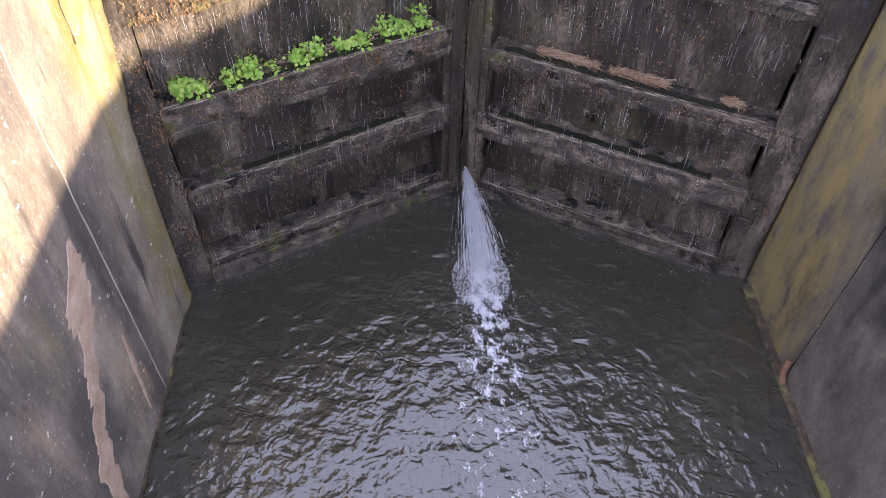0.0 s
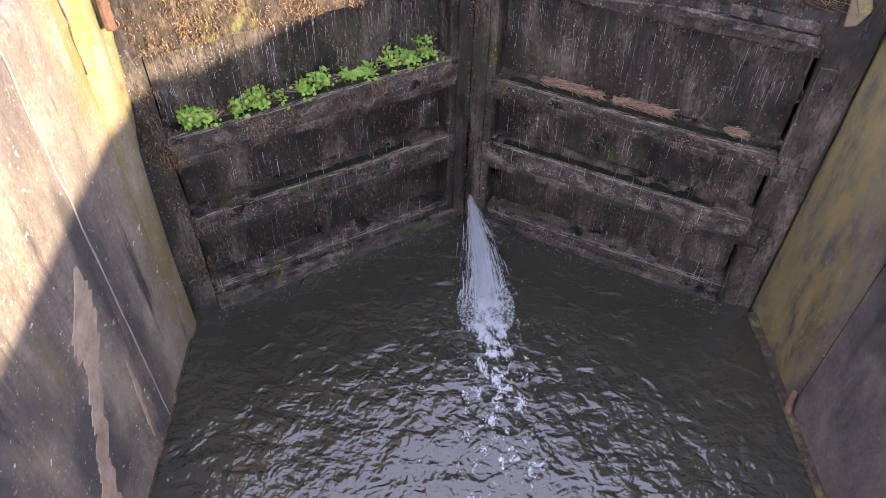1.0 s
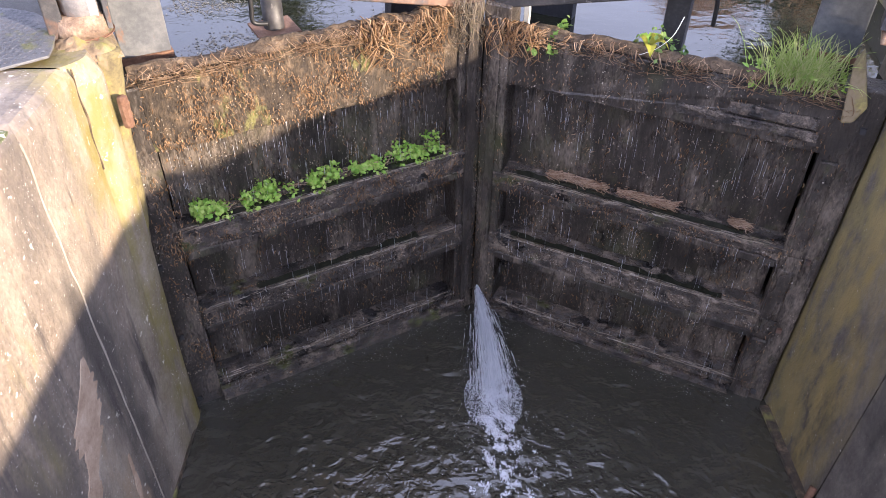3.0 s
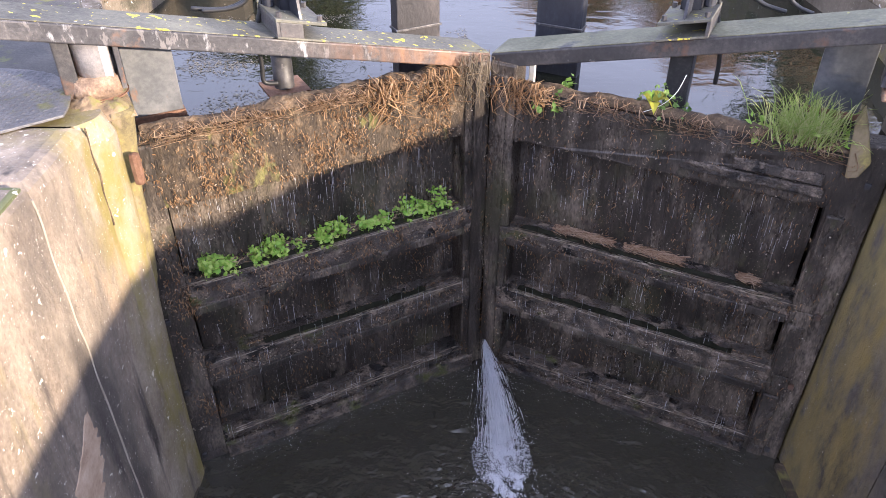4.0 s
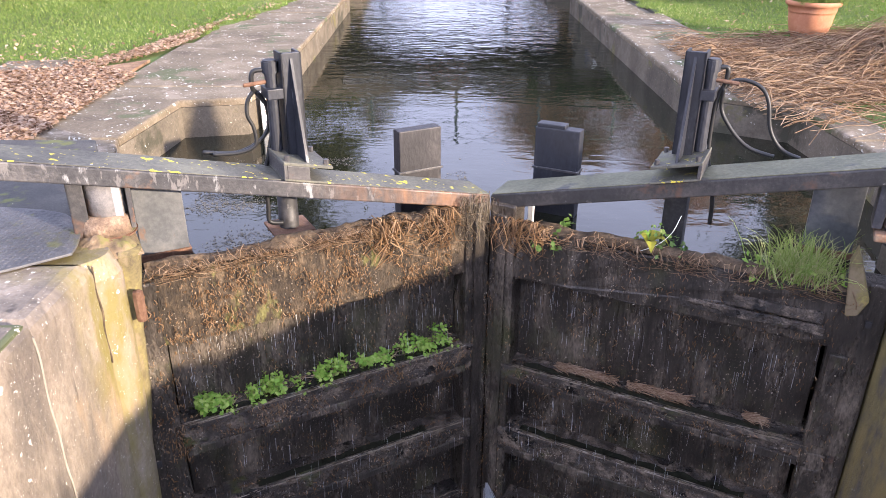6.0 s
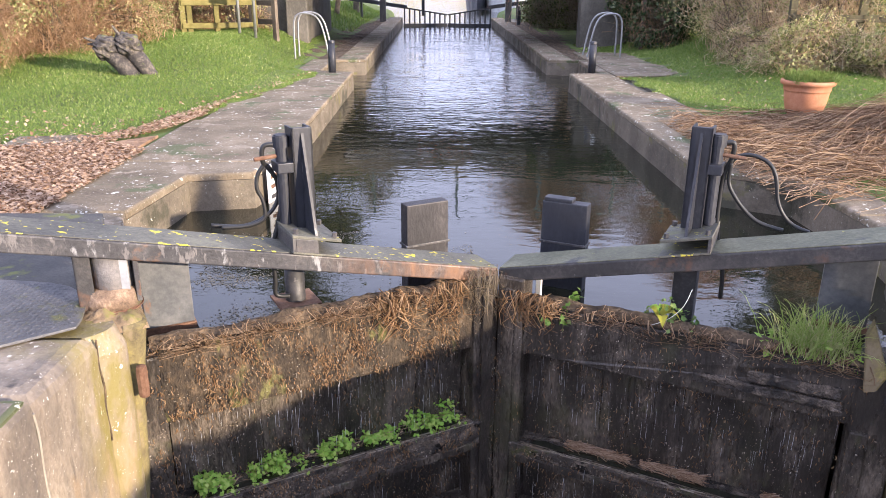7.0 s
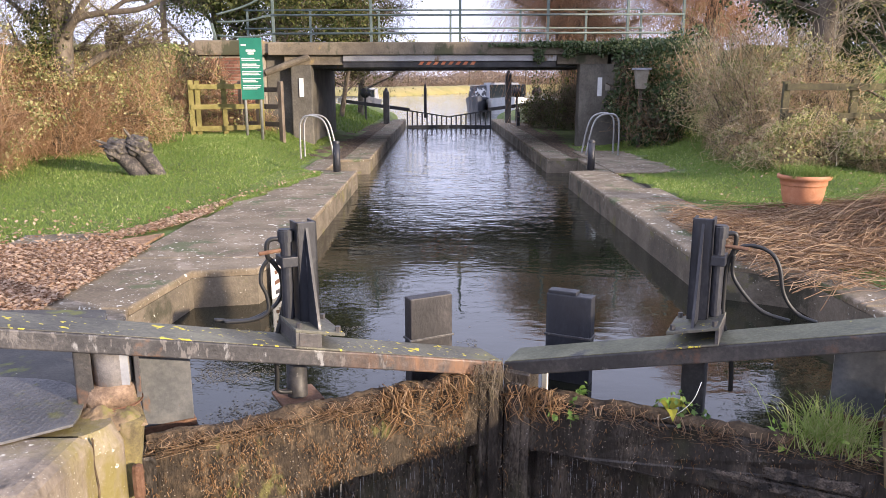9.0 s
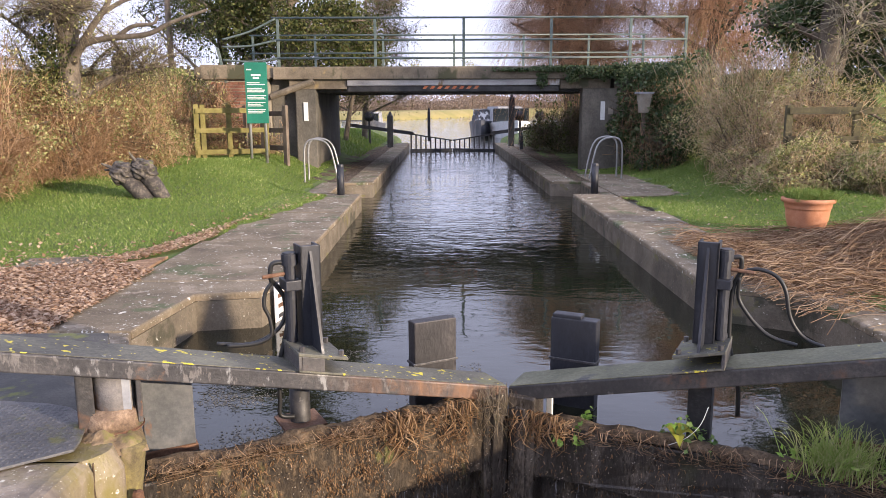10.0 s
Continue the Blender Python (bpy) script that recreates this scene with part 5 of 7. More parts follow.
# ---- moored boats ----
def boat(m, length, beam, hull_m, cabin_m, label, cabin_h=0.9, glazed=True):
    root = empty("moored_boat", m, label, "boat", "moored boats")
    bm = bmesh.new()
    rows = []
    for k in range(13):
        t = k / 12
        w = beam / 2 * (1 - max(0, (0.35 - t) / 0.35) ** 2.2)
        y = t * length
        z = 0.75 + 0.35 * (1 - t) ** 2
        rows.append([bm.verts.new(c) for c in ((-w, y, z), (-w * 0.82, y, -0.25), (w * 0.82, y, -0.25), (w, y, z), (w * 0.9, y, z - 0.05), (-w * 0.9, y, z - 0.05))])
    for a, b in zip(rows, rows[1:]):
        for k in range(6):
            bm.faces.new((a[k], a[(k + 1) % 6], b[(k + 1) % 6], b[k]))
    bm.faces.new(rows[-1])
    part("hull", bm, hull_m, root)
    cb = box(-beam * 0.4, beam * 0.4, length * 0.3, length * 0.92, 0.65, 0.75 + cabin_h, 0.12)
    for v in cb.verts:
        if v.co.z > 1.0:
            v.co.x *= 0.82
            v.co.y = length * 0.36 + (v.co.y - length * 0.3) * 0.9
    cabin = part("cabin", cb, cabin_m, root)
    for k in range(5 if not glazed else 0):
        y = length * (0.38 + 0.11 * k)
        part("cover_hoop", box(-beam * 0.37, beam * 0.37, y - 0.04, y + 0.04, 0.74 + cabin_h, 0.79 + cabin_h, 0.02), M_COVER, cabin)
    for x in (-0.26, 0.26) if glazed else ():
        part("windscreen", box(x * beam - 0.2 * beam, x * beam + 0.2 * beam, length * 0.3 - 0.01, length * 0.33, 0.95, 0.62 + cabin_h, 0.02), M_GLASS_DARK, cabin)
    return root


boat(pose(2.65, 52.6, Z_HIGH + 0.1, 0, 0, -3), 9.5, 1.75, M_BOAT_D, M_PATCHED, "narrow boat under a patched dark and white canvas cover", 1.05, False)
boat(pose(5.0, 50.5, Z_HIGH + 0.1, 0, 0, 6), 8.0, 2.7, M_BOAT_W, M_COVER, "white cabin cruiser with a grey canopy", 1.25)
boat(pose(-5.6, 57.0, Z_HIGH + 0.1, 0, 0, -6), 4.0, 1.3, M_BOAT_D, M_COVER, "small dark boat under a grey cover", 0.9)

# dark pickets on the road bank, and a pale sawn trunk in the hedge
picket_fence = empty("picket_fence", pose(-7.75, 22.4, 2.4), "low dark picket fence along the road bank", "fence")
for k in range(9):
    x = k * 0.2
    part("picket", box(x - 0.05, x + 0.05, -0.015, 0.015, -0.1, 0.5 + (0.12 if k in (0, 8) else 0), 0.004), M_BARK, picket_fence)
for z in (0.12, 0.38):
    part("rail", box(-0.05, 1.65, 0.017, 0.05, z - 0.03, z + 0.03, 0.004), M_BARK, picket_fence)
sawn = empty("sawn_trunk", pose(-7.3, 17.6, 0.2), "pale sawn-off tree trunk rising from the hedge", "tree stump")
part("trunk", tube([(0, 0, -0.2), (0.05, 0, 1.2), (-0.05, 0, 2.45), (0.0, 0, 2.62)], 0.2, 12, None, 0.75), M_BARK, sawn, "", True)
part("cut_face", cyl((0.0, 0, 2.6), (0.01, 0, 2.64), 0.13, seg=14), M_OLDWOOD, sawn)

# pale box on a stake beside the abutment, and a dark log among the reeds
lamp_box = empty("post_box", pose(5.15, 19.6, 0.3), "weathered pale box on a stake beside the ivy", "box")
part("stake", box(-0.04, 0.04, -0.04, 0.04, -0.3, 1.35, 0.006), M_OLDWOOD, lamp_box)
bx = box(-0.16, 0.16, -0.14, 0.14, 1.25, 1.72, 0.01)
for v in bx.verts:
    if v.co.z < 1.5:
        v.co.x *= 0.7
        v.co.y *= 0.7
part("body", bx, M_MORTAR, lamp_box)
part("lid", box(-0.21, 0.21, -0.18, 0.18, 1.72, 1.77, 0.01), M_COVER, lamp_box)
log = obj("log", tube([(6.05, 8.75, 0.17), (6.5, 8.85, 0.18), (7.4, 8.9, 0.17)], 0.15, 16), M_BARK, True)
tagged(log, "dark round log lying among the cut reeds", "log")


# ---- hedges, trees, litter ----
def clump_points(n, centre, radii, shell=0.55):
    """Points in a lumpy ellipsoid, thicker near its skin."""
    v = rng.normal(size=(n, 3))
    v /= np.linalg.norm(v, axis=1, keepdims=True)
    r = (shell + (1 - shell) * rng.random(n)) ** 0.7
    lump = 1 + 0.28 * np.sin(v[:, 0] * 5 + centre[0] * 3) * np.sin(v[:, 1] * 4 + centre[1]) + 0.22 * np.sin(v[:, 2] * 7 + centre[1] * 2)
    return np.asarray(centre) + v * (r * lump)[:, None] * np.asarray(radii)


def ivy(name, clumps, n, size, material, label, category="ivy"):
    """A mat of leaves with a few creeping stems."""
    c0 = clumps[0][0]
    root = empty(name, pose(*c0), label, category)
    vol = np.array([c[1][0] * c[1][2] for c in clumps])
    C = np.concatenate([clump_points(int(n * w) + 1, c, r, 0.35) for (c, r), w in zip(clumps, vol / vol.sum())])
    adopt(leaves("foliage", C, size, material, (0, -0.8, 0.5), 0.5, 1.2), root)
    a = C[rng.integers(0, len(C), 120)]
    b = a + rng.normal(0, 0.12, a.shape)
    tagged(adopt(strands("creeping_growth", np.stack([a, (a + b) / 2, b], 1), 0.006, L_GREYTWIG), root), kind="stuff")
    return root


def hedge(name, clumps, twig_m, leaf_m, n_twig, n_leaf, label, leaf_size=0.05, twig_r=0.005, droop=0.25):
    c0 = clumps[0][0]
    root = empty(name, pose(c0[0], c0[1], 0), label, "hedge")
    T, LV = [], []
    vol = np.array([c[1][0] * c[1][1] * c[1][2] for c in clumps]) ** 0.7
    vol = vol / vol.sum()
    for (c, r), w in zip(clumps, vol):
        n = int(n_twig * w) + 1
        tip = clump_points(n, c, r, 0.6)
        base = np.asarray(c) * np.array([1, 1, 0.7]) + (tip - np.asarray(c)) * np.array([0.5, 0.5, 0.45]) + rng.normal(0, 0.3, (n, 3))
        base[:, 2] = np.maximum(base[:, 2], 0.1)
        base = tip + (base - tip) * np.minimum(1, rng.uniform(0.5, 1.1, n) / (np.linalg.norm(tip - base, axis=1) + 1e-6))[:, None]
        mid = (base + tip) / 2 + rng.normal(0, 0.12, (n, 3)) + np.array([0, 0, droop * 0.5])
        end = tip + rng.normal(0, 0.12, (n, 3)) - np.array([0, 0, droop * 0.4])
        T.append(np.stack([base, (base + mid) / 2 + rng.normal(0, 0.04, (n, 3)), mid, (mid + end) / 2 + rng.normal(0, 0.04, (n, 3)), end], 1))
        LV.append(clump_points(int(n_leaf * w) + 1, c, r, 0.72))
    T = np.concatenate(T)
    T[..., 2] = np.maximum(T[..., 2], 0.05)
    adopt(strands("twig_tangle", T, rng.uniform(0.5, 1.5, len(T)) * twig_r, twig_m), root)
    C = np.concatenate(LV)
    C = C[C[:, 2] > 0.12]
    keep = np.sin(C[:, 0] * 2.1 + C[:, 2] * 1.3) + np.sin(C[:, 1] * 1.7 - C[:, 2] * 2.2) + rng.normal(0, 0.9, len(C)) > -0.3
    adopt(leaves("foliage", C[keep], leaf_size, leaf_m), root)
    # the dark tangle inside
    core = []
    for c, r in clumps:
        n = 120
        q = clump_points(n, c, np.asarray(r) * 0.62, 0.3)
        q[:, 2] = np.maximum(q[:, 2], 0.05)
        core.append(np.stack([q, q + rng.normal(0, 0.22, (n, 3)), q + rng.normal(0, 0.4, (n, 3))], 1))
    adopt(strands("inner_tangle", np.concatenate(core), 0.012, L_GREYTWIG), root)
    return root


hedge("bramble_hedge", [((-9.2, 11.4, 1.0), (1.8, 1.6, 1.5)), ((-8.3, 13.2, 1.1), (1.5, 1.5, 1.5)), ((-7.6, 15.2, 1.1), (1.3, 1.5, 1.4)), ((-7.3, 17.2, 1.2), (1.4, 1.4, 1.35)), ((-9.4, 15.5, 1.4), (2.0, 2.6, 1.5)), ((-6.6, 16.3, 0.9), (0.8, 1.0, 1.1))],
      L_TWIG, L_HEDGE, 20000, 70000, "tangled russet bramble hedge with sparse yellow-green leaves", 0.033)
hedge("bramble_hedge", [((6.5, 16.5, 0.9), (1.0, 1.1, 1.2)), ((7.3, 15.0, 1.2), (1.5, 1.4, 1.5)), ((8.8, 13.4, 0.5), (1.2, 0.8, 0.6)), ((7.0, 17.4, 1.7), (1.6, 1.6, 1.6)), ((8.2, 17.6, 1.4), (1.2, 1.2, 1.3))],
      L_TAN, L_HEDGE, 5200, 24000, "arching bare bramble and shrub hedge with green undergrowth", 0.034, 0.0055)
hedge("ground_shrub", [((6.5, 13.4, 0.45), (1.0, 0.7, 0.6)), ((7.9, 12.6, 0.5), (1.0, 0.7, 0.65)), ((9.3, 12.2, 0.5), (1.1, 0.8, 0.7)), ((6.2, 15.0, 0.45), (0.7, 0.7, 0.55))],
      L_TAN, L_HEDGE, 4500, 34000, "low grey-green shrub under the fence", 0.034)
hedge("ivy_mass", [((5.3, 20.4, 1.4), (0.8, 0.7, 1.2)), ((6.2, 20.0, 1.5), (1.0, 0.8, 1.3)), ((5.6, 19.4, 0.7), (0.8, 0.7, 0.8))],
      L_TWIG, L_IVY, 900, 22000, "dark glossy ivy over the bridge abutment", 0.065)
hedge("shade_shrub", [((4.2, 29.0, 0.8), (1.0, 0.9, 1.1)), ((5.0, 27.8, 0.9), (1.0, 0.8, 1.2)), ((3.9, 30.6, 0.5), (0.6, 0.8, 0.6))],
      L_GREYTWIG, L_OLIVE, 2200, 5000, "dark brown shrubs on the bank beyond the bridge", 0.06)
ivy("bridge_ivy", [((3.2, 20.88, 2.72), (0.9, 0.08, 0.1)), ((4.4, 20.88, 2.62), (0.9, 0.12, 0.22)), ((2.0, 20.88, 2.7), (0.7, 0.06, 0.06)), ((2.7, 20.88, 2.42), (0.16, 0.06, 0.26)), ((3.5, 20.88, 2.5), (0.2, 0.06, 0.2)), ((5.4, 20.8, 2.7), (0.9, 0.2, 0.2))],
    3600, 0.06, L_IVY, "ivy trailing over the bridge edge")
ivy("trunk_ivy", [((-7.6, 15.1, 2.4), (0.45, 0.4, 1.2)), ((-7.4, 15.2, 3.8), (0.5, 0.4, 0.8)), ((-8.9, 14.4, 2.4), (0.6, 0.5, 1.3)), ((-9.2, 14.5, 3.8), (0.8, 0.5, 0.9))],
    9000, 0.05, L_OLIVE, "ivy and thin shoots clothing the tree trunks")
ivy("trunk_ivy", [((8.9, 16.4, 2.4), (0.5, 0.4, 1.2)), ((8.6, 16.4, 3.9), (1.2, 0.6, 0.8)), ((9.6, 16.0, 3.2), (0.8, 0.5, 1.1)), ((7.5, 16.6, 3.5), (0.55, 0.4, 0.55))],
    20000, 0.06, L_IVY, "dark ivy clothing the tree by the fence")
hedge("bramble_bank", [((-6.0, 20.0, 0.9), (1.0, 0.5, 0.7)), ((-7.2, 19.6, 1.2), (0.9, 0.7, 1.1)), ((-4.9, 20.3, 0.7), (0.5, 0.35, 0.4)), ((-7.5, 20.7, 2.0), (0.9, 0.4, 0.85)), ((-9.0, 20.6, 1.9), (1.2, 0.5, 0.95)), ((-6.2, 20.6, 1.9), (0.5, 0.3, 0.6))],
      L_TWIG, L_HEDGE, 6500, 13000, "brown bramble tangle before the brick wing wall", 0.045)


def branch_tree(name, base, height, lean, spread, n_main, label, trunk_r, twig_m, twig_len, n_twigs, droop, leaf_m=None, n_leaf=0, leaf_size=0.06, first=0.35):
    root = empty(name, pose(*base), label, "tree")
    base = Vector(base)
    top = base + Vector((lean[0], lean[1], height))
    tp = [base - Vector((0, 0, 0.2)), base.lerp(top, 0.3) + Vector((rng.normal(0, 0.12), rng.normal(0, 0.12), 0)), base.lerp(top, 0.65) + Vector((rng.normal(0, 0.2), rng.normal(0, 0.2), 0)), top]
    adopt(obj("trunk", tube(tp, trunk_r, 12, None, 0.3), M_BARK, True), root)
    limbs = bmesh.new()
    ends = []
    for k in range(n_main):
        t = first + (0.95 - first) * k / max(1, n_main - 1)
        p = base.lerp(top, t)
        a = k * 2.4 + rng.uniform(0, 1)
        ln = spread * rng.uniform(0.6, 1.1) * (1.15 - 0.6 * t)
        d = Vector((math.cos(a), math.sin(a), rng.uniform(0.25, 0.8)))
        q = p + d * ln * 0.5 + Vector((0, 0, 0.2))
        e = p + d * ln + Vector((0, 0, rng.uniform(-0.2, 0.5) * ln * 0.5))
        tube([p, q, e], trunk_r * 0.38 * (1.1 - 0.6 * t), 7, limbs, 0.25)
        for j in range(4):
            f = rng.uniform(0.4, 1.0)
            s = p.lerp(q, f * 2) if f < 0.5 else q.lerp(e, f * 2 - 1)
            d2 = Vector((rng.normal(), rng.normal(), rng.uniform(0, 0.9))).normalized()
            e2 = s + d2 * ln * rng.uniform(0.3, 0.6)
            tube([s, s.lerp(e2, 0.5) + Vector((0, 0, 0.1)), e2], trunk_r * 0.13, 5, limbs, 0.3)
            ends += [s.lerp(e2, rng.uniform(0.2, 1)) for _ in range(6)]
        ends += [q.lerp(e, rng.random()) for _ in range(5)]
    adopt(obj("branching", limbs, M_BARK, True), root)
    E = np.array([tuple(v) for v in ends])
    pick = E[rng.integers(0, len(E), n_twigs)]
    d = rng.normal(size=(n_twigs, 3)) + np.array([0, 0, 0.5])
    d /= np.linalg.norm(d, axis=1, keepdims=True)
    ln = rng.uniform(0.5, 1.2, (n_twigs, 1)) * twig_len
    P = np.stack([pick + d * ln * f - np.array([0, 0, 1.0]) * droop * ln * f ** 2 + (rng.normal(0, 0.03, (n_twigs, 3)) if f else 0) for f in (0, 0.25, 0.5, 0.75, 1.0)], 1)
    adopt(strands("twig_tangle", P, rng.uniform(0.004, 0.009, n_twigs), twig_m), root)
    if n_leaf:
        C = P[rng.integers(0, n_twigs, n_leaf), rng.integers(1, 5, n_leaf)] + rng.normal(0, 0.12, (n_leaf, 3))
        adopt(leaves("crown", C, leaf_size, leaf_m), root)
    return root


near_tree = branch_tree("bare_tree", (-7.6, 15.3, 0.4), 6.5, (0.2, 0.4), 2.6, 10, "bare grey-barked tree with ivy behind the hedge", 0.26, L_GREYTWIG, 0.9, 4200, 0.2, L_HEDGE, 6000, 0.034, 0.2)
for pts, r in (([(-7.5, 15.2, 2.2), (-6.9, 15.0, 2.92), (-5.7, 15.0, 3.1), (-5.2, 15.0, 3.32), (-4.5, 15.0, 3.55)], 0.075), ([(-7.2, 15.1, 2.6), (-6.75, 15.0, 3.2), (-6.35, 15.0, 3.75), (-6.0, 15.0, 4.7)], 0.085), ([(-6.3, 15.0, 3.02), (-5.95, 15.0, 3.25), (-5.55, 15.0, 3.3), (-5.45, 15.0, 3.45)], 0.05), ([(-6.5, 15.0, 3.5), (-6.0, 15.0, 3.75), (-5.4, 15.0, 3.82), (-4.9, 15.0, 3.95)], 0.05)):
    adopt(obj("bough", tube(pts, r, 9, None, 0.35), M_BARK, True), near_tree)
branch_tree("bare_tree", (-8.9, 14.6, 0.4), 6.0, (-0.6, 0.2), 2.4, 9, "thick pale bare tree behind the hedge", 0.36, L_PALETWIG, 0.9, 4600, 0.2, L_HEDGE, 6000, 0.034, 0.2)
branch_tree("ivy_tree", (-6.2, 29.5, 0.4), 8.0, (0.3, 0), 3.8, 16, "evergreen tree thick with dark ivy beyond the bridge", 0.3, L_GREYTWIG, 1.1, 4200, 0.3, L_OLIVE, 48000, 0.085, 0.2)
branch_tree("shrub_tree", (-4.2, 32.5, 0.2), 5.0, (0.5, 0), 2.6, 10, "leafless pale shrub tree with thin green shoots", 0.12, L_GREYTWIG, 1.0, 4200, 0.3, L_OLIVE, 9000, 0.06, 0.2)
branch_tree("willow_tree", (5.4, 31.0, 0.2), 7.0, (-0.3, 0), 3.4, 14, "weeping willow with orange-brown hanging shoots", 0.4, L_WILLOW, 2.6, 6500, 1.0, None, 0, 0.06, 0.4)
branch_tree("willow_tree", (9.4, 27.5, 0.3), 8.0, (0.3, 0), 3.4, 14, "dark-limbed willow with russet hanging shoots", 0.42, L_WILLOW, 2.4, 5500, 1.0, None, 0, 0.06, 0.35)
branch_tree("ivy_tree", (8.1, 15.9, 0.4), 6.5, (0.2, 0.2), 2.4, 11, "tree trunk wrapped in ivy beside the fence", 0.32, L_PALETWIG, 0.9, 900, 0.2, L_IVY, 9000, 0.07, 0.3)
branch_tree("bare_tree", (8.6, 14.6, 0.4), 4.2, (-0.3, 0), 2.2, 11, "arching pale bare shrub tree by the fence", 0.09, L_PALETWIG, 0.9, 900, 0.15, L_HEDGE, 900, 0.045, 0.15)

branch_tree("bare_tree", (-9.5, 34.0, 0.3), 9.0, (0.4, 0), 4.2, 14, "tall twiggy tree with thin ivy behind the bridge", 0.25, L_GREYTWIG, 1.4, 5200, 0.3, L_OLIVE, 16000, 0.07, 0.15)
branch_tree("bare_tree", (-3.9, 38.0, 0.2), 7.5, (0.3, 0), 3.2, 12, "fine-twigged bare tree behind the bridge", 0.16, L_GREYTWIG, 1.4, 4200, 0.3, L_OLIVE, 2500, 0.06, 0.15)
branch_tree("bare_tree", (13.5, 30.0, 0.2), 8.0, (0.3, 0), 3.6, 12, "fine-twigged bare tree beyond the hedge", 0.2, L_GREYTWIG, 1.4, 4200, 0.3, L_OLIVE, 5000, 0.07, 0.15)

# distant bare trees along the river
for k, (x, y, h) in enumerate(((-50, 204, 12), (-26, 208, 11), (-8, 204, 12), (8, 206, 11), (23, 203, 13), (40, 204, 15), (-14, 75, 6), (14, 70, 7), (20, 62, 8))):
    branch_tree("distant_tree", (x, y, 1.4 if y > 120 else 0), h, (0, 0), h * 0.45, 10, "leafless tree along the far river bank", 0.22, L_GREYTWIG, 1.6, 900, 0.2, L_HEDGE, 500, 0.3, 0.2)
far_c = np.stack([rng.uniform(-100, 90, 60000), rng.uniform(202, 214, 60000), 1.0 + np.abs(rng.normal(0, 2.6, 60000))], -1)
tagged(leaves("distant_hedgerow", far_c, 0.3, L_FAR), "hazy brown hedgerow on the far bank", "hedgerow", kind="stuff")

rx = np.linspace(-140, 130, 160)
rz = 2.6 + 1.1 * np.sin(rx * 0.13) * np.sin(rx * 0.047 + 1) + rng.uniform(-0.5, 0.5, 160)
RV = np.concatenate([np.stack([rx, np.full(160, 216.0), np.full(160, 0.3)], -1), np.stack([rx, np.full(160, 217.0), rz + 1.2], -1), np.stack([rx, np.full(160, 224.0), np.full(160, 0.3)], -1)])
ri = np.arange(159)[:, None]
ridge = from_arrays("distant_hedge_bank", RV, np.concatenate([ri + np.array([[0, 1, 161, 160]]), ri + np.array([[160, 161, 321, 320]])]), M_FARBANK, True)
tagged(ridge, "hazy brown wooded bank behind the field", "hedgerow", kind="stuff")

# utility pole
pole = empty("utility_pole", pose(-10.5, 30.0, 0), "plain timber utility pole", "pole")
part("shaft", cyl((0, 0, -0.3), (0, 0, 8.0), 0.13, 0.1, 12), M_OLDWOOD, pole, "", True)


def scatter(n, x0, x1, y0, y1, keep):
    x, y = rng.uniform(x0, x1, n), rng.uniform(y0, y1, n)
    ok = keep(x, y)
    x, y = x[ok], y[ok]
    return x, y, bank_height(x, y)


def grass_left(x, y):
    edge = np.interp(y, [7.3, 8.2, 9.0, 10.8, 12.6, 14.7, 15.2, 17.4, 21], [-4.7, -3.8, -3.4, -2.99, -2.62, -2.25, -2.9, -3.0, -3.3])
    e = 0.07 * np.sin(y * 5) + 0.05 * np.sin(y * 13)
    return (x < edge + e) & (y > 7.6 - 0.12 * (x + 4.2) + 0.15 * np.sin(x * 4)) & ((y < 20.5) | (x < -3.3))


def grass_right(x, y):
    edge = np.interp(y, [10, 10.8, 12.6, 14.8, 21], [4.6, 3.75, 3.6, 3.55, 3.9])
    return (x > edge + 0.1 * np.sin(y * 6)) & ~((y > 14.6 + 0.15 * np.sin(5 * x)) & (y < 19.1) & (x < 4.75 + 0.12 * np.sin(4 * y) + 0.1 * np.sin(9 * y))) & (y > 10.35 + 0.12 * np.sin(x * 5))


def lawn(name, n, area, keep, label, h=(0.015, 0.055), material=L_GRASS):
    x, y, z = scatter(n, *area, keep)
    k = len(x)
    z = np.where((x > -3.3) & (x < -2) & (y < 15.2), np.maximum(z, 0.02), z)
    b = np.stack([x, y, z - 0.01], -1)
    a = rng.uniform(0, 2 * math.pi, k)
    w = np.stack([np.cos(a), np.sin(a), 0 * a], -1) * 0.0042 * (1 + y / 14)[:, None]
    t = b + np.stack([rng.normal(0, 0.03, k), rng.normal(0, 0.03, k), rng.uniform(*h, k)], -1)
    V = np.stack([b - w, b + w, t], 1).reshape(-1, 3)
    ob = from_arrays(name, V, np.arange(3 * k).reshape(k, 3), material)
    return tagged(ob, label, "grass", kind="stuff")


lawn("grass", 300000, (-9, -2.1, 6.8, 24), grass_left, "short bright green mown grass")
lawn("grass", 180000, (3.4, 9.5, 10, 22), grass_right, "short bright green mown grass")
lawn("dry_grass", 42000, (-9, -2.1, 6.8, 24), lambda x, y: grass_left(x, y) & (np.sin(x * 1.9 + y) + np.sin(y * 2.3 - x * 0.7) + rng.normal(0, 0.6, len(x)) > 0.4), "pale dry blades among the mown grass", (0.02, 0.06), L_TUFT)
lawn("dry_grass", 24000, (3.4, 9.5, 10, 22), lambda x, y: grass_right(x, y) & (np.sin(x * 1.9 + y) + np.sin(y * 2.3 - x * 0.7) + rng.normal(0, 0.6, len(x)) > 0.4), "pale dry blades among the mown grass", (0.02, 0.06), L_TUFT)
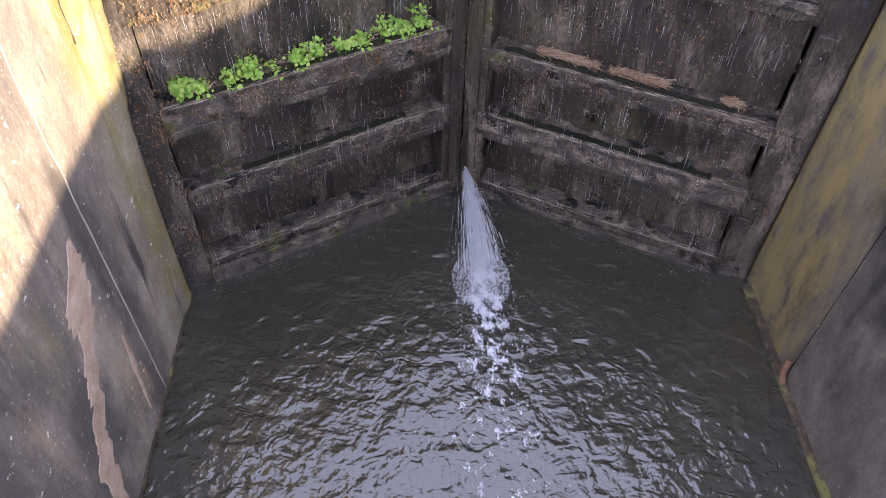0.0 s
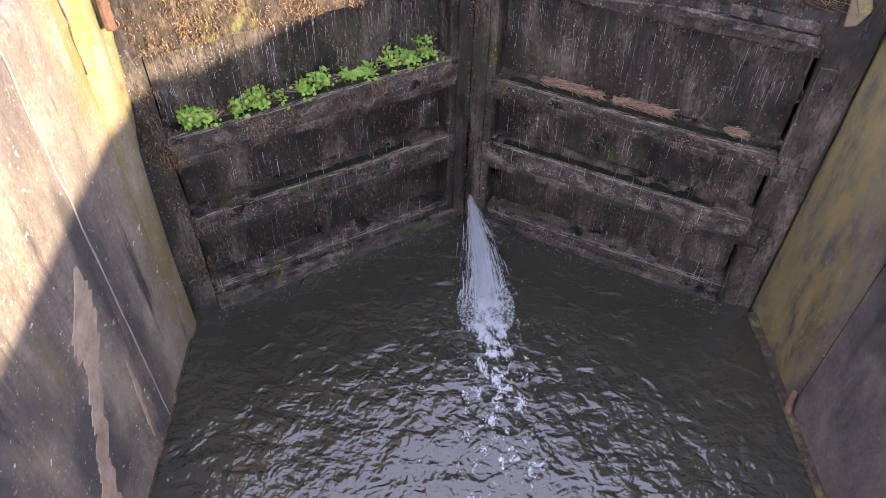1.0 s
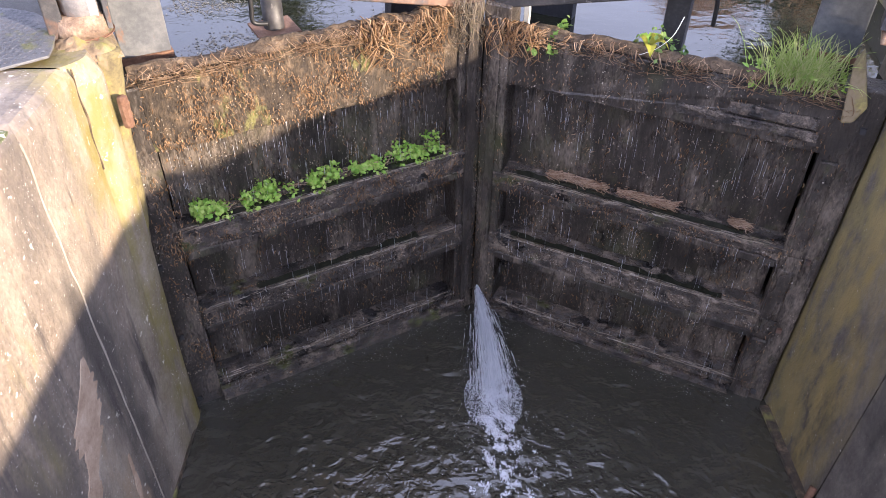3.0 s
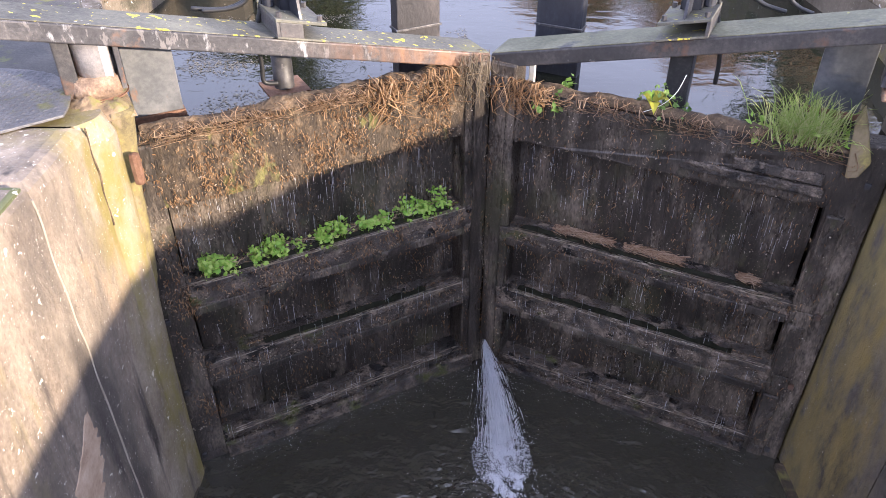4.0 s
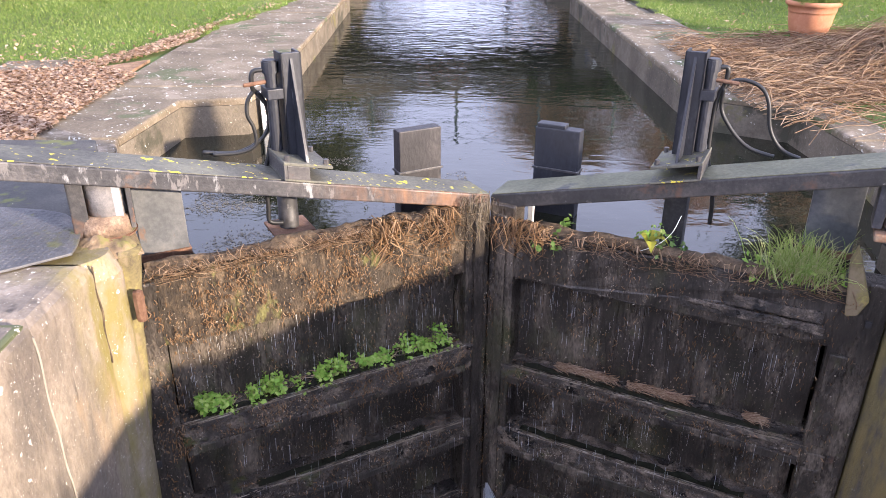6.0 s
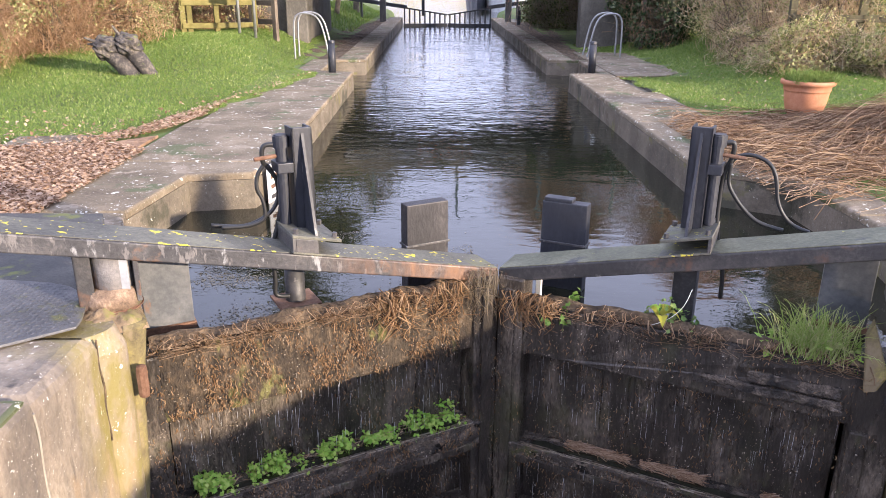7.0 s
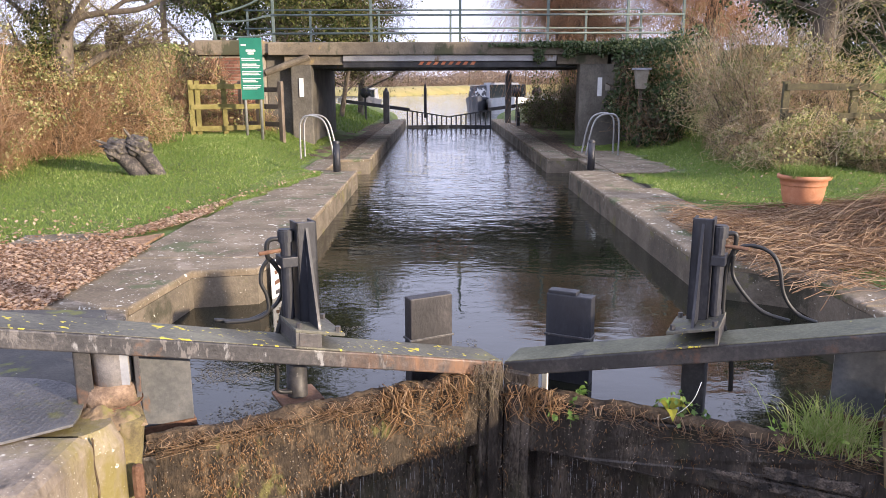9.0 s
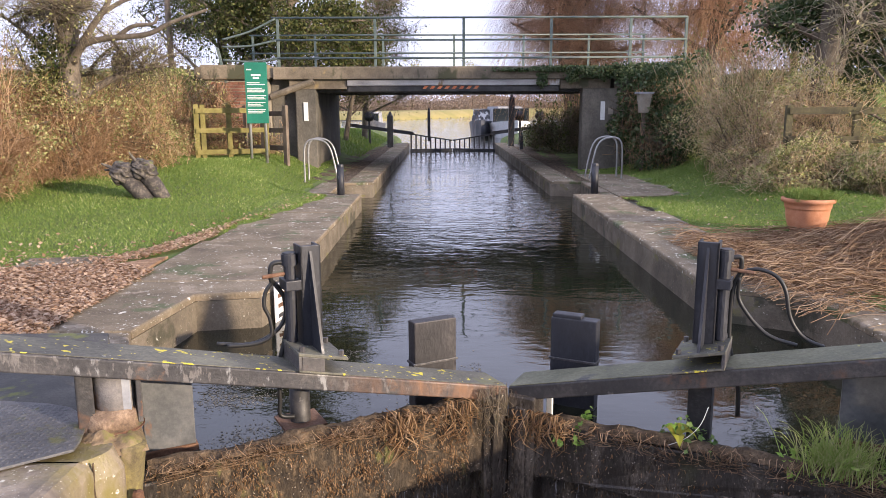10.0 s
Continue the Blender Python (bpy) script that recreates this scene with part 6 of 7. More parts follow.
lawn("grass", 16000, (-8, -2.4, 27, 44), lambda x, y: x < -2.9, "green grass beyond the bridge", (0.06, 0.16))

# leaf litter beside the coping
x, y, z = scatter(90000, -7.5, -2.9, 5.3, 12.5, lambda x, y: (x < -3.05) & ((y < 8.0 - 0.15 * (x + 4.2) + 0.2 * np.sin(3 * x)) | (np.abs(x - np.interp(y, [8, 9, 12], [-3.85, -3.4, -2.8])) < 0.18)))
tagged(leaves("leaf_litter", np.stack([x, y, np.maximum(z, 0.014) + rng.uniform(0.0, 0.03, len(x))], -1), 0.032, L_LITTER, (0, 0, 1), 0.7), "carpet of dry brown fallen leaves", "fallen leaves", kind="stuff")
x, y, z = scatter(16000, -7.5, -2.3, 7.4, 14.5, grass_left)
keep = rng.random(len(x)) < 0.6 * np.exp(-(y - 7.8) / 0.6) + 0.45 * np.exp(-np.abs(x - np.interp(y, [8, 9, 10.8, 12.6, 14.7], [-3.9, -3.4, -2.99, -2.62, -2.25])) / 0.2)
x, y, z = x[keep], y[keep], np.maximum(z[keep], 0.02)
tagged(leaves("leaf_litter", np.stack([x, y, z + rng.uniform(0.01, 0.04, len(x))], -1), 0.034, L_LITTER, (0, 0, 1), 0.6), "dry fallen leaves strewn over the grass edge", "fallen leaves", kind="stuff")
x, y, z = scatter(2600, 3.3, 8.0, 9.6, 16, grass_right)
keep = rng.random(len(x)) < 0.5 * np.exp(-(y - 10.2) / 0.7) + 0.08
x, y, z = x[keep], y[keep], z[keep]
tagged(leaves("leaf_litter", np.stack([x, y, z + rng.uniform(0.01, 0.05, len(x))], -1), 0.035, L_LITTER, (0, 0, 1), 0.6), "dry fallen leaves strewn over the grass edge", "fallen leaves", kind="stuff")
slab = box(-0.42, 0.42, -0.28, 0.28, -0.1, 0.03, 0.015)
slab = obj("paving_slab", slab, M_COPING)
slab.matrix_world = pose(-4.25, 8.2, 0.0, 0, 0, 8)
tagged(slab, "lichen-grey concrete slab sunk in the grass edge", "slab")
bed = obj("pavement_litter", prism([(-3.16, 5.22), (-3.2, 8.6), (-3.7, 8.1), (-4.6, 7.8), (-8.5, 8.2), (-8.5, 5.22)], -0.1, 0.012), M_LITTERBED)
tagged(bed, "trodden brown leaf mould strip", "path", kind="structure")

# cut reeds heaped on the coping
n = 6800
x = rng.uniform(3.1, 8.5, n)
y = np.clip(rng.normal(0, 1.0, n) * 0.9 + 8.2 + 0.25 * (x - 4.5), 6.0, 10.3)
x = np.maximum(x, 2.95 + 0.4 * smoothstep(9, 6, y))
heap = 0.58 * np.exp(-((x - 6.0) / 1.1) ** 2 - ((y - 8.6) / 0.6) ** 2)
b = np.stack([x, y, 0.02 + heap * rng.uniform(0.6, 1.05, n) + 0.03 * rng.random(n)], -1)
a = rng.normal(0.25, 0.7, n) + np.where(rng.random(n) < 0.5, math.pi, 0)
ln = rng.uniform(0.35, 1.1, n)[:, None]
d = np.stack([np.cos(a), np.sin(a), 0 * a], -1) * ln
e = b + d
e[:, 0] = np.maximum(e[:, 0], 2.85)
e[:, 2] = 0.02 + 0.58 * np.exp(-((e[:, 0] - 6.0) / 1.1) ** 2 - ((e[:, 1] - 8.6) / 0.6) ** 2) * rng.uniform(0.5, 1.0, n) + 0.03 * rng.random(n)
mid = (b + e) / 2
mid[:, 2] = np.maximum(b[:, 2], e[:, 2]) * 0.9 + rng.uniform(0, 0.08, n)
P = np.stack([b, (b + mid) / 2 + rng.normal(0, 0.015, (n, 3)), mid, (mid + e) / 2 + rng.normal(0, 0.015, (n, 3)), e], 1)
mx, my = np.meshgrid(np.linspace(3.6, 8.4, 40), np.linspace(6.9, 10.2, 28))
mz = 0.53 * np.exp(-((mx - 6.0) / 1.1) ** 2 - ((my - 8.6) / 0.6) ** 2) - 0.01
mi = np.arange(mx.size).reshape(mx.shape)
mf = np.stack([mi[:-1, :-1], mi[:-1, 1:], mi[1:, 1:], mi[1:, :-1]], -1).reshape(-1, 4)
tagged(from_arrays("reed_mound", np.stack([mx, my, mz], -1).reshape(-1, 3), mf, M_LITTERBED, True), "matted brown core of the reed heap", "reeds", kind="stuff")
tagged(strands("cut_reeds", P, rng.uniform(0.0025, 0.0065, n), L_REED, 0.6), "heap of dry cut reed stems on the coping", "reeds", kind="stuff")

# ---- growth on the gates ----
def leaf_world(side, u, n, z):
    m = np.array(ml if side < 0 else mr)
    s = 1 if side < 0 else -1
    return np.stack([u, s * np.asarray(n), z], -1) @ m[:3, :3].T + m[:3, 3]


def soil(side, z):
    """Silt and rotten leaf mould on the top rail."""
    bm = bmesh.new()
    s = 1 if side < 0 else -1
    U, Nn = np.linspace(0.19, 2.2, 60), np.linspace(-0.115, 0.015, 12)
    grid = []
    for u in U:
        r = []
        for q in Nn:
            edge = min(1, (q + 0.115) / 0.04, (0.015 - q) / 0.05)
            hgt = 0.012 + edge * (0.025 + 0.035 * (noise.noise(Vector((u * 6, q * 9, side))) + 0.4) + 0.015 * noise.noise(Vector((u * 25, q * 25, side))))
            r.append(bm.verts.new((u, s * q, z + hgt)))
        grid.append(r)
    for a, b in zip(grid, grid[1:]):
        for k in range(11):
            bm.faces.new((a[k], a[k + 1], b[k + 1], b[k]))
    bmesh.ops.recalc_face_normals(bm, faces=bm.faces)
    ob = obj("silt_layer", bm, M_SILT, True)
    ob.matrix_world = ml if side < 0 else mr
    return tagged(ob, "silt and leaf mould along the top of the gate", "silt", kind="stuff")


soil(-1, RAILS[-1][0][0])
soil(1, RAILS[1][0][0])


def hanging(name, side, n, u0, u1, z, length, material, label, r=0.004, out=0.05, clump=None):
    u = rng.uniform(u0, u1, n) if clump is None else np.concatenate([rng.normal(c, 0.06, n // len(clump)) for c in clump])
    n = len(u)
    ln = length * rng.uniform(0.3, 1.2, n)
    n0 = rng.uniform(-0.09, 0.0, n)
    n1 = 0.015 + out * rng.random(n)
    z0 = z + rng.uniform(0.0, 0.05, n)
    P = np.stack([leaf_world(side, u, n0, z0), leaf_world(side, u + rng.normal(0, 0.02, n), n1, z0 + 0.02), leaf_world(side, u + rng.normal(0, 0.035, n), n1 + 0.01, z0 - ln * 0.4), leaf_world(side, u + rng.normal(0, 0.05, n), n1 + 0.012, z0 - ln * 0.7), leaf_world(side, u + rng.normal(0, 0.06, n), n1 + 0.005, z0 - ln * rng.uniform(0.75, 1.0, n))], 1)
    return tagged(strands(name, P, rng.uniform(0.6, 1.4, n) * r, material, 0.5), label, "dead plants", kind="stuff")


zt = RAILS[-1][0][0]
hanging("dead_stems", -1, 260, 0.2, 2.2, zt, 0.06, L_REED, "dry brown dead stems hanging over the gate", 0.0022, 0.03)
hanging("dead_fern", -1, 75, 0, 0, zt + 0.02, 0.24, L_DEAD, "limp tuft of dead brown fern", 0.006, 0.07, (0.75, 0.8, 0.4))
hanging("dead_roots", -1, 45, 0.02, 0.25, zt + 0.06, 0.35, L_GREYTWIG, "grey hanging rootlets at the mitre", 0.003, 0.06)
hanging("dead_stems", 1, 160, 0.2, 2.2, RAILS[1][0][0], 0.1, L_REED, "dry brown dead stems along the gate top", 0.003, 0.03)
hanging("dead_fern", 1, 60, 0, 0, RAILS[1][0][0] + 0.02, 0.22, L_DEAD, "limp tuft of dead brown stems", 0.004, 0.06, (0.15, 0.28))
# flakes of dead leaf and shell stuck over the timber
for side, u0, u1, z0, z1, n, nn in ((-1, 0.3, 2.25, -0.62, -0.15, 3000, 0.012), (-1, 0.2, 2.2, -1.42, -1.18, 900, 0.04), (-1, 2.12, 2.3, -2.4, -0.6, 500, 0.03), (1, 0.2, 2.2, -0.66, -0.28, 350, 0.012), (1, 0.2, 2.2, -1.52, -1.36, 350, 0.042), (-1, 0.2, 2.2, -2.06, -1.88, 250, 0.042), (-1, 0.0, 0.2, -2.6, -0.3, 180, 0.025), (1, 0.0, 0.2, -2.6, -0.3, 180, 0.025), (-1, 0.2, 2.1, -2.55, -0.65, 1500, -0.15), (1, 0.2, 2.1, -2.6, -0.68, 1500, -0.15), (-1, 0.2, 2.1, -1.19, -1.17, 350, -0.05), (1, 0.2, 2.1, -1.94, -1.92, 350, -0.05), (1, 0.2, 2.1, -1.37, -1.35, 350, -0.05), (-1, 0.2, 2.1, -1.87, -1.84, 350, -0.05), (1, 2.13, 2.3, -2.6, -0.3, 200, 0.025)):
    n = int(n * 1.5)
    u = rng.uniform(u0, u1, n)
    z = rng.uniform(z0, z1, n)
    ok = np.sin(u * 9 + z * 5) + np.sin(u * 21 - z * 14) + rng.normal(0, 0.8, n) > 0.1
    u, z = u[ok], z[ok]
    n = len(u)
    C = leaf_world(side, u, np.full(n, nn) + rng.uniform(0, 0.01, n), z)
    ln = rng.uniform(0.006, 0.03, n)
    tilt = rng.normal(0, 0.45, n)
    D = leaf_world(side, u + ln * np.sin(tilt), np.full(n, nn) + rng.uniform(0, 0.016, n), z - ln * np.cos(tilt))
    tagged(strands("dead_leaf_flakes", np.stack([C, (C + D) / 2 + rng.normal(0, 0.004, C.shape), D], 1), rng.uniform(0.0015, 0.0045, n), L_DEAD, 0.5), "dead leaf flakes stuck to the wet timber", "leaf flakes", kind="stuff")


# fine pale flecks: shell, grit and wet chips that catch the light on rails, posts and boards
FLECKS = [(sd, 0.2, 2.2, zb, zt, 1300, 0.035) for sd in (-1, 1) for zt, zb in RAILS[sd][1:3]]
FLECKS += [(sd, 0.2, 2.15, RAILS[sd][3][0] - 0.12, RAILS[sd][3][0], 700, 0.03) for sd in (-1, 1)]
FLECKS += [(sd, 0.2, 2.1, RAILS[sd][k + 1][0], RAILS[sd][k][1], 1400, -0.155) for sd in (-1, 1) for k in range(3)]
FLECKS += [(-1, 2.17, 2.4, -2.6, -0.5, 1100, 0.006), (1, 2.17, 2.4, -2.6, -0.4, 260, 0.036), (-1, 0.0, 0.19, -2.6, -0.2, 420, 0.02), (1, 0.0, 0.19, -2.6, -0.2, 420, 0.02), (1, 0.2, 2.15, -0.66, -0.29, 800, 0.006), (-1, 0.2, 2.15, -0.63, -0.17, 1600, 0.006)]
for side, u0, u1, z0, z1, n, nn in FLECKS:
    u, z = rng.uniform(u0, u1, n), rng.uniform(z0, z1, n)
    ok = np.sin(u * 7 + z * 11 + side) + np.sin(u * 25 - z * 9) + rng.normal(0, 0.9, n) > -0.1
    u, z = u[ok], z[ok]
    C = leaf_world(side, u, np.full(len(u), nn) + rng.uniform(0, 0.008, len(u)), z)
    tagged(leaves("pale_flecks", C, rng.uniform(0.003, 0.009, len(u)), L_FLECK, (0, -0.9, 0.4), 0.6), "pale grit and chips stuck to the wet timber", "flecks", kind="stuff")
# wet highlights along the front edges of the rails, laid on as pale strands
for side in (-1, 1):
    for k in (1, 2, 3):
        zt = RAILS[side][k][0]
        n = 260
        u = rng.uniform(0.2, 2.1, n)
        ln = rng.uniform(0.02, 0.12, n)
        q = np.full(n, 0.044 if k < 3 else 0.03) - rng.random(n) ** 2 * 0.05
        P = np.stack([leaf_world(side, u, q, np.full(n, zt + 0.005)), leaf_world(side, u + ln, q, zt + 0.004 + rng.uniform(-0.002, 0.003, n))], 1)
        tagged(strands("edge_glint", P, rng.uniform(0.001, 0.003, n), L_FLECK, 0.6), "pale strands for the wet glint along the rail edge", "silt", kind="stuff")


def weed_row(side, u0, u1, z, n, label, size=0.035, spread=0.05, height=0.07, material=L_CRESS):
    u = rng.uniform(u0, u1, n)
    dens = np.clip(0.45 + 0.4 * np.sin(u * 17.0) + 0.35 * np.sin(u * 41.0 + 1), 0.05, 1)
    u = u[rng.random(n) < dens]
    k = len(u)
    nn = -0.08 + rng.normal(0, spread, k)
    zz = z + height * (0.2 + 1.2 * rng.random(k) ** 1.5) * (0.75 + 0.5 * np.sin(u * 13))
    c0 = leaf_world(side, np.array([(u0 + u1) / 2]), np.array([-0.08]), np.array([z]))[0]
    root = empty("water_weed", pose(*c0), label, "plant")
    C = leaf_world(side, u, nn, zz)
    adopt(leaves("weed_foliage", C, size, material, (0, -0.6, 0.8), 0.45, 1.4), root)
    b = leaf_world(side, u[::2], nn[::2] - 0.02, np.full(len(u[::2]), z - 0.01))
    adopt(strands("weed_tangle", np.stack([b, (b + C[::2]) / 2 + rng.normal(0, 0.008, b.shape), C[::2]], 1), 0.002, material), root)
    for c in root.children:
        tagged(c, kind="stuff")
    return root


zr = RAILS[-1][1][0]
weed_row(-1, 1.0, 2.05, zr, 1700, "bright green leafy weeds growing on the gate rail", 0.024)
weed_row(-1, 0.22, 0.98, zr, 1400, "bright green leafy weeds growing on the gate rail", 0.024)
weed_row(-1, 0.28, 0.42, zr + 0.12, 90, "upright sprig of bright green weed", 0.022)
weed_row(1, 0.3, 0.52, RAILS[1][0][0] - 0.1, 260, "green broad-leaved weed hanging on the gate top", 0.03, 0.07, 0.16, L_WEED)
weed_row(1, 0.95, 1.3, RAILS[1][0][0], 130, "yellow-green weeds on the gate top", 0.026, 0.06, 0.1, L_WEED)
weed_row(1, 1.62, 2.2, RAILS[1][0][0] - 0.03, 420, "small leafy weeds under the grass tuft", 0.032, 0.06, 0.1)

# long grass tuft
n = 420
u = rng.normal(1.92, 0.09, n)
q = rng.normal(-0.06, 0.06, n)
b = leaf_world(1, u, q, np.full(n, RAILS[1][0][0] + 0.01))
fan = np.stack([rng.normal(0, 0.08, n), rng.normal(-0.03, 0.09, n), rng.uniform(0.12, 0.32, n)], -1)
P = np.stack([b, b + fan * 0.4 + np.array([0, 0, 0.03]), b + fan * 0.8, b + fan * 1.1 - np.array([0, 0, 0.06])], 1)
tuft = empty("grass_tuft", pose(*b.mean(0)), "tuft of long green grass on the gate top", "plant")
adopt(strands("foliage", P, 0.003, L_TUFT, 0.2), tuft)

# ---- leaks ----
def drips(side, n, u0, u1, z0, z1, nn, label):
    u = rng.uniform(u0, u1, n)
    za = rng.uniform(z1 + 0.1, z0, n)
    ln = rng.uniform(0.03, 0.16, n)
    P = np.stack([leaf_world(side, u, np.full(n, nn), za), leaf_world(side, u + 0.001, np.full(n, nn + 0.004), za - ln / 2), leaf_world(side, u, np.full(n, nn), za - ln)], 1)
    return tagged(strands("leak_drips", P, 0.0009, L_DRIP, 0.6), label, "water drips", kind="stuff")


for side in (-1, 1):
    drips(side, 120, 0.2, 2.2, -0.6, -1.2, -0.05, "thin threads of leaking water falling past the planks")
    drips(side, 170, 0.2, 2.2, -1.4, -2.7, 0.06, "thin threads of leaking water falling past the planks")

# jet from the mitre: a narrow fan of threads that breaks into drops, a boil where it lands and a foam trail
jet = empty("water_jet", pose(XC, YA - 0.05, -2.6), "white jet of leaking water spraying from the gate mitre", "water jet")


def jet_path(f, ang, rad):
    w = 0.01 + 0.16 * f ** 0.9
    return np.stack([XC + 0.03 + 0.1 * f + np.cos(ang) * rad * w, YA - 0.08 - 1.0 * f, -2.5 + 0.08 * f - 0.34 * f * f + np.sin(ang) * rad * w * 0.7], -1)


n = 2600
ang, rad = rng.uniform(0, 2 * math.pi, n), np.abs(rng.normal(0, 0.5, n))
f0 = rng.random(n) ** 0.8 * 0.85
ln = rng.uniform(0.03, 0.16, n)
P = np.stack([jet_path(f0, ang, rad), jet_path(f0 + ln / 2, ang, rad), jet_path(f0 + ln, ang, rad)], 1)
P[..., 2] = np.maximum(P[..., 2], Z_LOW + 0.005)
adopt(strands("spray", P, rng.uniform(0.0008, 0.0026, n), L_DRIP, 0.3), jet)
n = 5200
f = rng.uniform(0.35, 1.15, n)
C = jet_path(f, rng.uniform(0, 2 * math.pi, n), np.abs(rng.normal(0, 0.75, n)))
C[:, 2] = np.maximum(C[:, 2], Z_LOW + 0.01 * rng.random(n))
tagged(adopt(leaves("spray_mist", C, 0.006, L_DRIP), jet), kind="stuff")
n = 110000
f = rng.random(n) ** 0.8
x = XC + 0.12 + 0.1 * f + rng.normal(0, 1, n) * (0.08 + 0.27 * f)
y = YA - 0.85 - 2.3 * f
cell = np.array([2.4 * noise.noise(Vector((a * 13, b * 9, 2.0))) + 1.5 * noise.noise(Vector((a * 33, b * 24, 5.0))) + 0.9 * noise.noise(Vector((a * 80, b * 60, 9.0))) for a, b in zip(x, y)])
ok = cell + rng.normal(0, 0.45, n) > -0.75 + 2.65 * f ** 0.55 + 0.9 * (np.abs(x - XC - 0.12 - 0.1 * f) / (0.12 + 0.3 * f)) ** 2
C = np.stack([x, y, np.full(n, Z_LOW + 0.004) + 0.05 * rng.random(n) * (1 - f) ** 3], -1)[ok]
tagged(adopt(leaves("foam", C, 0.0055, L_DRIP, (0, 0, 1), 0.85), jet), kind="stuff")
# splash thrown up where the jet lands, and drops flung wide of it
n = 3600
a, q = rng.uniform(0, 2 * math.pi, n), rng.random(n) ** 0.7
C = np.stack([XC + 0.12 + np.cos(a) * (0.02 + 0.2 * q), YA - 1.05 + np.sin(a) * (0.05 + 0.26 * q), Z_LOW + 0.008 + 0.12 * rng.random(n) ** 1.6 * (1 - q ** 2)], -1)
tagged(adopt(leaves("splash", C, 0.007, L_DRIP), jet), kind="stuff")
n = 700
C = np.stack([XC + 0.15 + rng.normal(0, 0.4, n), YA - 1.2 - np.abs(rng.normal(0, 0.6, n)), Z_LOW + 0.006 + 0.05 * rng.random(n) ** 2], -1)
tagged(adopt(leaves("flung_drops", C, 0.0045, L_DRIP), jet), kind="stuff")
# fine bubbles where the leaks fall along the foot of the leaves
n = 700
side_pick = rng.random(n) < 0.5
u, off = rng.uniform(0.1, 2.2, n), 0.06 + np.abs(rng.normal(0, 0.1, n))
C = np.where(side_pick[:, None], leaf_world(-1, u, off, np.full(n, Z_LOW + 0.004)), leaf_world(1, u, off, np.full(n, Z_LOW + 0.004)))
tagged(leaves("leak_bubbles", C, 0.003, L_DRIP, (0, 0, 1), 0.8), "fine bubbles where the leaks fall on the water", "bubbles", kind="stuff")

# ---- debris ----
def straw_mat(side, u0, u1, n, label):
    u = rng.uniform(u0, u1, n)
    nn = rng.normal(-0.09, 0.022, n)
    z = RAILS[side][1][0] + 0.02 + 0.012 * rng.random(n)
    a = rng.normal(0, 0.5, n)
    ln = rng.uniform(0.02, 0.08, n)
    p = leaf_world(side, u, nn, z)
    q = leaf_world(side, u + ln * np.cos(a), nn + ln * np.sin(a), z + rng.uniform(-0.008, 0.008, n))
    return tagged(strands("straw_debris", np.stack([p, (p + q) / 2, q], 1), 0.0025, L_LITTER, 0.8), label, "debris", kind="stuff")


for u0, u1, n in ((0.5, 0.92, 500), (1.02, 1.42, 450), (1.78, 1.9, 160)):
    straw_mat(1, u0, u1, n, "mat of tan straw debris caught on the gate rail")
straw_mat(-1, 0.2, 2.0, 120, "scattered straw on the gate rail")

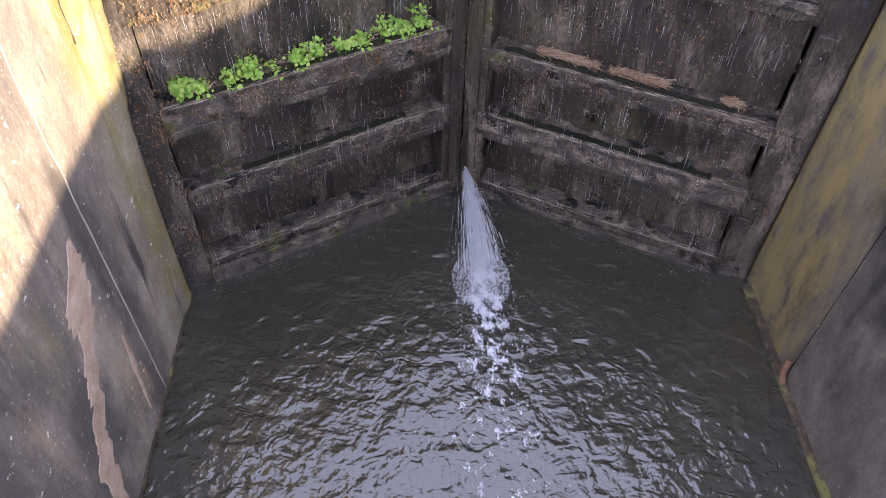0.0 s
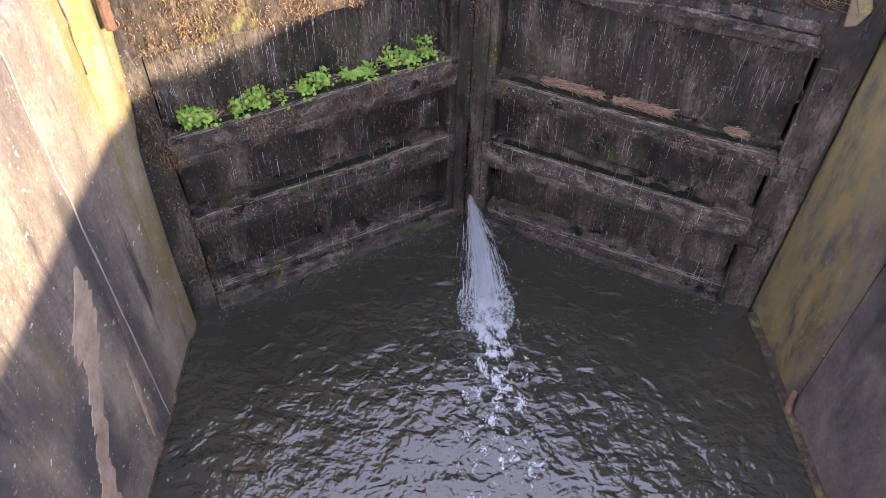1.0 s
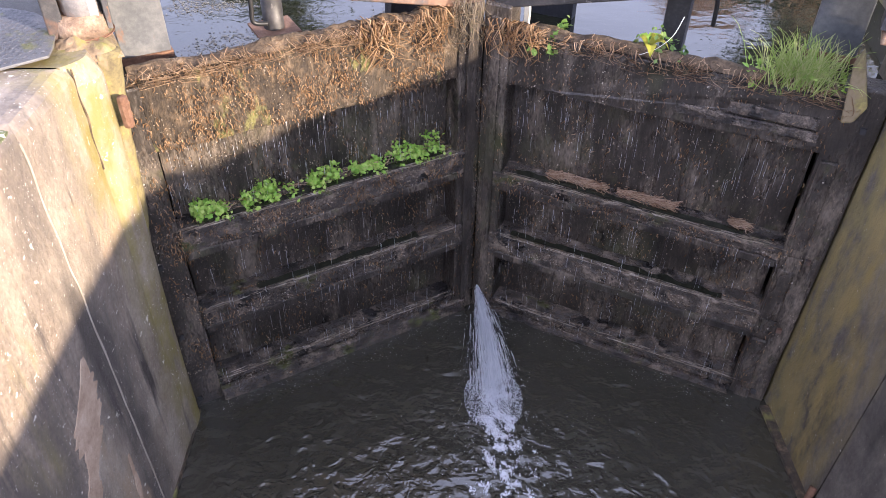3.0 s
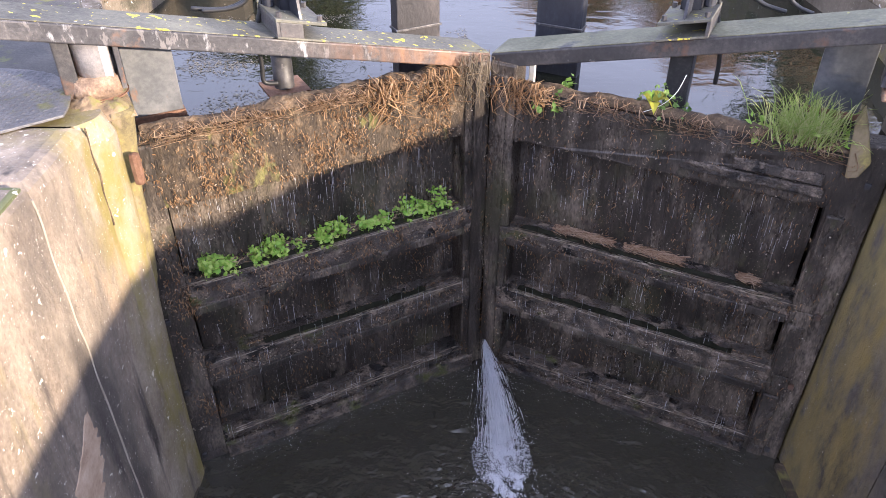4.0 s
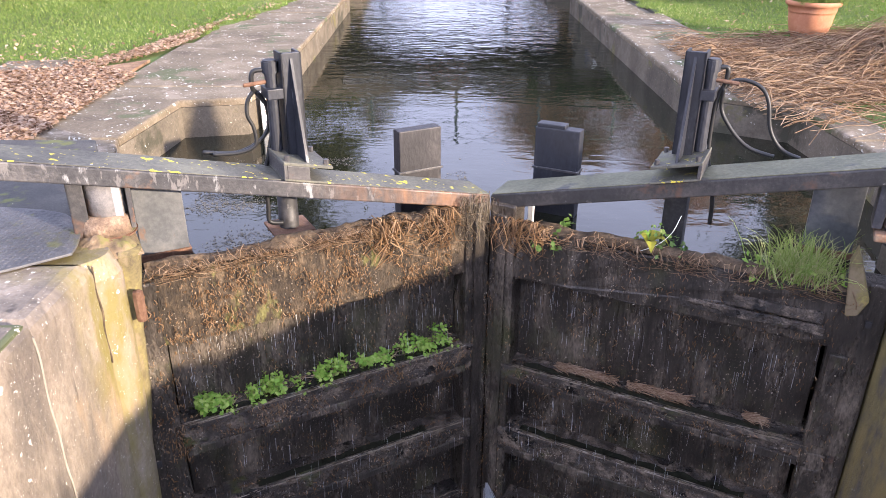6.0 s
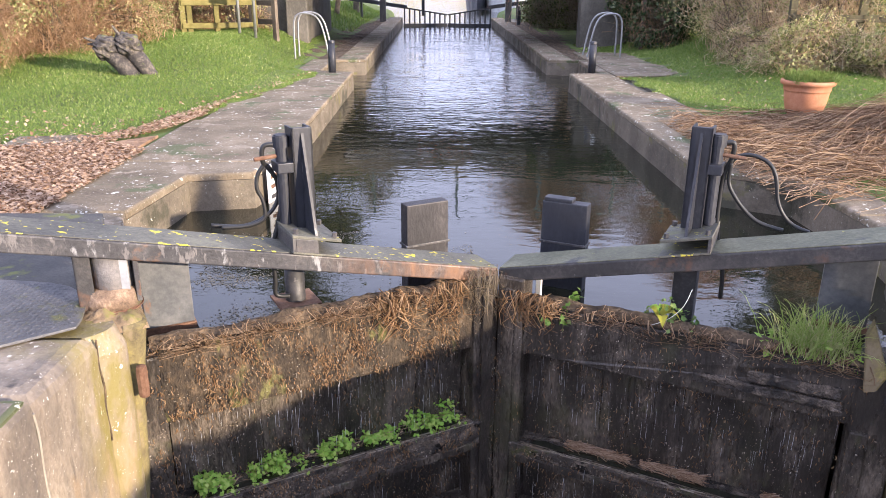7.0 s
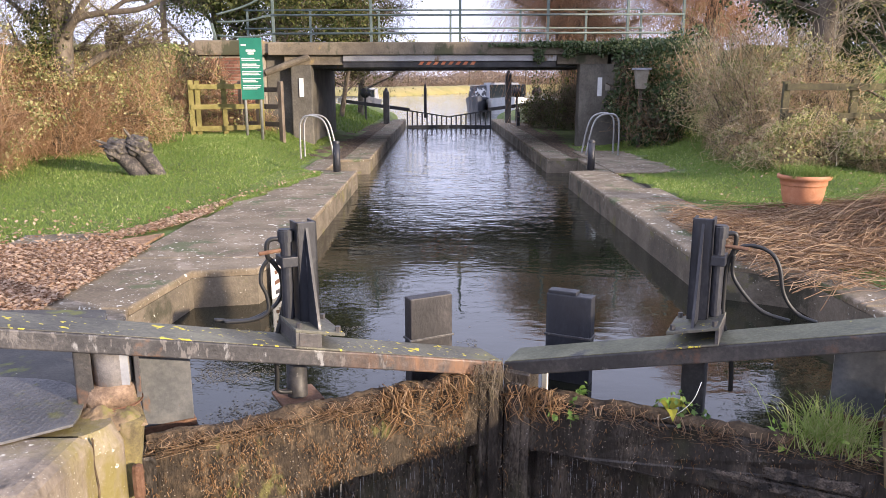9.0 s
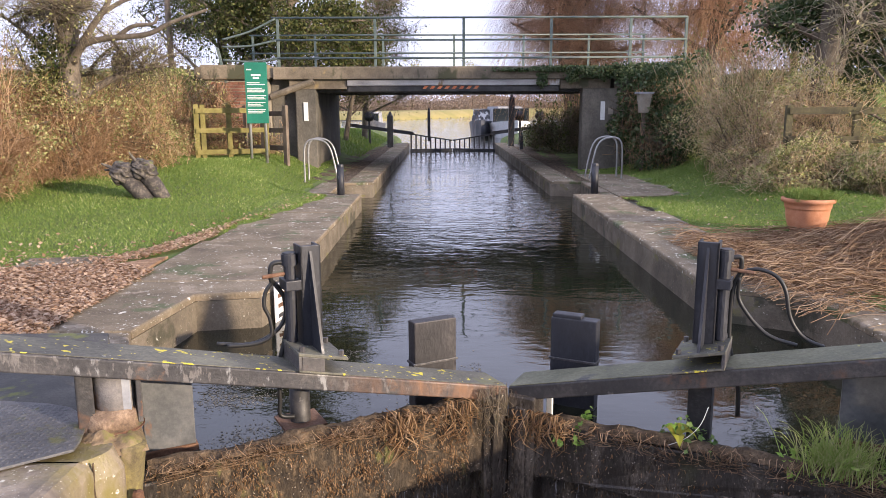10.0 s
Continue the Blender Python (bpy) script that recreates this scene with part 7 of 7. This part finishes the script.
# water lying on a rail
for side, u0, u1, k in ((-1, 0.5, 1.75, 2), (1, 0.3, 1.9, 1), (1, 0.3, 1.9, 2), (-1, 0.3, 2.0, 1)):
    s = 1 if side < 0 else -1
    n0, n1 = -0.1, 0.0
    fb = bmesh.new()
    top, low = [], []
    for j in range(41):
        u = u0 + (u1 - u0) * j / 40
        w = 0.035 * (1 + noise.noise(Vector((u * 9, k, side)))) + 0.01
        zc = RAILS[side][k][0] + 0.014
        top.append(fb.verts.new((u, s * (n1 - w), zc)))
        low.append(fb.verts.new((u, s * (n1 + 0.012), zc)))
    for a, b, c, d in zip(top, top[1:], low[1:], low):
        fb.faces.new((a, b, c, d))
    bmesh.ops.recalc_face_normals(fb, faces=fb.faces)
    film = obj("water_film", fb, M_WATER_HIGH)
    film.matrix_world = ml if side < 0 else mr
    tagged(film, "thin film of water lying along the gate rail", "water film", kind="stuff")

# floating scum above the gates
n = 15000
x = rng.uniform(-1.75, 0.3, n)
y = rng.uniform(4.0, 6.2, n)
ok = (np.sin(x * 5 + y * 3) + np.sin(y * 7 - x * 2) + rng.normal(0, 0.5, n) > 0.7) & (y > 4.95 - 0.53 * (XC - x) + 0.12)
C = np.stack([x, y, np.full(n, Z_HIGH + 0.003)], -1)[ok]
tagged(leaves("floating_scum", C, 0.009, L_SCUM, (0, 0, 1), 0.93, 2.2), "brown leaf scum floating on the canal", "floating debris", kind="stuff")

# pale cord with a knotted end, and broad yellowing dock leaves
cord = obj("cord", tube([mr @ Vector(p) for p in ((1.02, -0.02, -0.27), (1.12, -0.04, -0.2), (1.2, -0.05, -0.1), (1.24, -0.05, 0.02))], 0.002, 6), M_WHITE, True)
tagged(cord, "short pale frayed cord on the gate top", "cord")
dock = empty("dock_plant", mr @ Matrix.Translation((1.06, 0.05, -0.27)), "yellow-green broad-leaved dock plant on the gate top", "plant")
for k in range(9):
    a = rng.uniform(0, 2 * math.pi)
    ln, wd = rng.uniform(0.09, 0.17), rng.uniform(0.02, 0.035)
    lb = bmesh.new()
    rows = []
    for j in range(6):
        f = j / 5
        w = wd * math.sin(math.pi * (0.08 + 0.9 * f))
        z = 0.02 + 0.09 * math.sin(2.2 * f) - 0.05 * f * f
        rows.append([lb.verts.new((ln * f, o * w, z - (0.006 if o == 0 else 0))) for o in (-1, 0, 1)])
    for p, q in zip(rows, rows[1:]):
        for c in range(2):
            lb.faces.new((p[c], p[c + 1], q[c + 1], q[c]))
    bmesh.ops.rotate(lb, matrix=Matrix.Rotation(a, 3, "Z"), verts=lb.verts)
    part("leaf", lb, L_DOCK if k < 6 else L_CRESS, dock)
iron = obj("iron_stub", tube([(2.56, 2.62, -2.8), (2.54, 2.66, -2.68), (2.57, 2.7, -2.6)], 0.025, 8), M_RUST, True)
tagged(iron, "rusted iron stub at the waterline", "iron stub")
